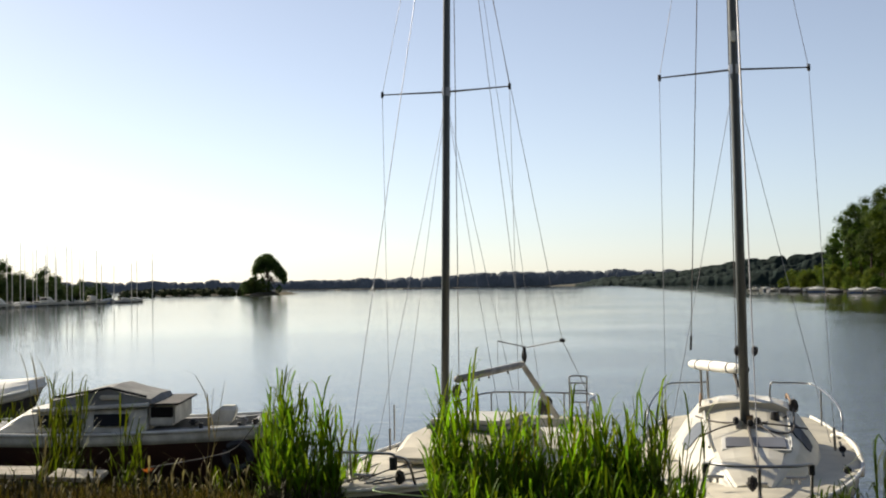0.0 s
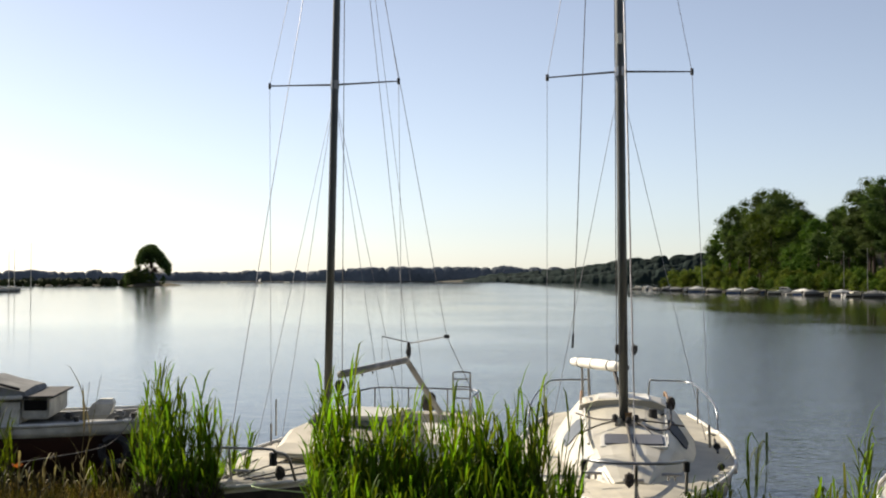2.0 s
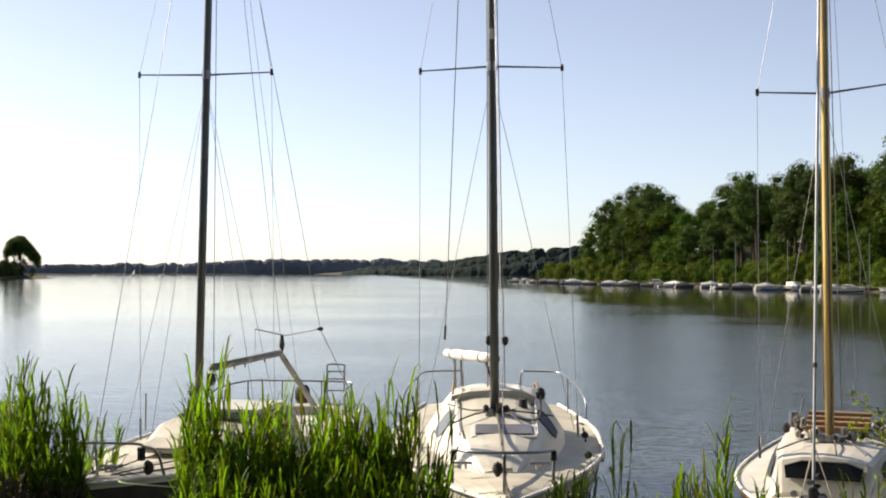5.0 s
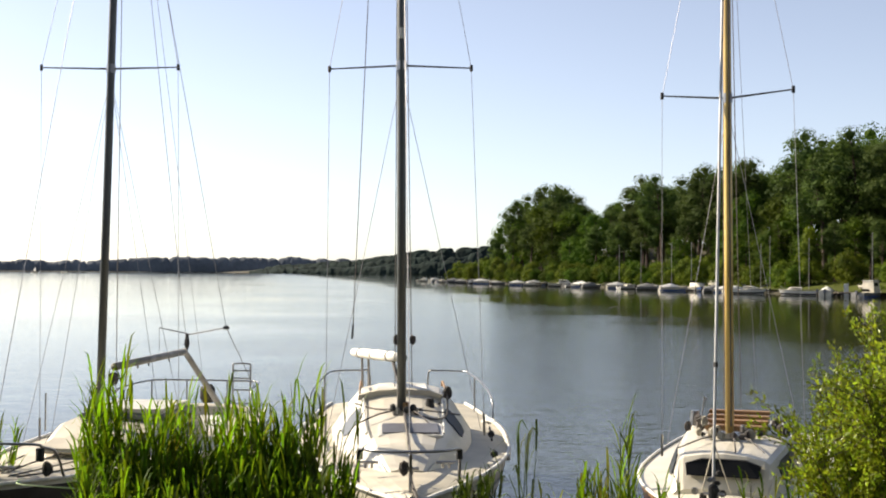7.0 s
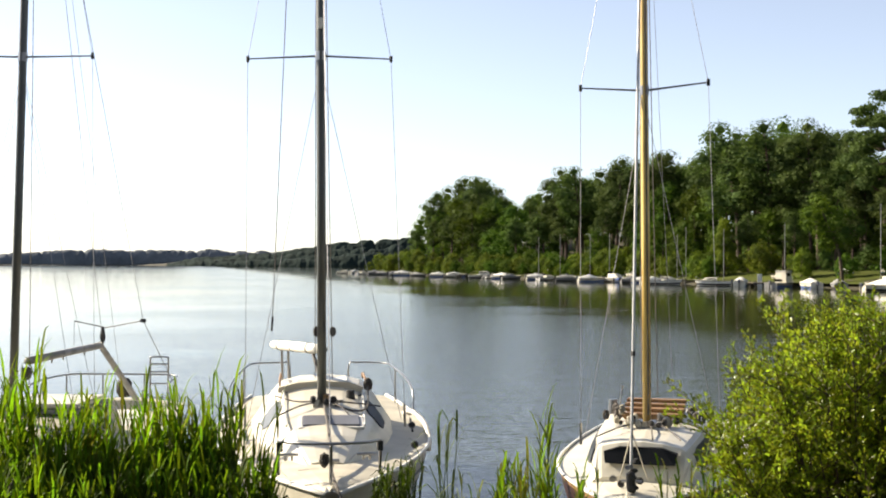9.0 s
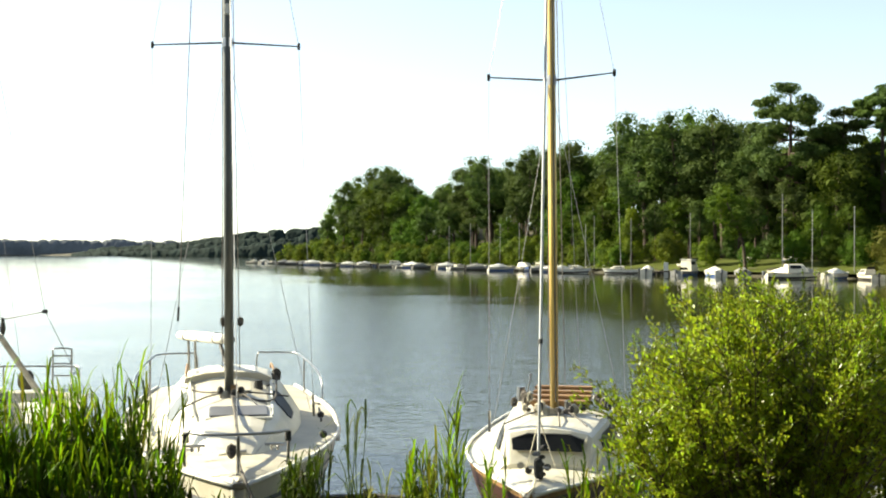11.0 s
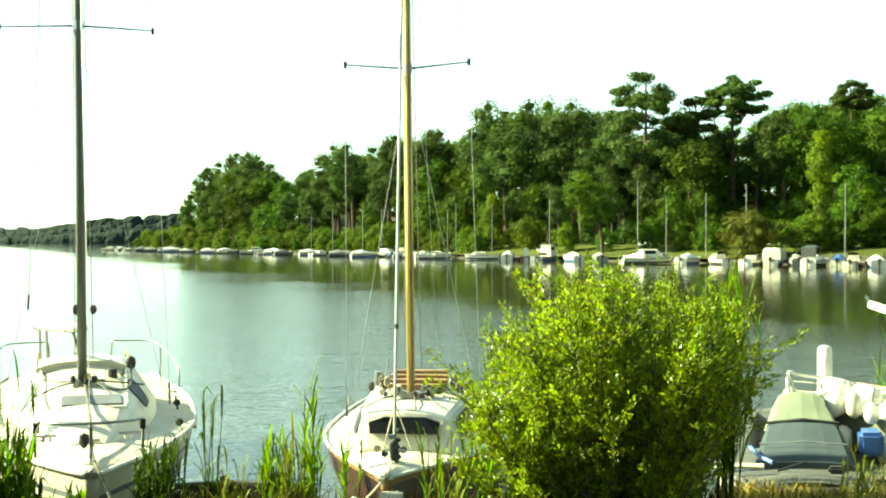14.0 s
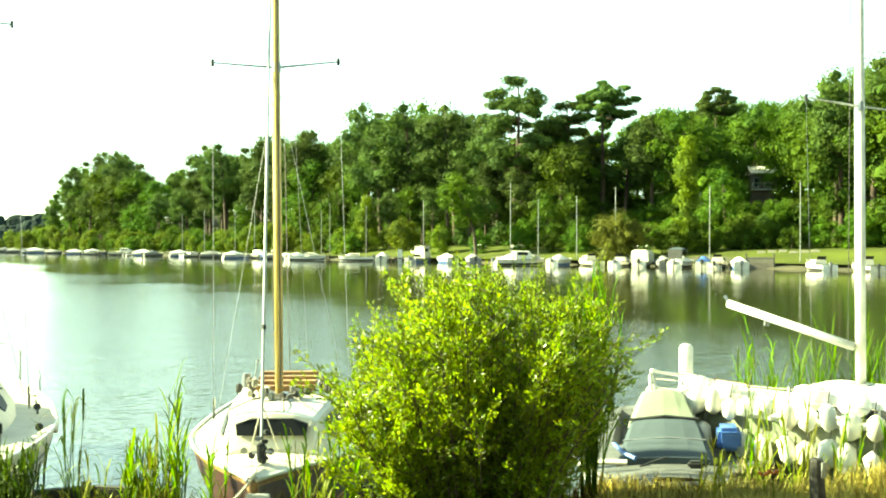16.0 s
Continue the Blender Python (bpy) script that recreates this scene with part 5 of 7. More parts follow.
        if q:
            plant("willow", i, *q, rnd.uniform(3.4, 4.4) + 0.18 * i, i)
    # bushes close behind the boats
    az = 17.5
    while az < 31.5:
        q = strip(az, rnd.uniform(3.5, 8.5))
        if q:
            plant(rnd.choice(("willow", "shrub", "willow")), rnd.randint(0, 9), *q, rnd.uniform(2.4, 4.6), az * 5)
        az += rnd.uniform(0.3, 0.75)
    # a leafy fringe down to the water on the point
    az = 13.6
    while az < 27:
        q = strip(az, rnd.uniform(1.6, 4.5))
        if q:
            plant("willow" if rnd.random() < 0.7 else "shrub", rnd.randint(0, 9), *q, rnd.uniform(2.2, 3.8), az * 9)
        az += rnd.uniform(0.25, 0.6)
    # undergrowth at the foot of the woods
    az = 18.0
    while az < 58:
        q = strip(az, rnd.uniform(8.5, 13))
        if q and rnd.random() < 0.8 and not 35.6 < az < 38.0 and az < 50.5:
            plant("shrub" if rnd.random() < 0.6 else "willow", rnd.randint(0, 9), *q, rnd.uniform(2.2, 4.8), az * 7)
        az += rnd.uniform(0.5, 1.1)


def undergrowth_of_the_woods():
    """Leafy growth between the trunks, up the slope."""
    rnd = random.Random(79)
    for off, h0, h1, step in ((17, 3.0, 5.0, 0.75), (24, 3.5, 5.5, 0.8), (34, 4.0, 6.0, 0.9), (48, 4.5, 7.0, 1.0)):
        az = 16.5
        while az < 62:
            q = strip(az, off + rnd.uniform(-2.5, 2.5))
            if q and not (off == 34 and 49.4 < az < 51.1):
                h = rnd.uniform(h0, h1)
                if 48.6 < az < 52.4 and off < 30:      # the view to the house stays open
                    h = min(h, math.tan(radians(2.3)) * math.hypot(*q) + EYE - height(*q))
                if h > 1.2:
                    plant(rnd.choice(("thicket", "shrub", "thicket")) if az < 40 else "shrub", rnd.randint(0, 9), *q, h, az * 11)
            az += step * rnd.uniform(0.7, 1.4)


trees_of_the_slope()
undergrowth_of_the_woods()


def single_trees():
    """The standing-out trees."""
    lone = make_tree("lone", 104, 15.8, "lone umbrella pine on the islet")
    place(lone, *polar(-8.2, 470).xy, 0.93, 0.14, True)
    p = polar(-8.85, 469)
    plant("thicket", 0, p.x, p.y, 6.2, 1.0)
    for az, d, h in ((-7.7, 467, 3.0), (-8.2, 468, 4.4), (-8.55, 472, 6.4), (-9.0, 470, 6.0), (-9.25, 468, 4.8), (-8.85, 467, 6.6)):
        plant("thicket", 1, *polar(az, d).xy, h, az)
    for az, d, el, seed in ((19.0, 322, 3.0, 1), (19.8, 312, 3.75, 3), (20.5, 306, 3.6, 5), (21.1, 300, 3.75, 2), (24.8, 246, 4.2, 4), (25.5, 240, 4.2, 1), (27.1, 230, 4.7, 3), (28.8, 215, 4.9, 5), (32.7, 190, 6.2, 2), (34.2, 186, 6.2, 1), (36.2, 180, 6.3, 4), (55.0, 145, 8.0, 5), (53.8, 148, 7.4, 1)):
        x, y, _ = polar(az, d)
        top = math.tan(radians(el + 0.45)) * d + EYE
        plant("pine", seed - 1, x, y, top - height(x, y), seed)
    for kind, seed, az, d, el, label in (("umbrella", 205, 43.1, 172, 7.4, "umbrella pine on a bare trunk above the woods"), ("umbrella", 207, 48.2, 190, 6.9, "umbrella pine far up the slope"), ("open", 209, 39.0, 170, 7.6, ""), ("open", 214, 41.4, 172, 6.4, "dark pine with a thin ragged crown")):
        t = make_tree(kind, seed, 17, label)
        q = polar(az, d)
        place(t, q.x, q.y, (math.tan(radians(el + 0.45)) * d + EYE - height(q.x, q.y)) / 17, 1.0, True)
    for kind, seed, az, off, h, hh in (("poplar", 61, 46.9, 7, 13, 14.0), ("cone", 63, 32.0, 6, 8, 8.6), ("leaning", 65, 37.2, 3, 9, 11)):
        place(make_tree(kind, seed, h), *strip(az, off), hh / h, 0, True)
    # trees by the marina
    for i, (az, d, h) in enumerate(((-20.7, 252, 7.5), (-19.7, 248, 9.0), (-19.1, 252, 6.2), (-18.1, 252, 7.3), (-17.6, 256, 5.6), (-16.7, 260, 4.6), (-15.9, 264, 5.2), (-21.8, 255, 8), (-23.3, 252, 9))):
        plant("thicket", i, *polar(az, d).xy, h, i)


single_trees()


def shore_planting():
    """The old willow at the water's edge, the terraced hedge and the round tree by the house."""
    willow = make_tree("shrub", 71, 5.0, "old olive-brown willow leaning over the water's edge", BROWNWILLOW)
    x, y = strip(43.95, 2.5)
    place(willow, x, y, 1.25, 0.4, True, -0.2)
    for az, off, size, turn in ((43.45, 2.0, 0.95, 2.0), (44.4, 2.6, 1.05, 4.0), (43.9, 1.2, 0.8, 5.2)):
        x, y = strip(az, off)
        place(willow, x, y, size, turn, False, -0.2)
    rnd = random.Random(72)
    for off, a0, a1, h in ((19, 42.6, 46.2, 3.0), (24, 42.9, 45.6, 2.6)):
        az = a0
        while az < a1:
            x, y = strip(az, off)
            plant("willow", rnd.randint(0, 9), x, y, h * rnd.uniform(0.9, 1.1), az * 3)
            az += 0.42
    x, y = strip(48.7, 16)
    plant("oak", 2, x, y, 9.6, 1.0)
    for az, off, h in ((49.6, 12, 3.4), (50.6, 13, 3.8), (51.6, 13, 3.0), (47.7, 9, 3.0), (49.75, 22, 4.8), (50.2, 20, 5.6), (50.65, 23, 5.2), (51.0, 18, 5.4), (49.9, 15, 4.6), (50.7, 16, 4.6), (47.55, 21, 5.2), (47.95, 19, 5.6), (48.2, 23, 5.0)):
        x, y = strip(az, off)
        plant("shrub", int(az), x, y, h, az)


shore_planting()


def far_woods(name, label, line, depth, rnd, per=8, size=1.6, mat=None):
    """A distant wooded shore; line: (bearing, distance, height) of its crest."""
    verts, faces = [], []
    az = line[0][0]
    while az < line[-1][0]:
        d = float(np.interp(az, [q[0] for q in line], [q[1] for q in line]))
        h = float(np.interp(az, [q[0] for q in line], [q[2] for q in line]))
        for row in range(3):
            dd = d + depth * row + rnd.uniform(-3, 3)
            hh = h * (0.55 + 0.2 * row) * (0.92 + 0.1 * math.sin(az * 5.3) + 0.07 * math.sin(az * 14 + row) + rnd.uniform(-0.025, 0.025))
            c = polar(az + rnd.uniform(-0.1, 0.1), dd)
            g = max(height(c.x, c.y), 0.2)
            r = 1.3 + 0.0014 * d
            z = g + 0.4
            while z < g + hh:
                w_ = polar(az, dd + rnd.uniform(-2, 2)) + Vector((rnd.uniform(-3.5, 3.5), 0, 0))
                leaf_cloud(rnd, [(Vector((w_.x, w_.y, z)), r * (1.15 - 0.3 * (z - g) / hh))], per, size, 0.9, verts, faces, 0.7, 0.9, (0.75, 1.1), (0.8, 1.15))
                z += r * 0.7
        az += math.degrees(2.4 / d) * rnd.uniform(0.6, 1.4)
    ob = arrays(name, verts, faces, mat or HAZELEAF)
    return tagged(ob, label, "woods", kind="stuff")


def far_canopy(label, line, step, seed, mat, run=9.0, crown=5.0, rough=1.0):
    """The closed front of a distant wood, with rounded crowns along its top; line: (bearing, distance, height)."""
    rnd = random.Random(seed)
    crowns, az = [], line[0][0] - 1
    while az < line[-1][0] + 1:
        d = float(np.interp(az, [q[0] for q in line], [q[1] for q in line]))
        tall = rnd.uniform(0.88, 1.05) if rnd.random() < 0.92 else rnd.uniform(1.05, 1.1)
        crowns.append((az, math.degrees(crown * rnd.uniform(0.6, 1.7) / d), tall + 0.06 * math.sin(az * 2.6 + seed)))
        az += math.degrees(crown * rnd.uniform(0.5, 1.9) / d)
    ca, cw, ct = (np.array(q) for q in zip(*crowns))
    rows, verts, faces = 22, [], []
    az, cols = line[0][0], 0
    while az < line[-1][0]:
        d, h = (float(np.interp(az, [q[0] for q in line], [q[k] for q in line])) for k in (1, 2))
        bulge = min(0.3 * h, 1.7)
        round_top = ct * h - bulge + bulge * np.sqrt(np.clip(1 - ((az - ca) / cw) ** 2, 0, 1))
        top = max(0.9 * h - bulge, float(np.max(np.where(abs(az - ca) < cw, round_top, 0))))
        along = radians(az) * d
        toward = polar(az, 1.0)
        for r in range(rows):
            f = r / (rows - 1)
            p = polar(az, d + run * f ** 1.6)
            q = Vector((along * 0.22, f * h * 0.25, seed))
            lump = rough * (0.75 * noise.noise(q) + 0.4 * noise.noise(q * 2.7))
            verts.append((p.x - toward.x * lump, p.y - toward.y * lump, -0.2 + top * math.sin(min(1.0, f * 1.15) * math.pi / 2) + (0.5 * lump + rnd.uniform(-0.12, 0.12)) * min(1.0, 4 * f)))
        az += math.degrees(step / d)
        cols += 1
    for c in range(cols - 1):
        for r in range(rows - 1):
            a = c * rows + r
            faces.append((a, a + rows, a + rows + 1, a + 1))
    ob = arrays("far_woods", verts, faces, mat)
    ob.data.shade_smooth()
    return tagged(ob, label, "woods", kind="stuff")


far_canopy("distant wooded lake shore", [(-31, 1046, 8.5), (-17, 1046, 9.5), (-11, 1046, 9), (-5, 1046, 9), (-1, 1046, 9.5), (1, 1046, 12.5), (3, 1046, 14), (5, 1046, 13.5), (7.2, 1044, 13.5), (9.0, 1042, 13), (11, 1040, 12), (13, 1040, 8)], 0.7, 5, HAZELEAF, 12.0, 3.6)
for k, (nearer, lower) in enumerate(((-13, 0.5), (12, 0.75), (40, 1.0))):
    far_canopy("wooded hill shore beyond the point", [(6.2, 960 + nearer, 2.5 * lower), (7.6, 940 + nearer, 6.7 * lower), (10.2, 915 + nearer, 10.1 * lower), (12, 895 + nearer, 13.1 * lower), (13.8, 880 + nearer, 17.4 * lower), (15.6, 870 + nearer, 20.5 * lower), (19, 860 + nearer, 21.5 * lower), (30, 860 + nearer, 21.5 * lower)], 0.7, 6 + k, HAZEHILL, 14.0, 4.2, 2.0)
far_woods("spit_scrub", "low scrub along the spit", [(-14.6, 479, 1.0), (-11.5, 478, 0.9), (-9.6, 476, 0.9), (-8.6, 474, 1.8)], 2, random.Random(7), 20, 0.7, SCRUB)
far_woods("marina_scrub", "scrub behind the marina", [(-31, 252, 5), (-20, 255, 4.6), (-17.5, 260, 3.6), (-15.6, 266, 1.2)], 4, random.Random(8), 40, 0.7, SCRUB)


# added out of view: cuts the sky light on surfaces facing the camera
far_woods("unseen_trees_behind", "unseen added trees closing the bank behind the viewpoint, cutting the sky fill", [(105, 24, 13), (140, 17, 13), (180, 15, 13), (220, 17, 13), (250, 26, 12)], 4, random.Random(9), 60, 0.7)


YELLOWREED = material("yellowing_reed_leaf", (0.2, 0.22, 0.02), 0.6, spec=0.2, var=0.3, translucent=0.5, island=0.35)


# ---- reeds ----
def reed(rnd, x, y, z, h, lean, verts, faces, blades=11, limp=0.14):
    """One reed: a thin stem with long arching blades."""
    top = Vector((x + lean[0] * h, y + lean[1] * h, z + h))
    base = Vector((x, y, z))
    stem = [base, base.lerp(top, 0.5) + Vector((lean[0], lean[1], 0)) * (-0.12 * h), top]
    i = len(verts)
    for p, r in zip(stem, (0.006, 0.005, 0.002)):
        verts += [p + Vector((r, 0, 0)), p + Vector((-r, r, 0)), p + Vector((-r, -r, 0))]
    for a in (0, 3):
        for j in range(3):
            faces.append((i + a + j, i + a + (j + 1) % 3, i + a + 3 + (j + 1) % 3, i + a + 3 + j))
    for b in range(blades):
        k = 0.18 + 0.8 * (b + rnd.random() * 0.6) / blades
        p = stem[0].lerp(stem[1], k * 2) if k < 0.5 else stem[1].lerp(stem[2], k * 2 - 1)
        az = rnd.uniform(0, 6.283)
        out = Vector((math.cos(az), math.sin(az), 0))
        length = h * rnd.uniform(0.26, 0.44) * (1.1 - 0.35 * k)
        rise, flare = rnd.uniform(0.8, 1.12), rnd.uniform(0.9, 1.9) * (1.15 - 0.5 * k)
        side = out.cross(Vector((0, 0, 1))) * rnd.uniform(0.007, 0.0125)
        droop = rnd.uniform(0.0, 0.2) if rnd.random() > limp else rnd.uniform(0.4, 0.9)
        pts = [p, p + (out * 0.11 * flare + Vector((0, 0, 0.5 * rise))) * length, p + (out * 0.25 * flare + Vector((0, 0, 0.85 * rise - droop * 0.25))) * length, p + (out * (0.38 * flare + 0.4 * droop) + Vector((0, 0, 1.05 * rise - droop))) * length]
        i = len(verts)
        for q, w in zip(pts, (0.6, 1.0, 0.7, 0.05)):
            verts += [q - side * w, q + side * w]
        for a in (0, 2, 4):
            faces.append((i + a, i + a + 1, i + a + 3, i + a + 2))


def reed_bed(label, spots, seed, mat=None, blades=11, thick=1.0, limp=0.14):
    """spots: (bearing, bearing spread, distance, distance spread, count, height, height spread)."""
    rnd = random.Random(seed)
    verts, faces = [], []
    for az, da, d, dd, n, h, dh in spots:
        for _ in range(int(n * thick)):
            p = polar(az + rnd.uniform(-da, da), d + rnd.uniform(-dd, dd))
            reed(rnd, p.x, p.y, max(height(p.x, p.y), -0.1) - 0.02, max(0.25, h + rnd.gauss(0, 0.5) * dh), (rnd.uniform(-0.12, 0.14), rnd.uniform(-0.1, 0.1)), verts, faces, blades, limp)
    ob = arrays("reed_bed", verts, faces, mat or REED)
    return tagged(ob, label, "reeds", kind="stuff")


reed_bed("dense green reeds beside the old sloop's bow", [(-6.75, 1.7, 11.3, 0.5, 76, 0.8, 0.4), (-4.3, 0.25, 12.6, 0.3, 8, 1.25, 0.1), (-7.1, 0.25, 11.3, 0.3, 6, 1.15, 0.1), (-6.7, 1.6, 10.9, 0.4, 64, 0.5, 0.2), (-5.2, 0.6, 12.4, 0.3, 16, 0.9, 0.2)], 1, thick=1.35)
reed_bed("dense green reeds between the two white sloops", [(4.6, 5.2, 10.3, 0.4, 215, 0.82, 0.4), (4.2, 4.6, 10.5, 0.2, 26, 1.12, 0.2), (8.5, 1.5, 10.4, 0.3, 34, 0.92, 0.35), (0.45, 0.16, 10.4, 0.2, 6, 1.4, 0.1), (9.4, 0.12, 10.3, 0.15, 4, 1.42, 0.08), (7.2, 0.4, 10.3, 0.2, 5, 1.08, 0.1), (4.6, 5.2, 9.8, 0.4, 170, 0.66, 0.2), (11.0, 0.8, 9.6, 0.2, 22, 0.7, 0.2), (12.8, 1.3, 9.2, 0.2, 18, 0.42, 0.15)], 2, thick=1.4)
reed_bed("sparse reeds off the white sloop's side", [(17.9, 0.5, 11.4, 0.3, 12, 1.0, 0.2), (19.7, 0.2, 11.1, 0.15, 4, 1.4, 0.15), (18.9, 0.9, 10.7, 0.3, 9, 0.6, 0.2), (20.6, 0.5, 10.9, 0.3, 7, 0.65, 0.2), (17.2, 0.8, 10.1, 0.2, 30, 0.55, 0.15)], 3, BACKLITREED, 7, limp=0.75)
reed_bed("thin dark reeds before the white sloop's foredeck", [(10.9, 0.9, 9.9, 0.25, 9, 1.0, 0.35), (12.6, 0.9, 9.4, 0.2, 6, 0.7, 0.3), (9.6, 0.5, 10.0, 0.2, 8, 1.05, 0.3)], 18, BACKLITREED, 4, limp=0.35)
reed_bed("reeds beside the wooden sloop", [(22.9, 0.8, 10.9, 0.3, 22, 0.95, 0.25), (24.3, 0.5, 10.6, 0.3, 9, 1.05, 0.2), (26.2, 0.6, 10.2, 0.2, 4, 0.7, 0.2), (31.4, 1.5, 9.8, 0.2, 9, 0.75, 0.2)], 4, blades=8)
reed_bed("pale feathery reeds beside the wooden sloop", [(23.2, 1.0, 10.9, 0.3, 26, 0.85, 0.35), (20.2, 0.9, 10.9, 0.3, 8, 0.8, 0.3), (31.0, 1.4, 9.8, 0.2, 7, 0.6, 0.2)], 19, YELLOWREED, 6, limp=0.22)
reed_bed("pale feathery reed tops between the white sloops", [(8.4, 1.5, 10.4, 0.3, 24, 0.8, 0.4), (9.5, 0.3, 10.3, 0.2, 3, 1.25, 0.1), (4.4, 4.6, 10.4, 0.3, 44, 0.78, 0.4)], 20, YELLOWREED, 6, limp=0.22)
reed_bed("tall reeds behind the bush", [(43.9, 0.45, 10.6, 0.2, 22, 1.68, 0.2), (41.9, 0.6, 11.3, 0.2, 6, 1.5, 0.15)], 5)
reed_bed("reeds before the white keelboat", [(52.0, 1.6, 12.2, 0.3, 5, 1.3, 0.3), (56.2, 2.0, 12.2, 0.3, 8, 1.2, 0.3), (53.9, 3.0, 11.6, 0.3, 30, 0.5, 0.2)], 6, blades=6)
reed_bed("thin yellowing reeds along the white keelboat", [(51.6, 2.2, 11.5, 0.4, 40, 0.7, 0.3), (54.5, 1.6, 11.8, 0.3, 26, 0.62, 0.3), (49.6, 0.8, 10.8, 0.3, 8, 0.4, 0.2)], 17, YELLOWREED, 5)
reed_bed("tall reeds standing in the water behind the white keelboat", [(51.3, 1.0, 16.5, 0.5, 16, 1.25, 0.4), (54.5, 2.2, 16.5, 0.5, 34, 1.45, 0.4), (58.5, 1.8, 16.0, 0.5, 22, 1.5, 0.4)], 16, blades=8)
reed_bed("weeds and reeds before the brown motorboat", [(-12.5, 4.0, 13.6, 0.6, 30, 0.72, 0.3), (-16.2, 3.4, 14.0, 0.6, 26, 0.85, 0.35), (-17.6, 0.8, 14.6, 0.3, 16, 1.6, 0.2), (-14.6, 0.8, 14.0, 0.3, 8, 1.3, 0.2), (-10.3, 1.6, 13.2, 0.4, 8, 0.6, 0.2), (-18.3, 1.8, 20.2, 0.25, 42, 1.02, 0.2), (-17.2, 0.5, 20.2, 0.25, 10, 1.3, 0.15)], 7, MIDREED, 7)
reed_bed("dry reed stalks standing above the weeds", [(-18.0, 0.1, 14.8, 0.1, 3, 1.9, 0.1), (-11.3, 0.1, 14.5, 0.1, 2, 1.75, 0.1), (-12, 6, 11.9, 0.4, 26, 0.4, 0.15), (54.5, 4.0, 11.8, 0.3, 70, 0.62, 0.25)], 8, DRYREED, 4)


# dead stubble, coloured dark to stand for the shade low in the reeds
SHADEREED = material("dead_reed_and_shade", (0.062, 0.056, 0.02), 0.9, var=0.3, island=0.4)
reed_bed("dead reed stubble, dark for the shade under the green reeds", [(-6.7, 1.7, 11.2, 0.5, 240, 0.36, 0.16), (4.6, 5.0, 10.2, 0.45, 560, 0.42, 0.2), (11.2, 0.9, 9.8, 0.3, 60, 0.35, 0.15), (24.2, 1.6, 10.8, 0.3, 70, 0.3, 0.15), (-14, 6.0, 12.1, 0.5, 110, 0.26, 0.12), (17.6, 0.9, 10.5, 0.4, 60, 0.35, 0.15), (4.5, 5.2, 9.35, 0.2, 420, 0.4, 0.16), (-6.7, 1.8, 10.5, 0.2, 190, 0.34, 0.14)], 9, SHADEREED, 6)


def grass(name, label, mat, spans, seed):
    """spans: (bearing from, bearing to, distance from, distance to, count, height)."""
    rnd = random.Random(seed)
    verts, faces = [], []
    for a0, a1, d0, d1, n, h in spans:
        for _ in range(n):
            p = polar(rnd.uniform(a0, a1), rnd.uniform(d0, d1))
            z = height(p.x, p.y)
            if z < 0.2:
                continue
            p.z = z - 0.01
            hh = h * rnd.uniform(0.5, 1.4)
            a = rnd.uniform(0, 6.283)
            o = Vector((math.cos(a), math.sin(a), 0))
            s = o.cross(Vector((0, 0, 1))) * rnd.uniform(0.004, 0.009)
            i = len(verts)
            q, t = p + o * hh * 0.15 + Vector((0, 0, hh * 0.6)), p + o * hh * rnd.uniform(0.2, 0.6) + Vector((0, 0, hh))
            verts += [p - s, p + s, q + s * 0.8, q - s * 0.8, t]
            faces += [(i, i + 1, i + 2, i + 3), (i + 3, i + 2, i + 4)]
    return tagged(arrays(name, verts, faces, mat), label, "grass", kind="stuff")


grass("grass", "green bank grass and weeds", GRASSBLADE, [(-25, -7, 10.5, 15, 9000, 0.22), (-7, 38, 8.6, 11, 9000, 0.2), (38, 49, 8.2, 12, 3800, 0.22)], 11)
grass("dry_grass", "dry yellow grass on the bank", STRAW, [(-25, -6, 10.5, 14.5, 1800, 0.16), (44, 52, 8, 12, 8000, 0.2), (50, 64, 6.6, 12, 24000, 0.2)], 12)
BROWNGRASS = material("brown_grass", (0.2, 0.125, 0.028), 0.85, spec=0.1, var=0.3, scale=0.9, fine=6, translucent=0.2, island=0.4, second=(0.1, 0.09, 0.02))
grass("brown_grass", "withered brown grass on the bank edge", BROWNGRASS, [(-25, -8, 10.8, 13.4, 7000, 0.17)], 14)
grass("shore_grass", "sunny grass strip on the far shore", STRAW, [(30, 60, 118, 200, 400, 0.5)], 13)


def lawn():
    """The mown strip behind the moored boats of the far shore."""
    verts, faces = [], []
    ys = list(range(40, 336, 4))
    offs = (0.8, 2, 3.5, 5, 6.5, 8, 9.5, 11, 13, 16, 19, 22)
    for y in ys:
        for o in offs:
            x = shore_x(y) + o
            verts.append((x, y, height(x, y) + 0.06))
    w_ = len(offs)
    for j in range(len(ys) - 1):
        for k in range(w_ - 1):
            faces.append((j * w_ + k, j * w_ + k + 1, (j + 1) * w_ + k + 1, (j + 1) * w_ + k))
    tagged(arrays("lawn", verts, faces, TURF), "sunlit grass strip along the wooded shore", "lawn", kind="structure")


lawn()


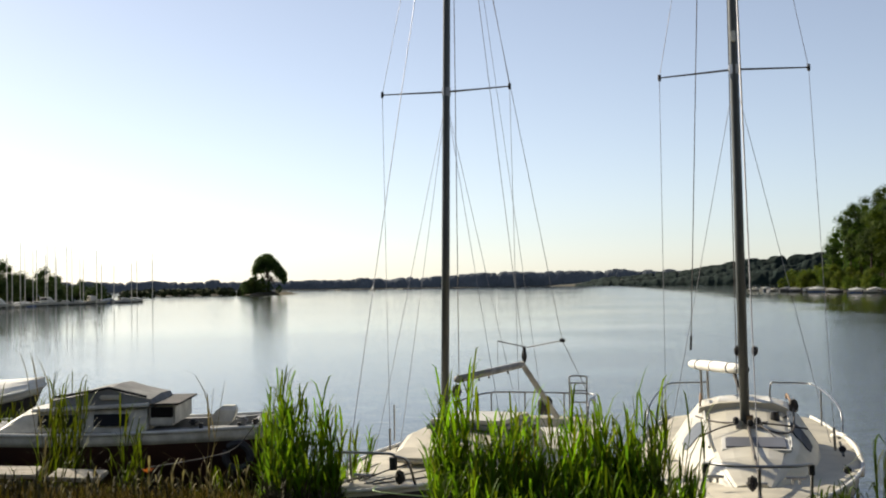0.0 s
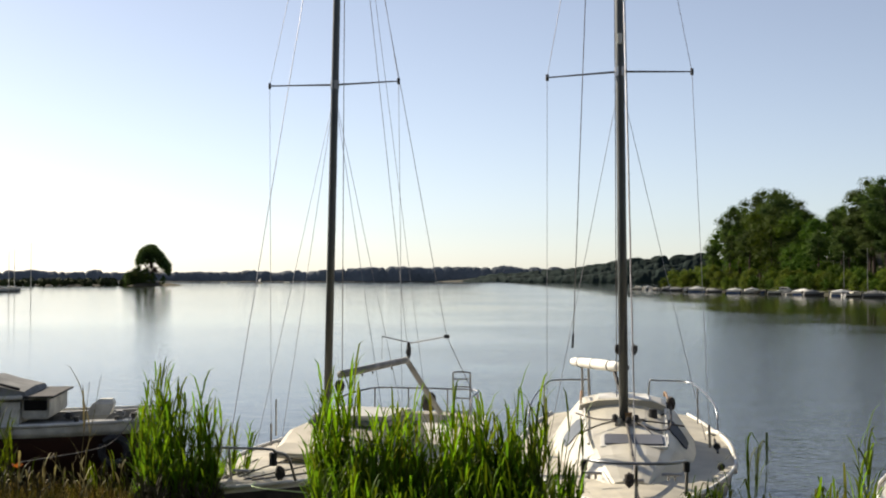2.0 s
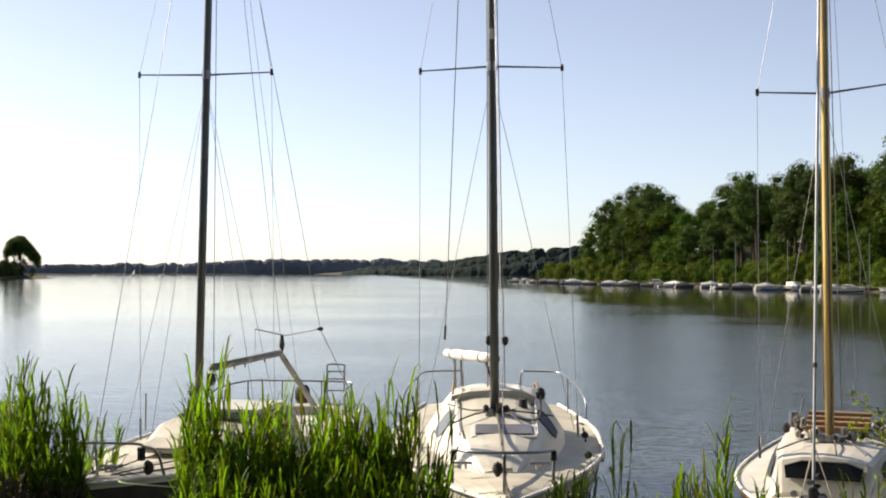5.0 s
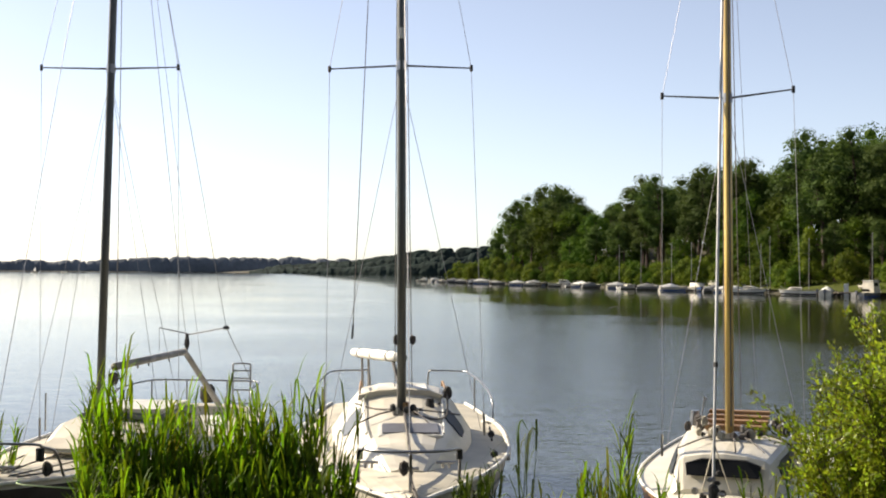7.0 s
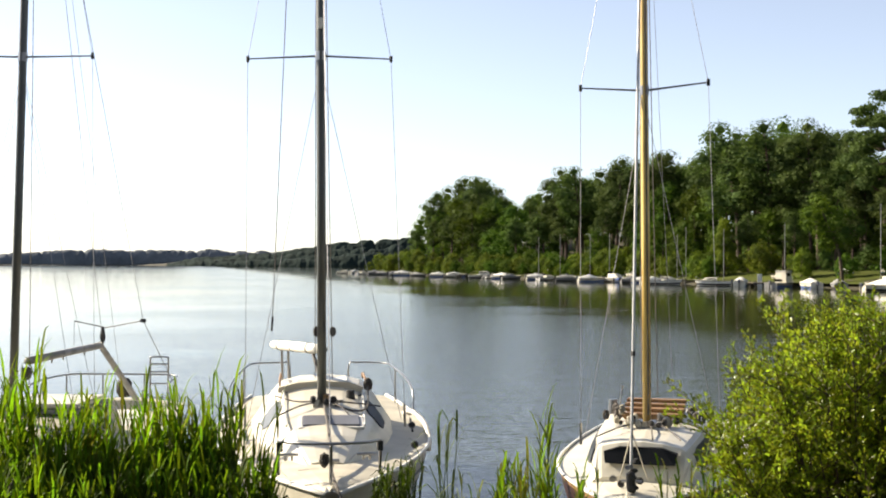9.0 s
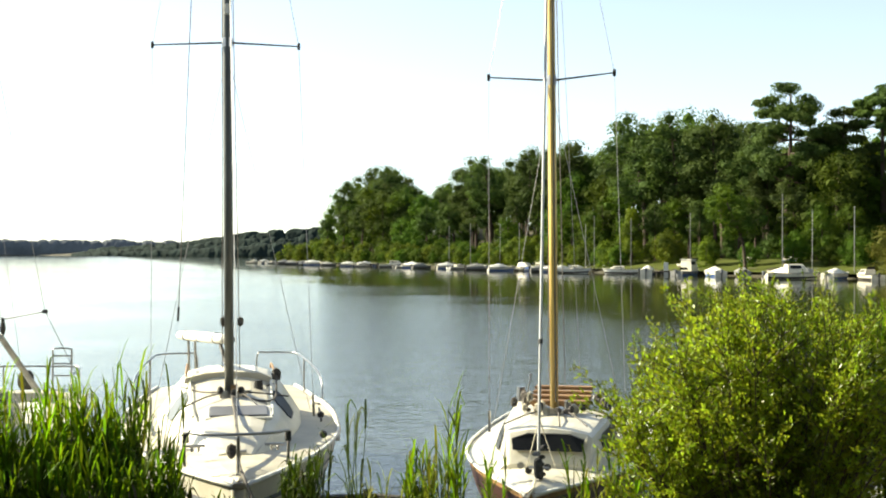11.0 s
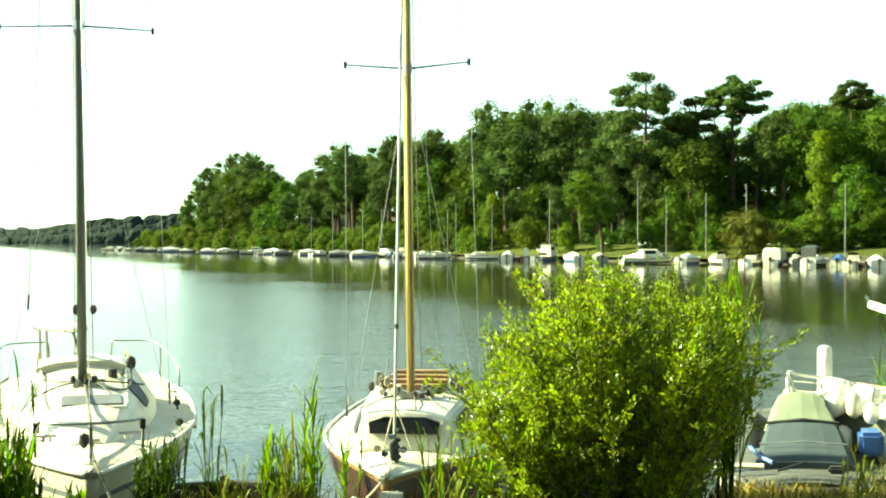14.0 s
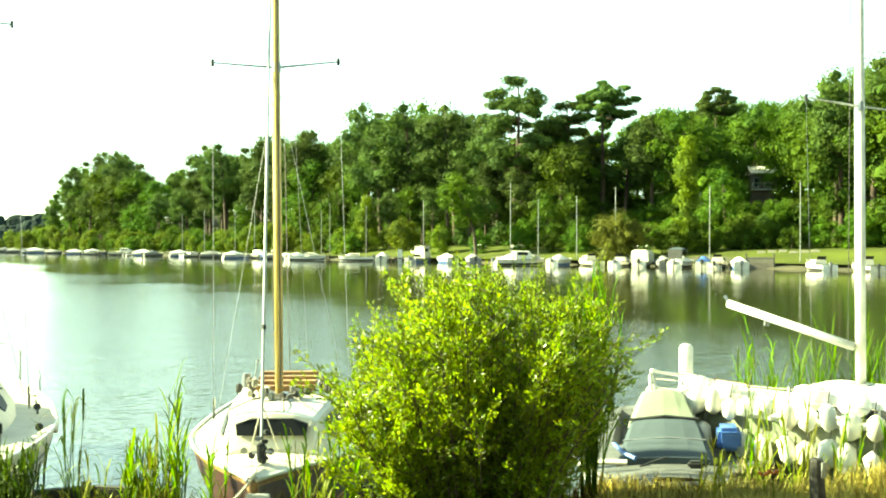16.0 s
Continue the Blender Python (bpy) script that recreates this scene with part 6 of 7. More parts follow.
def bush():
    rnd = random.Random(21)
    c = polar(38.7, 10.0)
    z0 = height(c.x, c.y)
    b = thing("bush", Matrix.Translation((c.x, c.y, z0 - 0.03)), "bright green willow bush with small glossy leaves", "bush")
    verts, faces = [], []
    right = Vector((math.cos(radians(38.7)), -math.sin(radians(38.7)), 0))
    fwd = Vector((math.sin(radians(38.7)), math.cos(radians(38.7)), 0))
    for i in range(185):
        u = rnd.uniform(-1, 1)
        v = rnd.uniform(-0.75, 0.75)
        topz = (2.1 - 0.95 * abs(u) ** 2.6 - 0.35 * v * v) * rnd.choice((1.0, 1.0, 0.8, 0.55) if u < 0.5 else (1.0, 1.0, 0.85)) * rnd.uniform(0.74, 1.08)
        if u > 0.9:
            topz *= 1.75
        reach = 1.2 if u < 0.45 or u > 0.9 else 1.02
        tip = right * u * reach + fwd * v * reach + Vector((0, 0, topz))
        root = right * (u * 0.6 if u < 0.5 else 0.3 + (u - 0.5) * 0.2) + fwd * v * 0.5
        path = arc([root, root.lerp(tip, 0.4) + Vector((0, 0, topz * 0.08)), tip], 6)
        bm = tube(path, [0.016 * (1 - 0.85 * k / (len(path) - 1)) for k in range(len(path))], 4)
        twigs = [path]
        for _ in range(10):
            k = rnd.randint(1, len(path) - 2)
            p = path[k]
            q = p + Vector((rnd.uniform(-0.4, 0.4), rnd.uniform(-0.4, 0.4), rnd.uniform(0.05, 0.42)))
            tw = [p, p.lerp(q, 0.5) + Vector((0, 0, 0.03)), q]
            tube(tw, [0.006, 0.004, 0.002], 3, bm)
            twigs.append(tw)
        part("branch", bm, BARK, b)
        for tw in twigs:
            n = 130 if tw is path else 58
            for j in range(n):
                k = 0.08 + 0.92 * j / n
                f = k * (len(tw) - 1)
                i0 = min(int(f), len(tw) - 2)
                p = tw[i0].lerp(tw[i0 + 1], f - i0) + Vector((rnd.gauss(0, 0.02), rnd.gauss(0, 0.02), rnd.gauss(0, 0.02)))
                a = ((tw[i0 + 1] - tw[i0]).normalized() + Vector((rnd.gauss(0, 0.7), rnd.gauss(0, 0.7), rnd.gauss(0.3, 0.6)))).normalized()
                s = rnd.uniform(0.016, 0.029)
                side = a.cross(Vector((rnd.gauss(0, 1), rnd.gauss(0, 1), rnd.gauss(0, 1)))).normalized() * s * 0.42
                up = a.cross(side).normalized() * s * 0.12
                o = p + a * 0.012
                i1 = len(verts)
                verts += [o, o + a * s + side + up, o + a * s * 2, o + a * s - side + up]
                faces.append((i1, i1 + 1, i1 + 2, i1 + 3))
    for i in range(60):      # young upright shoots over the crown
        u, v = rnd.uniform(-0.95, 0.95), rnd.uniform(-0.5, 0.5)
        z1 = 2.1 - 0.95 * abs(u) ** 2.6 - 0.35 * v * v
        root = right * u * 1.15 + fwd * v * 1.1 + Vector((0, 0, z1 * 0.78))
        tip = root + Vector((rnd.gauss(0, 0.07), rnd.gauss(0, 0.07), z1 * 0.22 + rnd.uniform(0.02, 0.24)))
        part("shoot", tube([root, root.lerp(tip, 0.5), tip], [0.005, 0.004, 0.002], 3), BARK, b)
        for j in range(54):
            k = j / 54
            p = root.lerp(tip, k)
            a_ = j * 2.4
            o = (Vector((math.cos(a_), math.sin(a_), 0)) * rnd.uniform(0.5, 1.0) + Vector((0, 0, rnd.uniform(0.5, 1.1)))).normalized()
            s_ = rnd.uniform(0.016, 0.027) * (1 - 0.35 * k)
            side = o.cross(Vector((rnd.gauss(0, 1), rnd.gauss(0, 1), rnd.gauss(0, 1)))).normalized() * s_ * 0.45
            i1 = len(verts)
            verts += [p, p + o * s_ + side, p + o * s_ * 2, p + o * s_ - side]
            faces.append((i1, i1 + 1, i1 + 2, i1 + 3))
    tagged(arrays("foliage", verts, faces, BUSHLEAF, b), kind="stuff")
    return b


bush()


# ---- boats along the far shore ----
def small_boat(seed, L, cabin, hull_mat, cover=None, label="small white motorboat moored at the wooded shore"):
    boat = thing("motorboat", Matrix(), label, "motorboat", "boats along the far shore")
    h = hull_form(L, L * 0.38, 0.75, 0.62, 0.85, 0.7, 0.5)
    part("hull", hull_shell(h, 0, 1, 4, 10), hull_mat, boat, smooth=True)
    part("deck", deck_shell(h, 0.05, stations=10, cut=(0.5, 0.93, 0.3)), DECK, boat)
    part("transom", panel([(-h["beam"](1), L + 0.02, -0.1), (h["beam"](1), L + 0.02, -0.1), (h["beam"](1), L, 0.6), (-h["beam"](1), L, 0.6)], 0.03), hull_mat, boat)
    for sd in (-1, 1):
        part("rub_rail", rub_rail(h, 0.03, 0.02, sd), GREY, boat)
    k = L / 5
    if cabin:
        c = part("cabin", loft([section(1.1 * k, 0.5 * k, 0.4 * k, 0.7, 0.8, 0.02), section(1.7 * k, 0.62 * k, 0.5 * k, 0.68, 0.68 + cabin, 0.05), section(3.1 * k, 0.66 * k, 0.54 * k, 0.66, 0.7 + cabin, 0.05)]), GEL, boat)
        for sd in (-1, 1):
            part("cabin_window", panel([(sd * 0.62 * k, 1.9 * k, 0.72 + 0.45 * cabin), (sd * 0.66 * k, 2.9 * k, 0.72 + 0.45 * cabin), (sd * 0.57 * k, 2.9 * k, 0.66 + 0.9 * cabin), (sd * 0.55 * k, 1.9 * k, 0.66 + 0.9 * cabin)][::sd], 0.02), WINDOW, c)
    if cover:
        part("cover", loft([section(1.5 * k, 0.8 * k, 0.5 * k, 0.66, 0.75, 0.05), section(3.0 * k, 0.9 * k, 0.4 * k, 0.62, 1.05, 0.12), section(4.8 * k, 0.8 * k, 0.5 * k, 0.62, 0.75, 0.05)]), cover, boat)
    engine = part("outboard_engine", box(0, L + 0.15, 0.62, 0.3, 0.3, 0.5, 0.06), BLACK if seed % 2 else GREY, boat)
    part("engine_leg", box(0, L + 0.2, 0.2, 0.1, 0.16, 0.5, 0.02), BLACK, engine)
    part("boot_stripe", hull_shell(h, 0.4, 0.62, 2, 10, out=0.006), DARKHULL if seed % 3 else BLUE, boat, "dark waterline band")
    part("thwart", box(0, 0.72 * L, 0.5, L * 0.3, 0.35, 0.06, 0.02), TEAK if seed % 2 else GREYDECK, boat)
    if not cover:
        rail("pulpit", [(-0.3 * k, 0.75 * k, 0.78), (-0.26 * k, 0.4 * k, 1.12), (0, 0.1 * k, 1.15), (0.26 * k, 0.4 * k, 1.12), (0.3 * k, 0.75 * k, 0.78)], boat, 0.018, steps=3)
        part("windscreen", panel([(-0.5 * k, 3.15 * k, 0.72 + cabin), (0.5 * k, 3.15 * k, 0.72 + cabin), (0.46 * k, 3.4 * k, 1.05 + cabin), (-0.46 * k, 3.4 * k, 1.05 + cabin)], 0.02), WINDOW, boat)
    return boat


def pilot_boat():
    """A fishing boat with a tall white wheelhouse."""
    boat = small_boat(6, 5.6, 0.0, GREYDECK, None, "grey-blue fishing boat with a tall white wheelhouse")
    house_ = part("wheelhouse", loft([[Vector((x * w, y, z)) for x, y in ((-1, 1.5 + 0.35 * f), (1, 1.5 + 0.35 * f), (1, 3.1), (-1, 3.1))] for z, w, f in ((0.6, 0.78, 0), (1.3, 0.78, 0.1), (2.05, 0.7, 1.0))]), GEL, boat, "tall white wheelhouse")
    part("wheelhouse_roof", box(0, 2.4, 2.1, 1.6, 1.6, 0.08, 0.03), OLDWHITE, house_)
    for x in (-0.36, 0.36):
        part("front_pane", panel([(x - 0.28, 1.56, 1.4), (x + 0.28, 1.56, 1.4), (x + 0.26, 1.78, 1.9), (x - 0.26, 1.78, 1.9)], 0.02), WINDOW, house_)
    for sd in (-1, 1):
        part("side_pane", box(sd * 0.76, 2.5, 1.62, 0.05, 0.9, 0.45, 0.02), WINDOW, house_)
    return boat


def high_boat():
    """A motorboat with a high, full-width white cabin and a lamp bar."""
    boat = small_boat(7, 4.6, 0.0, GEL, None, "white motorboat with a high full-width cabin")
    cab = part("cabin", loft([[Vector((x * w, y, z)) for x, y in ((-1, 1.3 + f), (1, 1.3 + f), (1, 4.3 - 0.3 * f), (-1, 4.3 - 0.3 * f))] for z, w, f in ((0.45, 0.9, 0), (1.3, 0.88, 0.1), (1.62, 0.8, 0.25), (1.75, 0.6, 0.6))]), GEL, boat, "high white cabin")
    for x in (-0.4, 0.4):
        part("front_pane", panel([(x - 0.3, 1.36, 1.0), (x + 0.3, 1.36, 1.0), (x + 0.28, 1.42, 1.4), (x - 0.28, 1.42, 1.4)], 0.02), WINDOW, cab)
    bar = part("lamp_bar", tube([(-0.75, 3.2, 1.6), (-0.7, 3.2, 2.05), (0.7, 3.2, 2.05), (0.75, 3.2, 1.6)], 0.04, 6), BLACK, boat)
    for x in (-0.5, 0.45):
        part("lamp", box(x, 3.2, 2.16, 0.18, 0.16, 0.18, 0.07), GEL, bar)
    return boat


def canopy_boat():
    """A covered motorboat with a dark sun canopy over the stern."""
    boat = small_boat(8, 4.8, 0.0, GEL, OLDWHITE, "white motorboat under a pale cover with a dark sun canopy")
    top = part("sun_canopy", loft([section(3.1, 0.78, 0.7, 1.75, 1.85, 0.02), section(3.8, 0.8, 0.66, 1.82, 1.98, 0.05), section(4.6, 0.78, 0.7, 1.75, 1.85, 0.02)]), PALEBLUE, boat, "dark canvas canopy")
    part("back_screen", box(0, 4.6, 1.35, 1.5, 0.04, 0.9, 0.01), BLACK, boat)
    for sx in (-0.74, 0.74):
        for y0, y1 in ((3.7, 3.15), (3.7, 4.5)):
            part("hoop", tube([(sx, y0, 0.65), (sx, y1, 1.8)], 0.018, 5), ALU, top)
    return boat


def quay(az):
    """A grey plank quay in front of the lawn."""
    x, y = strip(az, -1)
    q = thing("quay", pose(x, y, 0, 0, 0, -az), "grey timber quay box at the lawn's edge", "quay")
    for i in range(12):
        part("plank", box(-1.3 + i * 0.236, 0, 0.4 + 0.03 * math.sin(i * 5.1), 0.22, 0.06, 1.5, 0), TIMBER, q)
    part("top_board", box(0, 0.5, 1.14, 2.9, 1.1, 0.06, 0), TIMBER, q)
    for sx in (-1.38, 1.38):
        part("post", tube([(sx, 0.02, -1.0), (sx, 0.02, 1.55)], 0.08, 7), DARKTIMBER, q)


def lawn_blocks():
    for i in range(6):
        x, y = strip(50.3 + i * 0.47, 8)
        b = thing("kerb_block", pose(x, y, height(x, y) - 0.04, 0, 0, -50), "low weathered concrete block on the lawn", "block", "blocks on the lawn")
        part("block", box(0, 0, 0.17, 0.9, 0.25, 0.36, 0.04), PALETIMBER, b)
    x, y = strip(33.6, -0.5)
    b = thing("upright_board", pose(x, y, 0, 4, 0, -33), "white board standing upright at the water's edge", "board")
    part("board", box(0, 0, 0.55, 0.62, 0.08, 2.1, 0.03), OLDWHITE, b)
    part("stake", tube([(0, 0.1, -1.0), (0, 0.1, 0.9)], 0.05, 6), DARKTIMBER, b)


def jetty(x, y, turn, length, label="dark timber jetty among the moored boats"):
    j = thing("jetty", pose(x, y, 0, 0, 0, turn), label, "jetty", "jetties of the far shore")
    n = int(length / 0.3)
    for i in range(n):
        part("plank", box(0, i * 0.3, 0.55, 1.3, 0.26, 0.05, 0), TIMBER, j)
    for sx in (-0.55, 0.55):
        part("beam", box(sx, (n - 1) * 0.15, 0.46, 0.1, n * 0.3, 0.12, 0), DARKTIMBER, j)
        for k in range(3):
            part("post", tube([(sx, 0.1 + k * (n - 1) * 0.14, -1.2), (sx, 0.1 + k * (n - 1) * 0.14, 0.8)], 0.07, 6), DARKTIMBER, j)


def shore_boats():
    rnd = random.Random(41)
    kinds = [small_boat(0, 4.6, 0.0, GEL, OLDWHITE, "small white boat under a pale cover"), small_boat(1, 5.4, 0.55, GEL), small_boat(2, 5.0, 0.35, OLDWHITE), small_boat(3, 4.2, 0.0, GEL, BLUE, "small white boat under a blue cover"),
             small_boat(4, 6.2, 0.9, GEL, None, "white cabin cruiser moored at the wooded shore"), small_boat(5, 4.4, 0.0, GREYDECK, CANVAS, "dark dinghy under a grey cover")]
    seen = set()
    y = 62.0
    spots = []
    while y < 330:
        spots.append(y)
        y += rnd.uniform(0.9, 3.2) * (1 + (y - 62) / 260)
    for y in spots:
        x = shore_x(y) - rnd.uniform(0.6, 4.2)
        if rnd.random() < 0.15 or x > 0.594 * y:
            continue
        s = rnd.uniform(0.6, 1.05)
        k = rnd.choice((0, 1, 2, 0, 1, 3, 5, 5, 2, 0) if y < 200 else (0, 1, 2, 5))
        turn = radians(rnd.uniform(50, 120) if rnd.random() < 0.8 else rnd.uniform(0, 40))
        m = Matrix.LocRotScale((x, y, 0.02), Euler((0, 0, turn)), (s, s, s))
        if k in seen:
            copy_thing(kinds[k], m).scale = (s, s, s)
        else:
            kinds[k].matrix_basis = m
            seen.add(k)
    for i, k in enumerate(kinds):
        if i not in seen:
            k.matrix_basis = pose(92, 108, 0.02, 0, 0, 70)
    for y in (141, 160, 176, 210):
        x = shore_x(y) + rnd.uniform(2.5, 6.0)
        s = rnd.uniform(0.55, 0.8)
        copy_thing(kinds[rnd.choice((0, 1, 2, 5))], Matrix.LocRotScale((x, y, height(x, y) + 0.2 * s), Euler((0, 0.06, rnd.uniform(0, 6))), (s, s, s))).scale = (s, s, s)
    # the boats of the near reach: bearing, width seen in degrees, kind, bow (1) or stern (-1) to the right
    kinds += [pilot_boat(), high_boat(), canopy_boat()]
    for az, wide, k, way in ((31.5, 1.91, 2, 1), (32.8, 0.56, 0, -1), (34.57, 1.28, 6, -1), (35.74, 1.06, 0, 1), (37.0, 0.7, 5, 1), (38.7, 1.46, 0, 1), (39.97, 1.08, 5, -1), (41.19, 1.24, 0, -1), (42.47, 1.18, 1, 1), (43.98, 1.0, 2, -1), (45.0, 0.86, 7, -1), (45.84, 0.8, 5, 1),
                             (46.81, 1.2, 8, -1), (47.75, 0.6, 3, -1), (48.4, 0.75, 1, -1), (49.3, 0.72, 0, 1), (52.78, 1.41, 2, 1), (54.78, 1.45, 1, 1), (57.0, 1.4, 0, -1)):
        x, y = strip(az, -3.4)
        L = (4.6, 5.4, 5.0, 4.2, 6.2, 4.4, 5.6, 4.6, 4.8)[k]
        s = min(1.05, (4.8 if k < 6 else 5.4) / L)
        span = radians(wide) * math.hypot(x, y)
        phi = next((radians(a) for a in range(2, 88) if s * (L * math.sin(radians(a)) + 1.0 * math.cos(radians(a))) > span), radians(88))
        turn = -radians(az) + math.pi + way * phi if way < 0 else -radians(az) + math.pi + phi
        along = Vector((-math.sin(turn), math.cos(turn), 0)) * L * s * 0.5
        m = Matrix.LocRotScale(Vector((x, y, 0.02)) - along, Euler((0, 0, turn)), (s, s, s))
        if k > 5:
            kinds[k].matrix_basis = m
        else:
            copy_thing(kinds[k], m).scale = (s, s, s)
    for az, off, s in ((37.7, 9, 0.5), (39.5, 10, 0.46)):
        x, y = strip(az, off)
        copy_thing(kinds[0], Matrix.LocRotScale((x, y, height(x, y) + 0.1), Euler((0, 0.08, radians(60 - az))), (s, s, s * 1.2))).scale = (s, s, s * 1.2)
    for yy, length in ((84, 5.4), (132, 6), (155, 6), (186, 6.6), (228, 6.6), (268, 6.6)):
        jetty(shore_x(yy) + 0.4, yy, 90 + 8 * math.sin(yy), length)
    quay(50.25)
    lawn_blocks()
    # bare masts standing on the shore: bearing, top above the horizon in degrees
    for az, el in ((23.5, 1.3), (24.5, 1.45), (25.9, 1.4), (26.8, 1.5), (29.9, 1.45), (30.3, 1.8), (32.0, 1.7), (34.7, 1.95), (38.8, 2.8), (40.1, 2.05), (41.9, 2.2), (43.7, 2.6), (48.0, 2.6), (52.0, 2.8)):
        for y in range(40, 380):
            q = (y * math.tan(radians(az)), float(y))
            if q[0] - shore_x(y) > 2.0:
                break
        d = math.hypot(*q)
        top = EYE + d * math.tan(radians(el))
        t = thing("mast_pole", Matrix.Translation((q[0], q[1], height(*q) - 0.2)), "bare grey mast standing at the wooded shore", "mast", "masts along the shore")
        part("pole", tube([(0, 0, 0), (0, 0, top - height(*q))], [0.06, 0.045], 6), GREYDECK, t)
        part("spreader", tube([(-0.5, 0, (top - height(*q)) * 0.7), (0.5, 0, (top - height(*q)) * 0.7)], 0.03, 5), ALU, t)
    # marina
    for i in range(18):
        az = -22.5 + i * 0.51 + rnd.uniform(-0.1, 0.1)
        d = float(np.interp(az, [-22, -19.9, -13.6], [198, 204, 275])) + rnd.uniform(-6, 6)
        copy_thing(kinds[rnd.choice((1, 2, 4, 1, 0))], Matrix.LocRotScale(polar(az, d, 0.02), Euler((0, 0, rnd.uniform(0.5, 2.4))), None))
        for j in range(2 if i < 12 else 1):
            p = polar(az + 0.1 + rnd.uniform(0, 0.4), d + 2 + 9 * j)
            el = rnd.uniform(1.2, 2.3)
            t = thing("mast_pole", Matrix.Translation((p.x, p.y, -0.3)), "thin mast of a moored marina yacht", "mast", "marina masts")
            part("pole", tube([(0, 0, 0), (0, 0, EYE + d * math.tan(radians(el)))], [0.085, 0.055], 5), FADED, t)


shore_boats()


def far_sail(az, d, sail):
    p = polar(az, d)
    boat = thing("sailboat", pose(p.x, p.y, 0, 0, 0, 40), "tiny white sailing boat far out on the lake", "sailboat", "boats far out")
    h = hull_form(5.5, 1.9, 0.7, 0.6)
    part("hull", hull_shell(h, 0, 1, 3, 8), GEL, boat)
    part("deck", deck_shell(h, 0.05, stations=8), DECK, boat)
    part("mast", tube([(0, 2, 0.7), (0, 2, 3.5 if sail else 1.6)], 0.05, 5), ALU, boat)
    if sail:
        part("sail", panel([(0, 2.1, 1.1), (0.3, 4.9, 1.2), (0.05, 2.4, 3.2), (0, 2.1, 3.4)], 0.03), SAILCOVER, boat, "white sail")


for az, d, sail in ((-3.15, 700, True), (-4.8, 760, False), (-1.9, 800, False)):
    far_sail(az, d, sail)


# ---- bank furniture ----
def fence_post():
    p = polar(54.2, 9.7)
    z = height(p.x, p.y)
    post = thing("fence_post", Matrix.Translation((p.x, p.y, z - 0.1)), "dark wooden post with a pale band in dry grass", "fence post")
    part("post", tube([(0, 0, 0), (0.01, 0, 0.3), (0.0, 0.01, 0.66), (0, 0.01, 0.68)], [0.062, 0.06, 0.056, 0.045], 9), DARKTIMBER, post)
    part("band", tube([(0.008, 0, 0.26), (0.007, 0, 0.32)], 0.066, 9), PALEROPE, post, "pale rope band")
    part("cap_plate", box(0.0, -0.06, 0.6, 0.05, 0.02, 0.12, 0.005), GREYDECK, post)


def boards():
    for az, d, z, w, turn in ((-20.0, 13.9, 0.87, 0.82, 4), (-16.75, 13.8, 0.8, 0.58, -4)):
        p = polar(az, d)
        b = thing("plank", pose(p.x, p.y, z, 9, 2, turn), "sun-bleached plank on the bank beside the brown boat", "plank", "bank planks")
        part("board", box(0, 0, 0, w, 0.32, 0.05, 0.012), PALETIMBER, b)
        part("support", box(0.1, 0, -0.9, 0.16, 0.2, 1.75, 0.02), DARKTIMBER, b)


def edging():
    pts = [(3.3, 11.0), (4.1, 10.9), (4.7, 10.3)]
    e = thing("bank_edging", Matrix(), "dark wet timber edging along the bank", "edging")
    for a, b in zip(pts, pts[1:]):
        a, b = Vector((*a, 0)), Vector((*b, 0))
        c, L = (a + b) / 2, (b - a).length
        ang = math.degrees(math.atan2(b.y - a.y, b.x - a.x))
        part("board", box(c.x, c.y + 0.12, 0.2, L, 0.12, 0.55, 0.015, pose(0, 0, 0, 0, 0, ang)), DARKTIMBER, e)
    for x, y in pts:
        part("stake", tube([(x, y + 0.2, -0.8), (x, y + 0.2, 0.5)], 0.05, 8), DARKTIMBER, e)


def poppy(az, d):
    p = polar(az, d)
    f = thing("poppy", Matrix.Translation((p.x, p.y, height(p.x, p.y) - 0.01)), "orange flower in the bank grass", "flower", "bank flowers")
    part("stem", tube([(0, 0, 0), (0.02, 0, 0.2), (0.01, 0, 0.36)], 0.005, 5), REED, f)
    for i in range(4):
        a = i * math.pi / 2
        o = Vector((math.cos(a), math.sin(a), 0))
        s = Vector((-o.y, o.x, 0))
        c = Vector((0.01, 0, 0.36))
        part("petal", loft([[c - s * 0.008, c + s * 0.008], [c + o * 0.03 - s * 0.03 + Vector((0, 0, 0.015)), c + o * 0.03 + s * 0.03 + Vector((0, 0, 0.015))], [c + o * 0.05 - s * 0.02 + Vector((0, 0, 0.04)), c + o * 0.05 + s * 0.02 + Vector((0, 0, 0.04))]], False, False), POPPY, f)


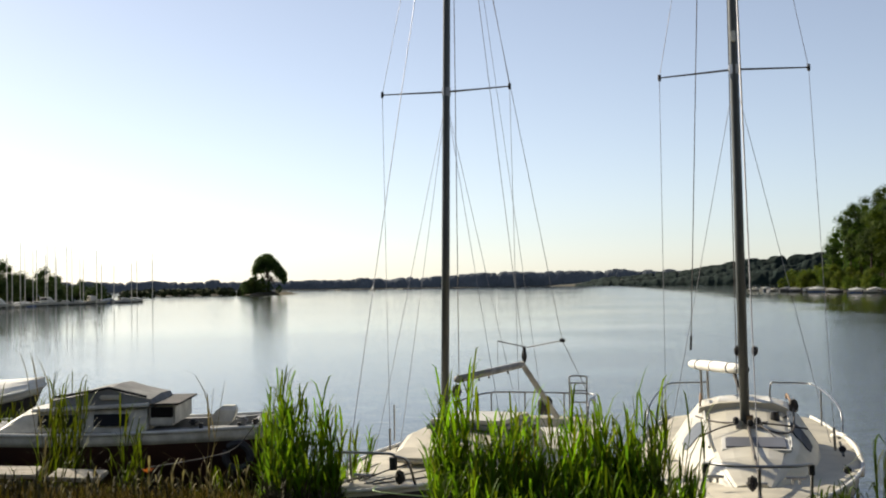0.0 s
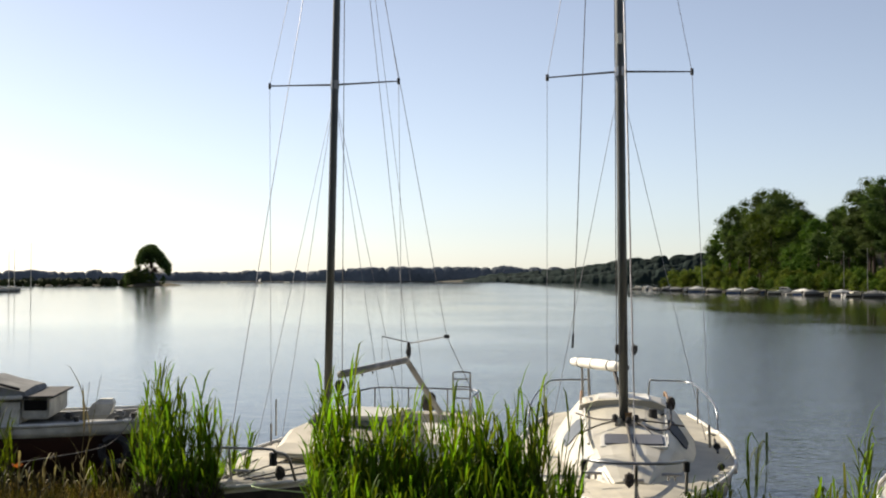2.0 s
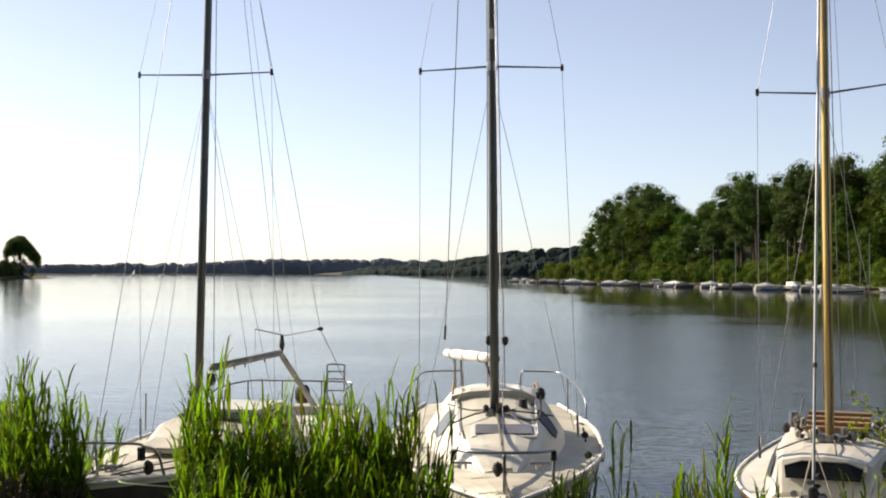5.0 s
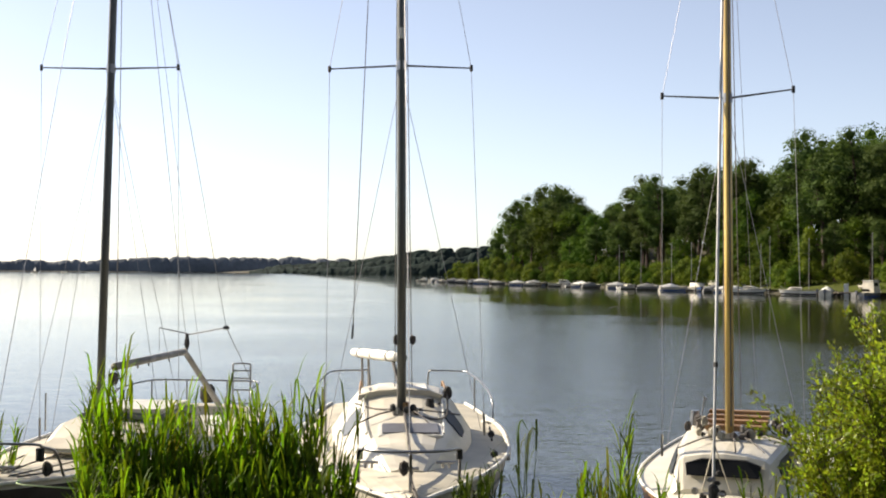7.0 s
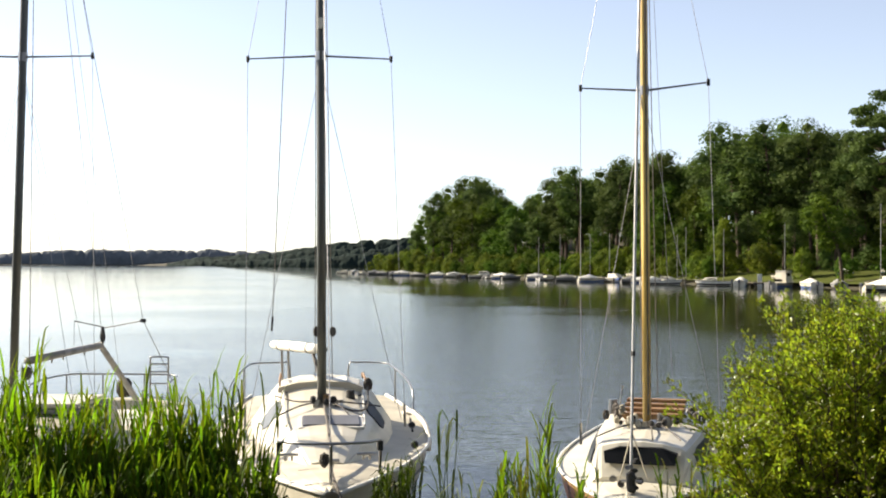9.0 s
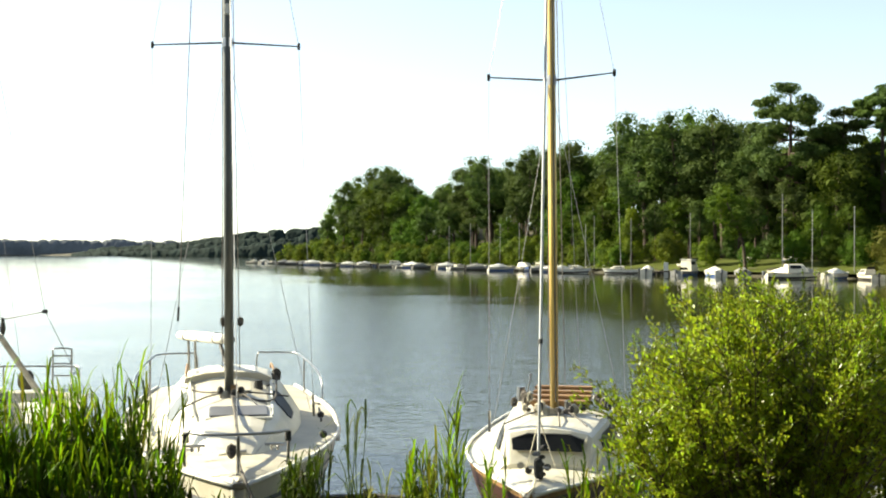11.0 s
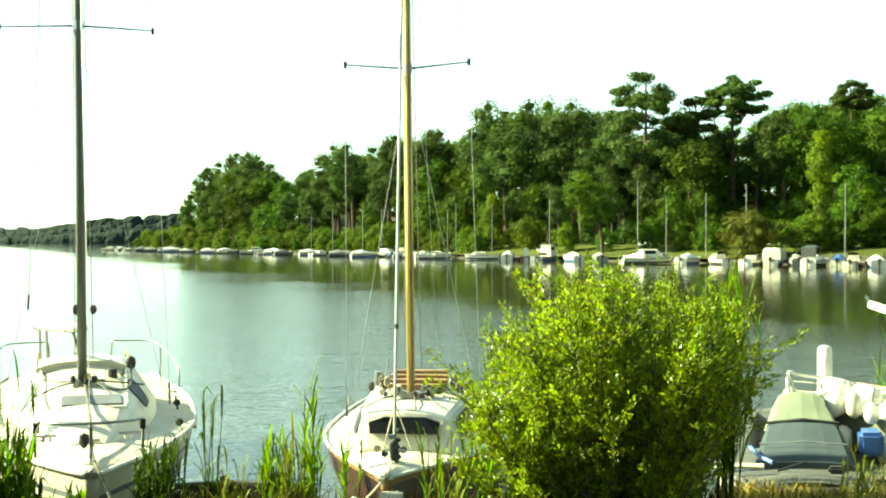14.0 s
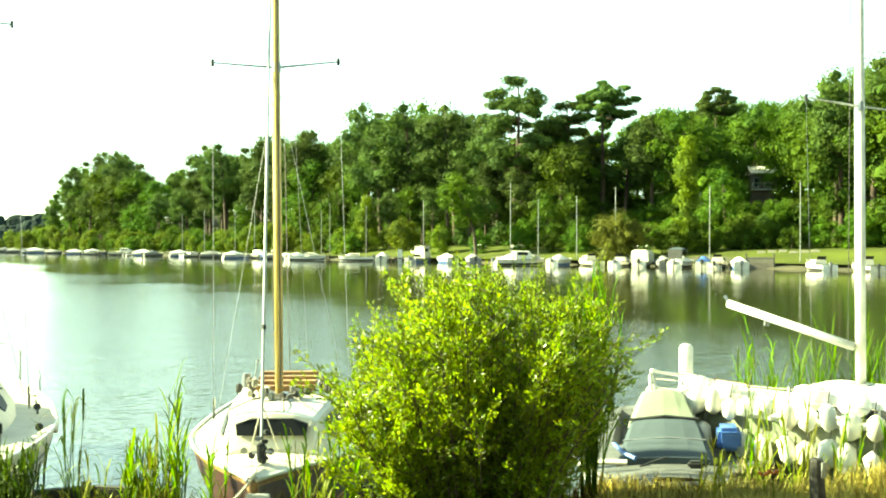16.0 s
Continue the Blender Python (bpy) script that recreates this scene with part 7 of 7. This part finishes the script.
def house():
    x, y, _ = polar(50.25, 170)
    hs = thing("house", pose(x, y, height(x, y), 0, 0, -42), "pale house half hidden by trees on the slope", "house")
    base = 13.6 - height(x, y)
    # shade under the deep roof is put into the wall's dark colour
    part("wall", box(0, 0.4, base / 2 - 0.9, 3.0, 3.6, base - 1.8, 0.03), SHADEWALL, hs, "timber wall, dark for the shade under the roof")
    part("roof", loft([[Vector((sx * 1.75, yy, base + zz)) for yy, zz in ((-3.2, -1.75), (0, -0.75), (2.4, -1.75), (2.4, -1.6), (0, -0.6), (-3.2, -1.6))] for sx in (-1, 1)]), ROOFTILE, hs, "pale tiled roof")
    part("veranda", box(0, -2.2, base - 3.9, 3.2, 1.6, 0.16, 0.03), GREYDECK, hs, "blue-grey veranda deck")
    part("veranda_rail", box(0, -2.95, base - 3.05, 3.2, 0.06, 0.07, 0.01), GREYDECK, hs)
    for i in range(5):
        part("baluster", box(-1.5 + i * 0.75, -2.95, base - 3.45, 0.06, 0.06, 0.85, 0.01), GREYDECK, hs)
    for sx in (-1.5, 1.5):
        part("veranda_post", box(sx, -2.9, base - 2.75, 0.12, 0.12, 2.2, 0.01), SHADEWALL, hs)
    for i in range(2):
        wn_ = part("window", box(-0.75 + i * 1.5, -1.42, base - 2.9, 0.9, 0.1, 1.3, 0.02), GREY, hs)
        part("pane", box(-0.75 + i * 1.5, -1.48, base - 2.9, 0.74, 0.06, 1.1, 0.01), WINDOW, wn_)
    x, y, _ = polar(47.85, 172)
    shed = thing("shed", pose(x, y, height(x, y) - 0.2, 0, 0, -40), "small white shed among trees on the slope", "shed")
    top = 10.4 - height(x, y)
    part("wall", box(0, 0, top / 2, 2.4, 2.2, top, 0.03), PLASTER, shed)
    part("roof", box(0, 0, top + 0.08, 2.8, 2.6, 0.14, 0.03, pose(0, 0, 0, 6, 0, 0)), ROOFTILE, shed)
    part("door", box(0.3, -1.12, top - 1.1, 0.9, 0.08, 1.9, 0.02), GREY, shed)


fence_post()
boards()
edging()
for az, d in ((-13.75, 11.9), (51.7, 10.6), (52.1, 10.7)):
    poppy(az, d)
house()
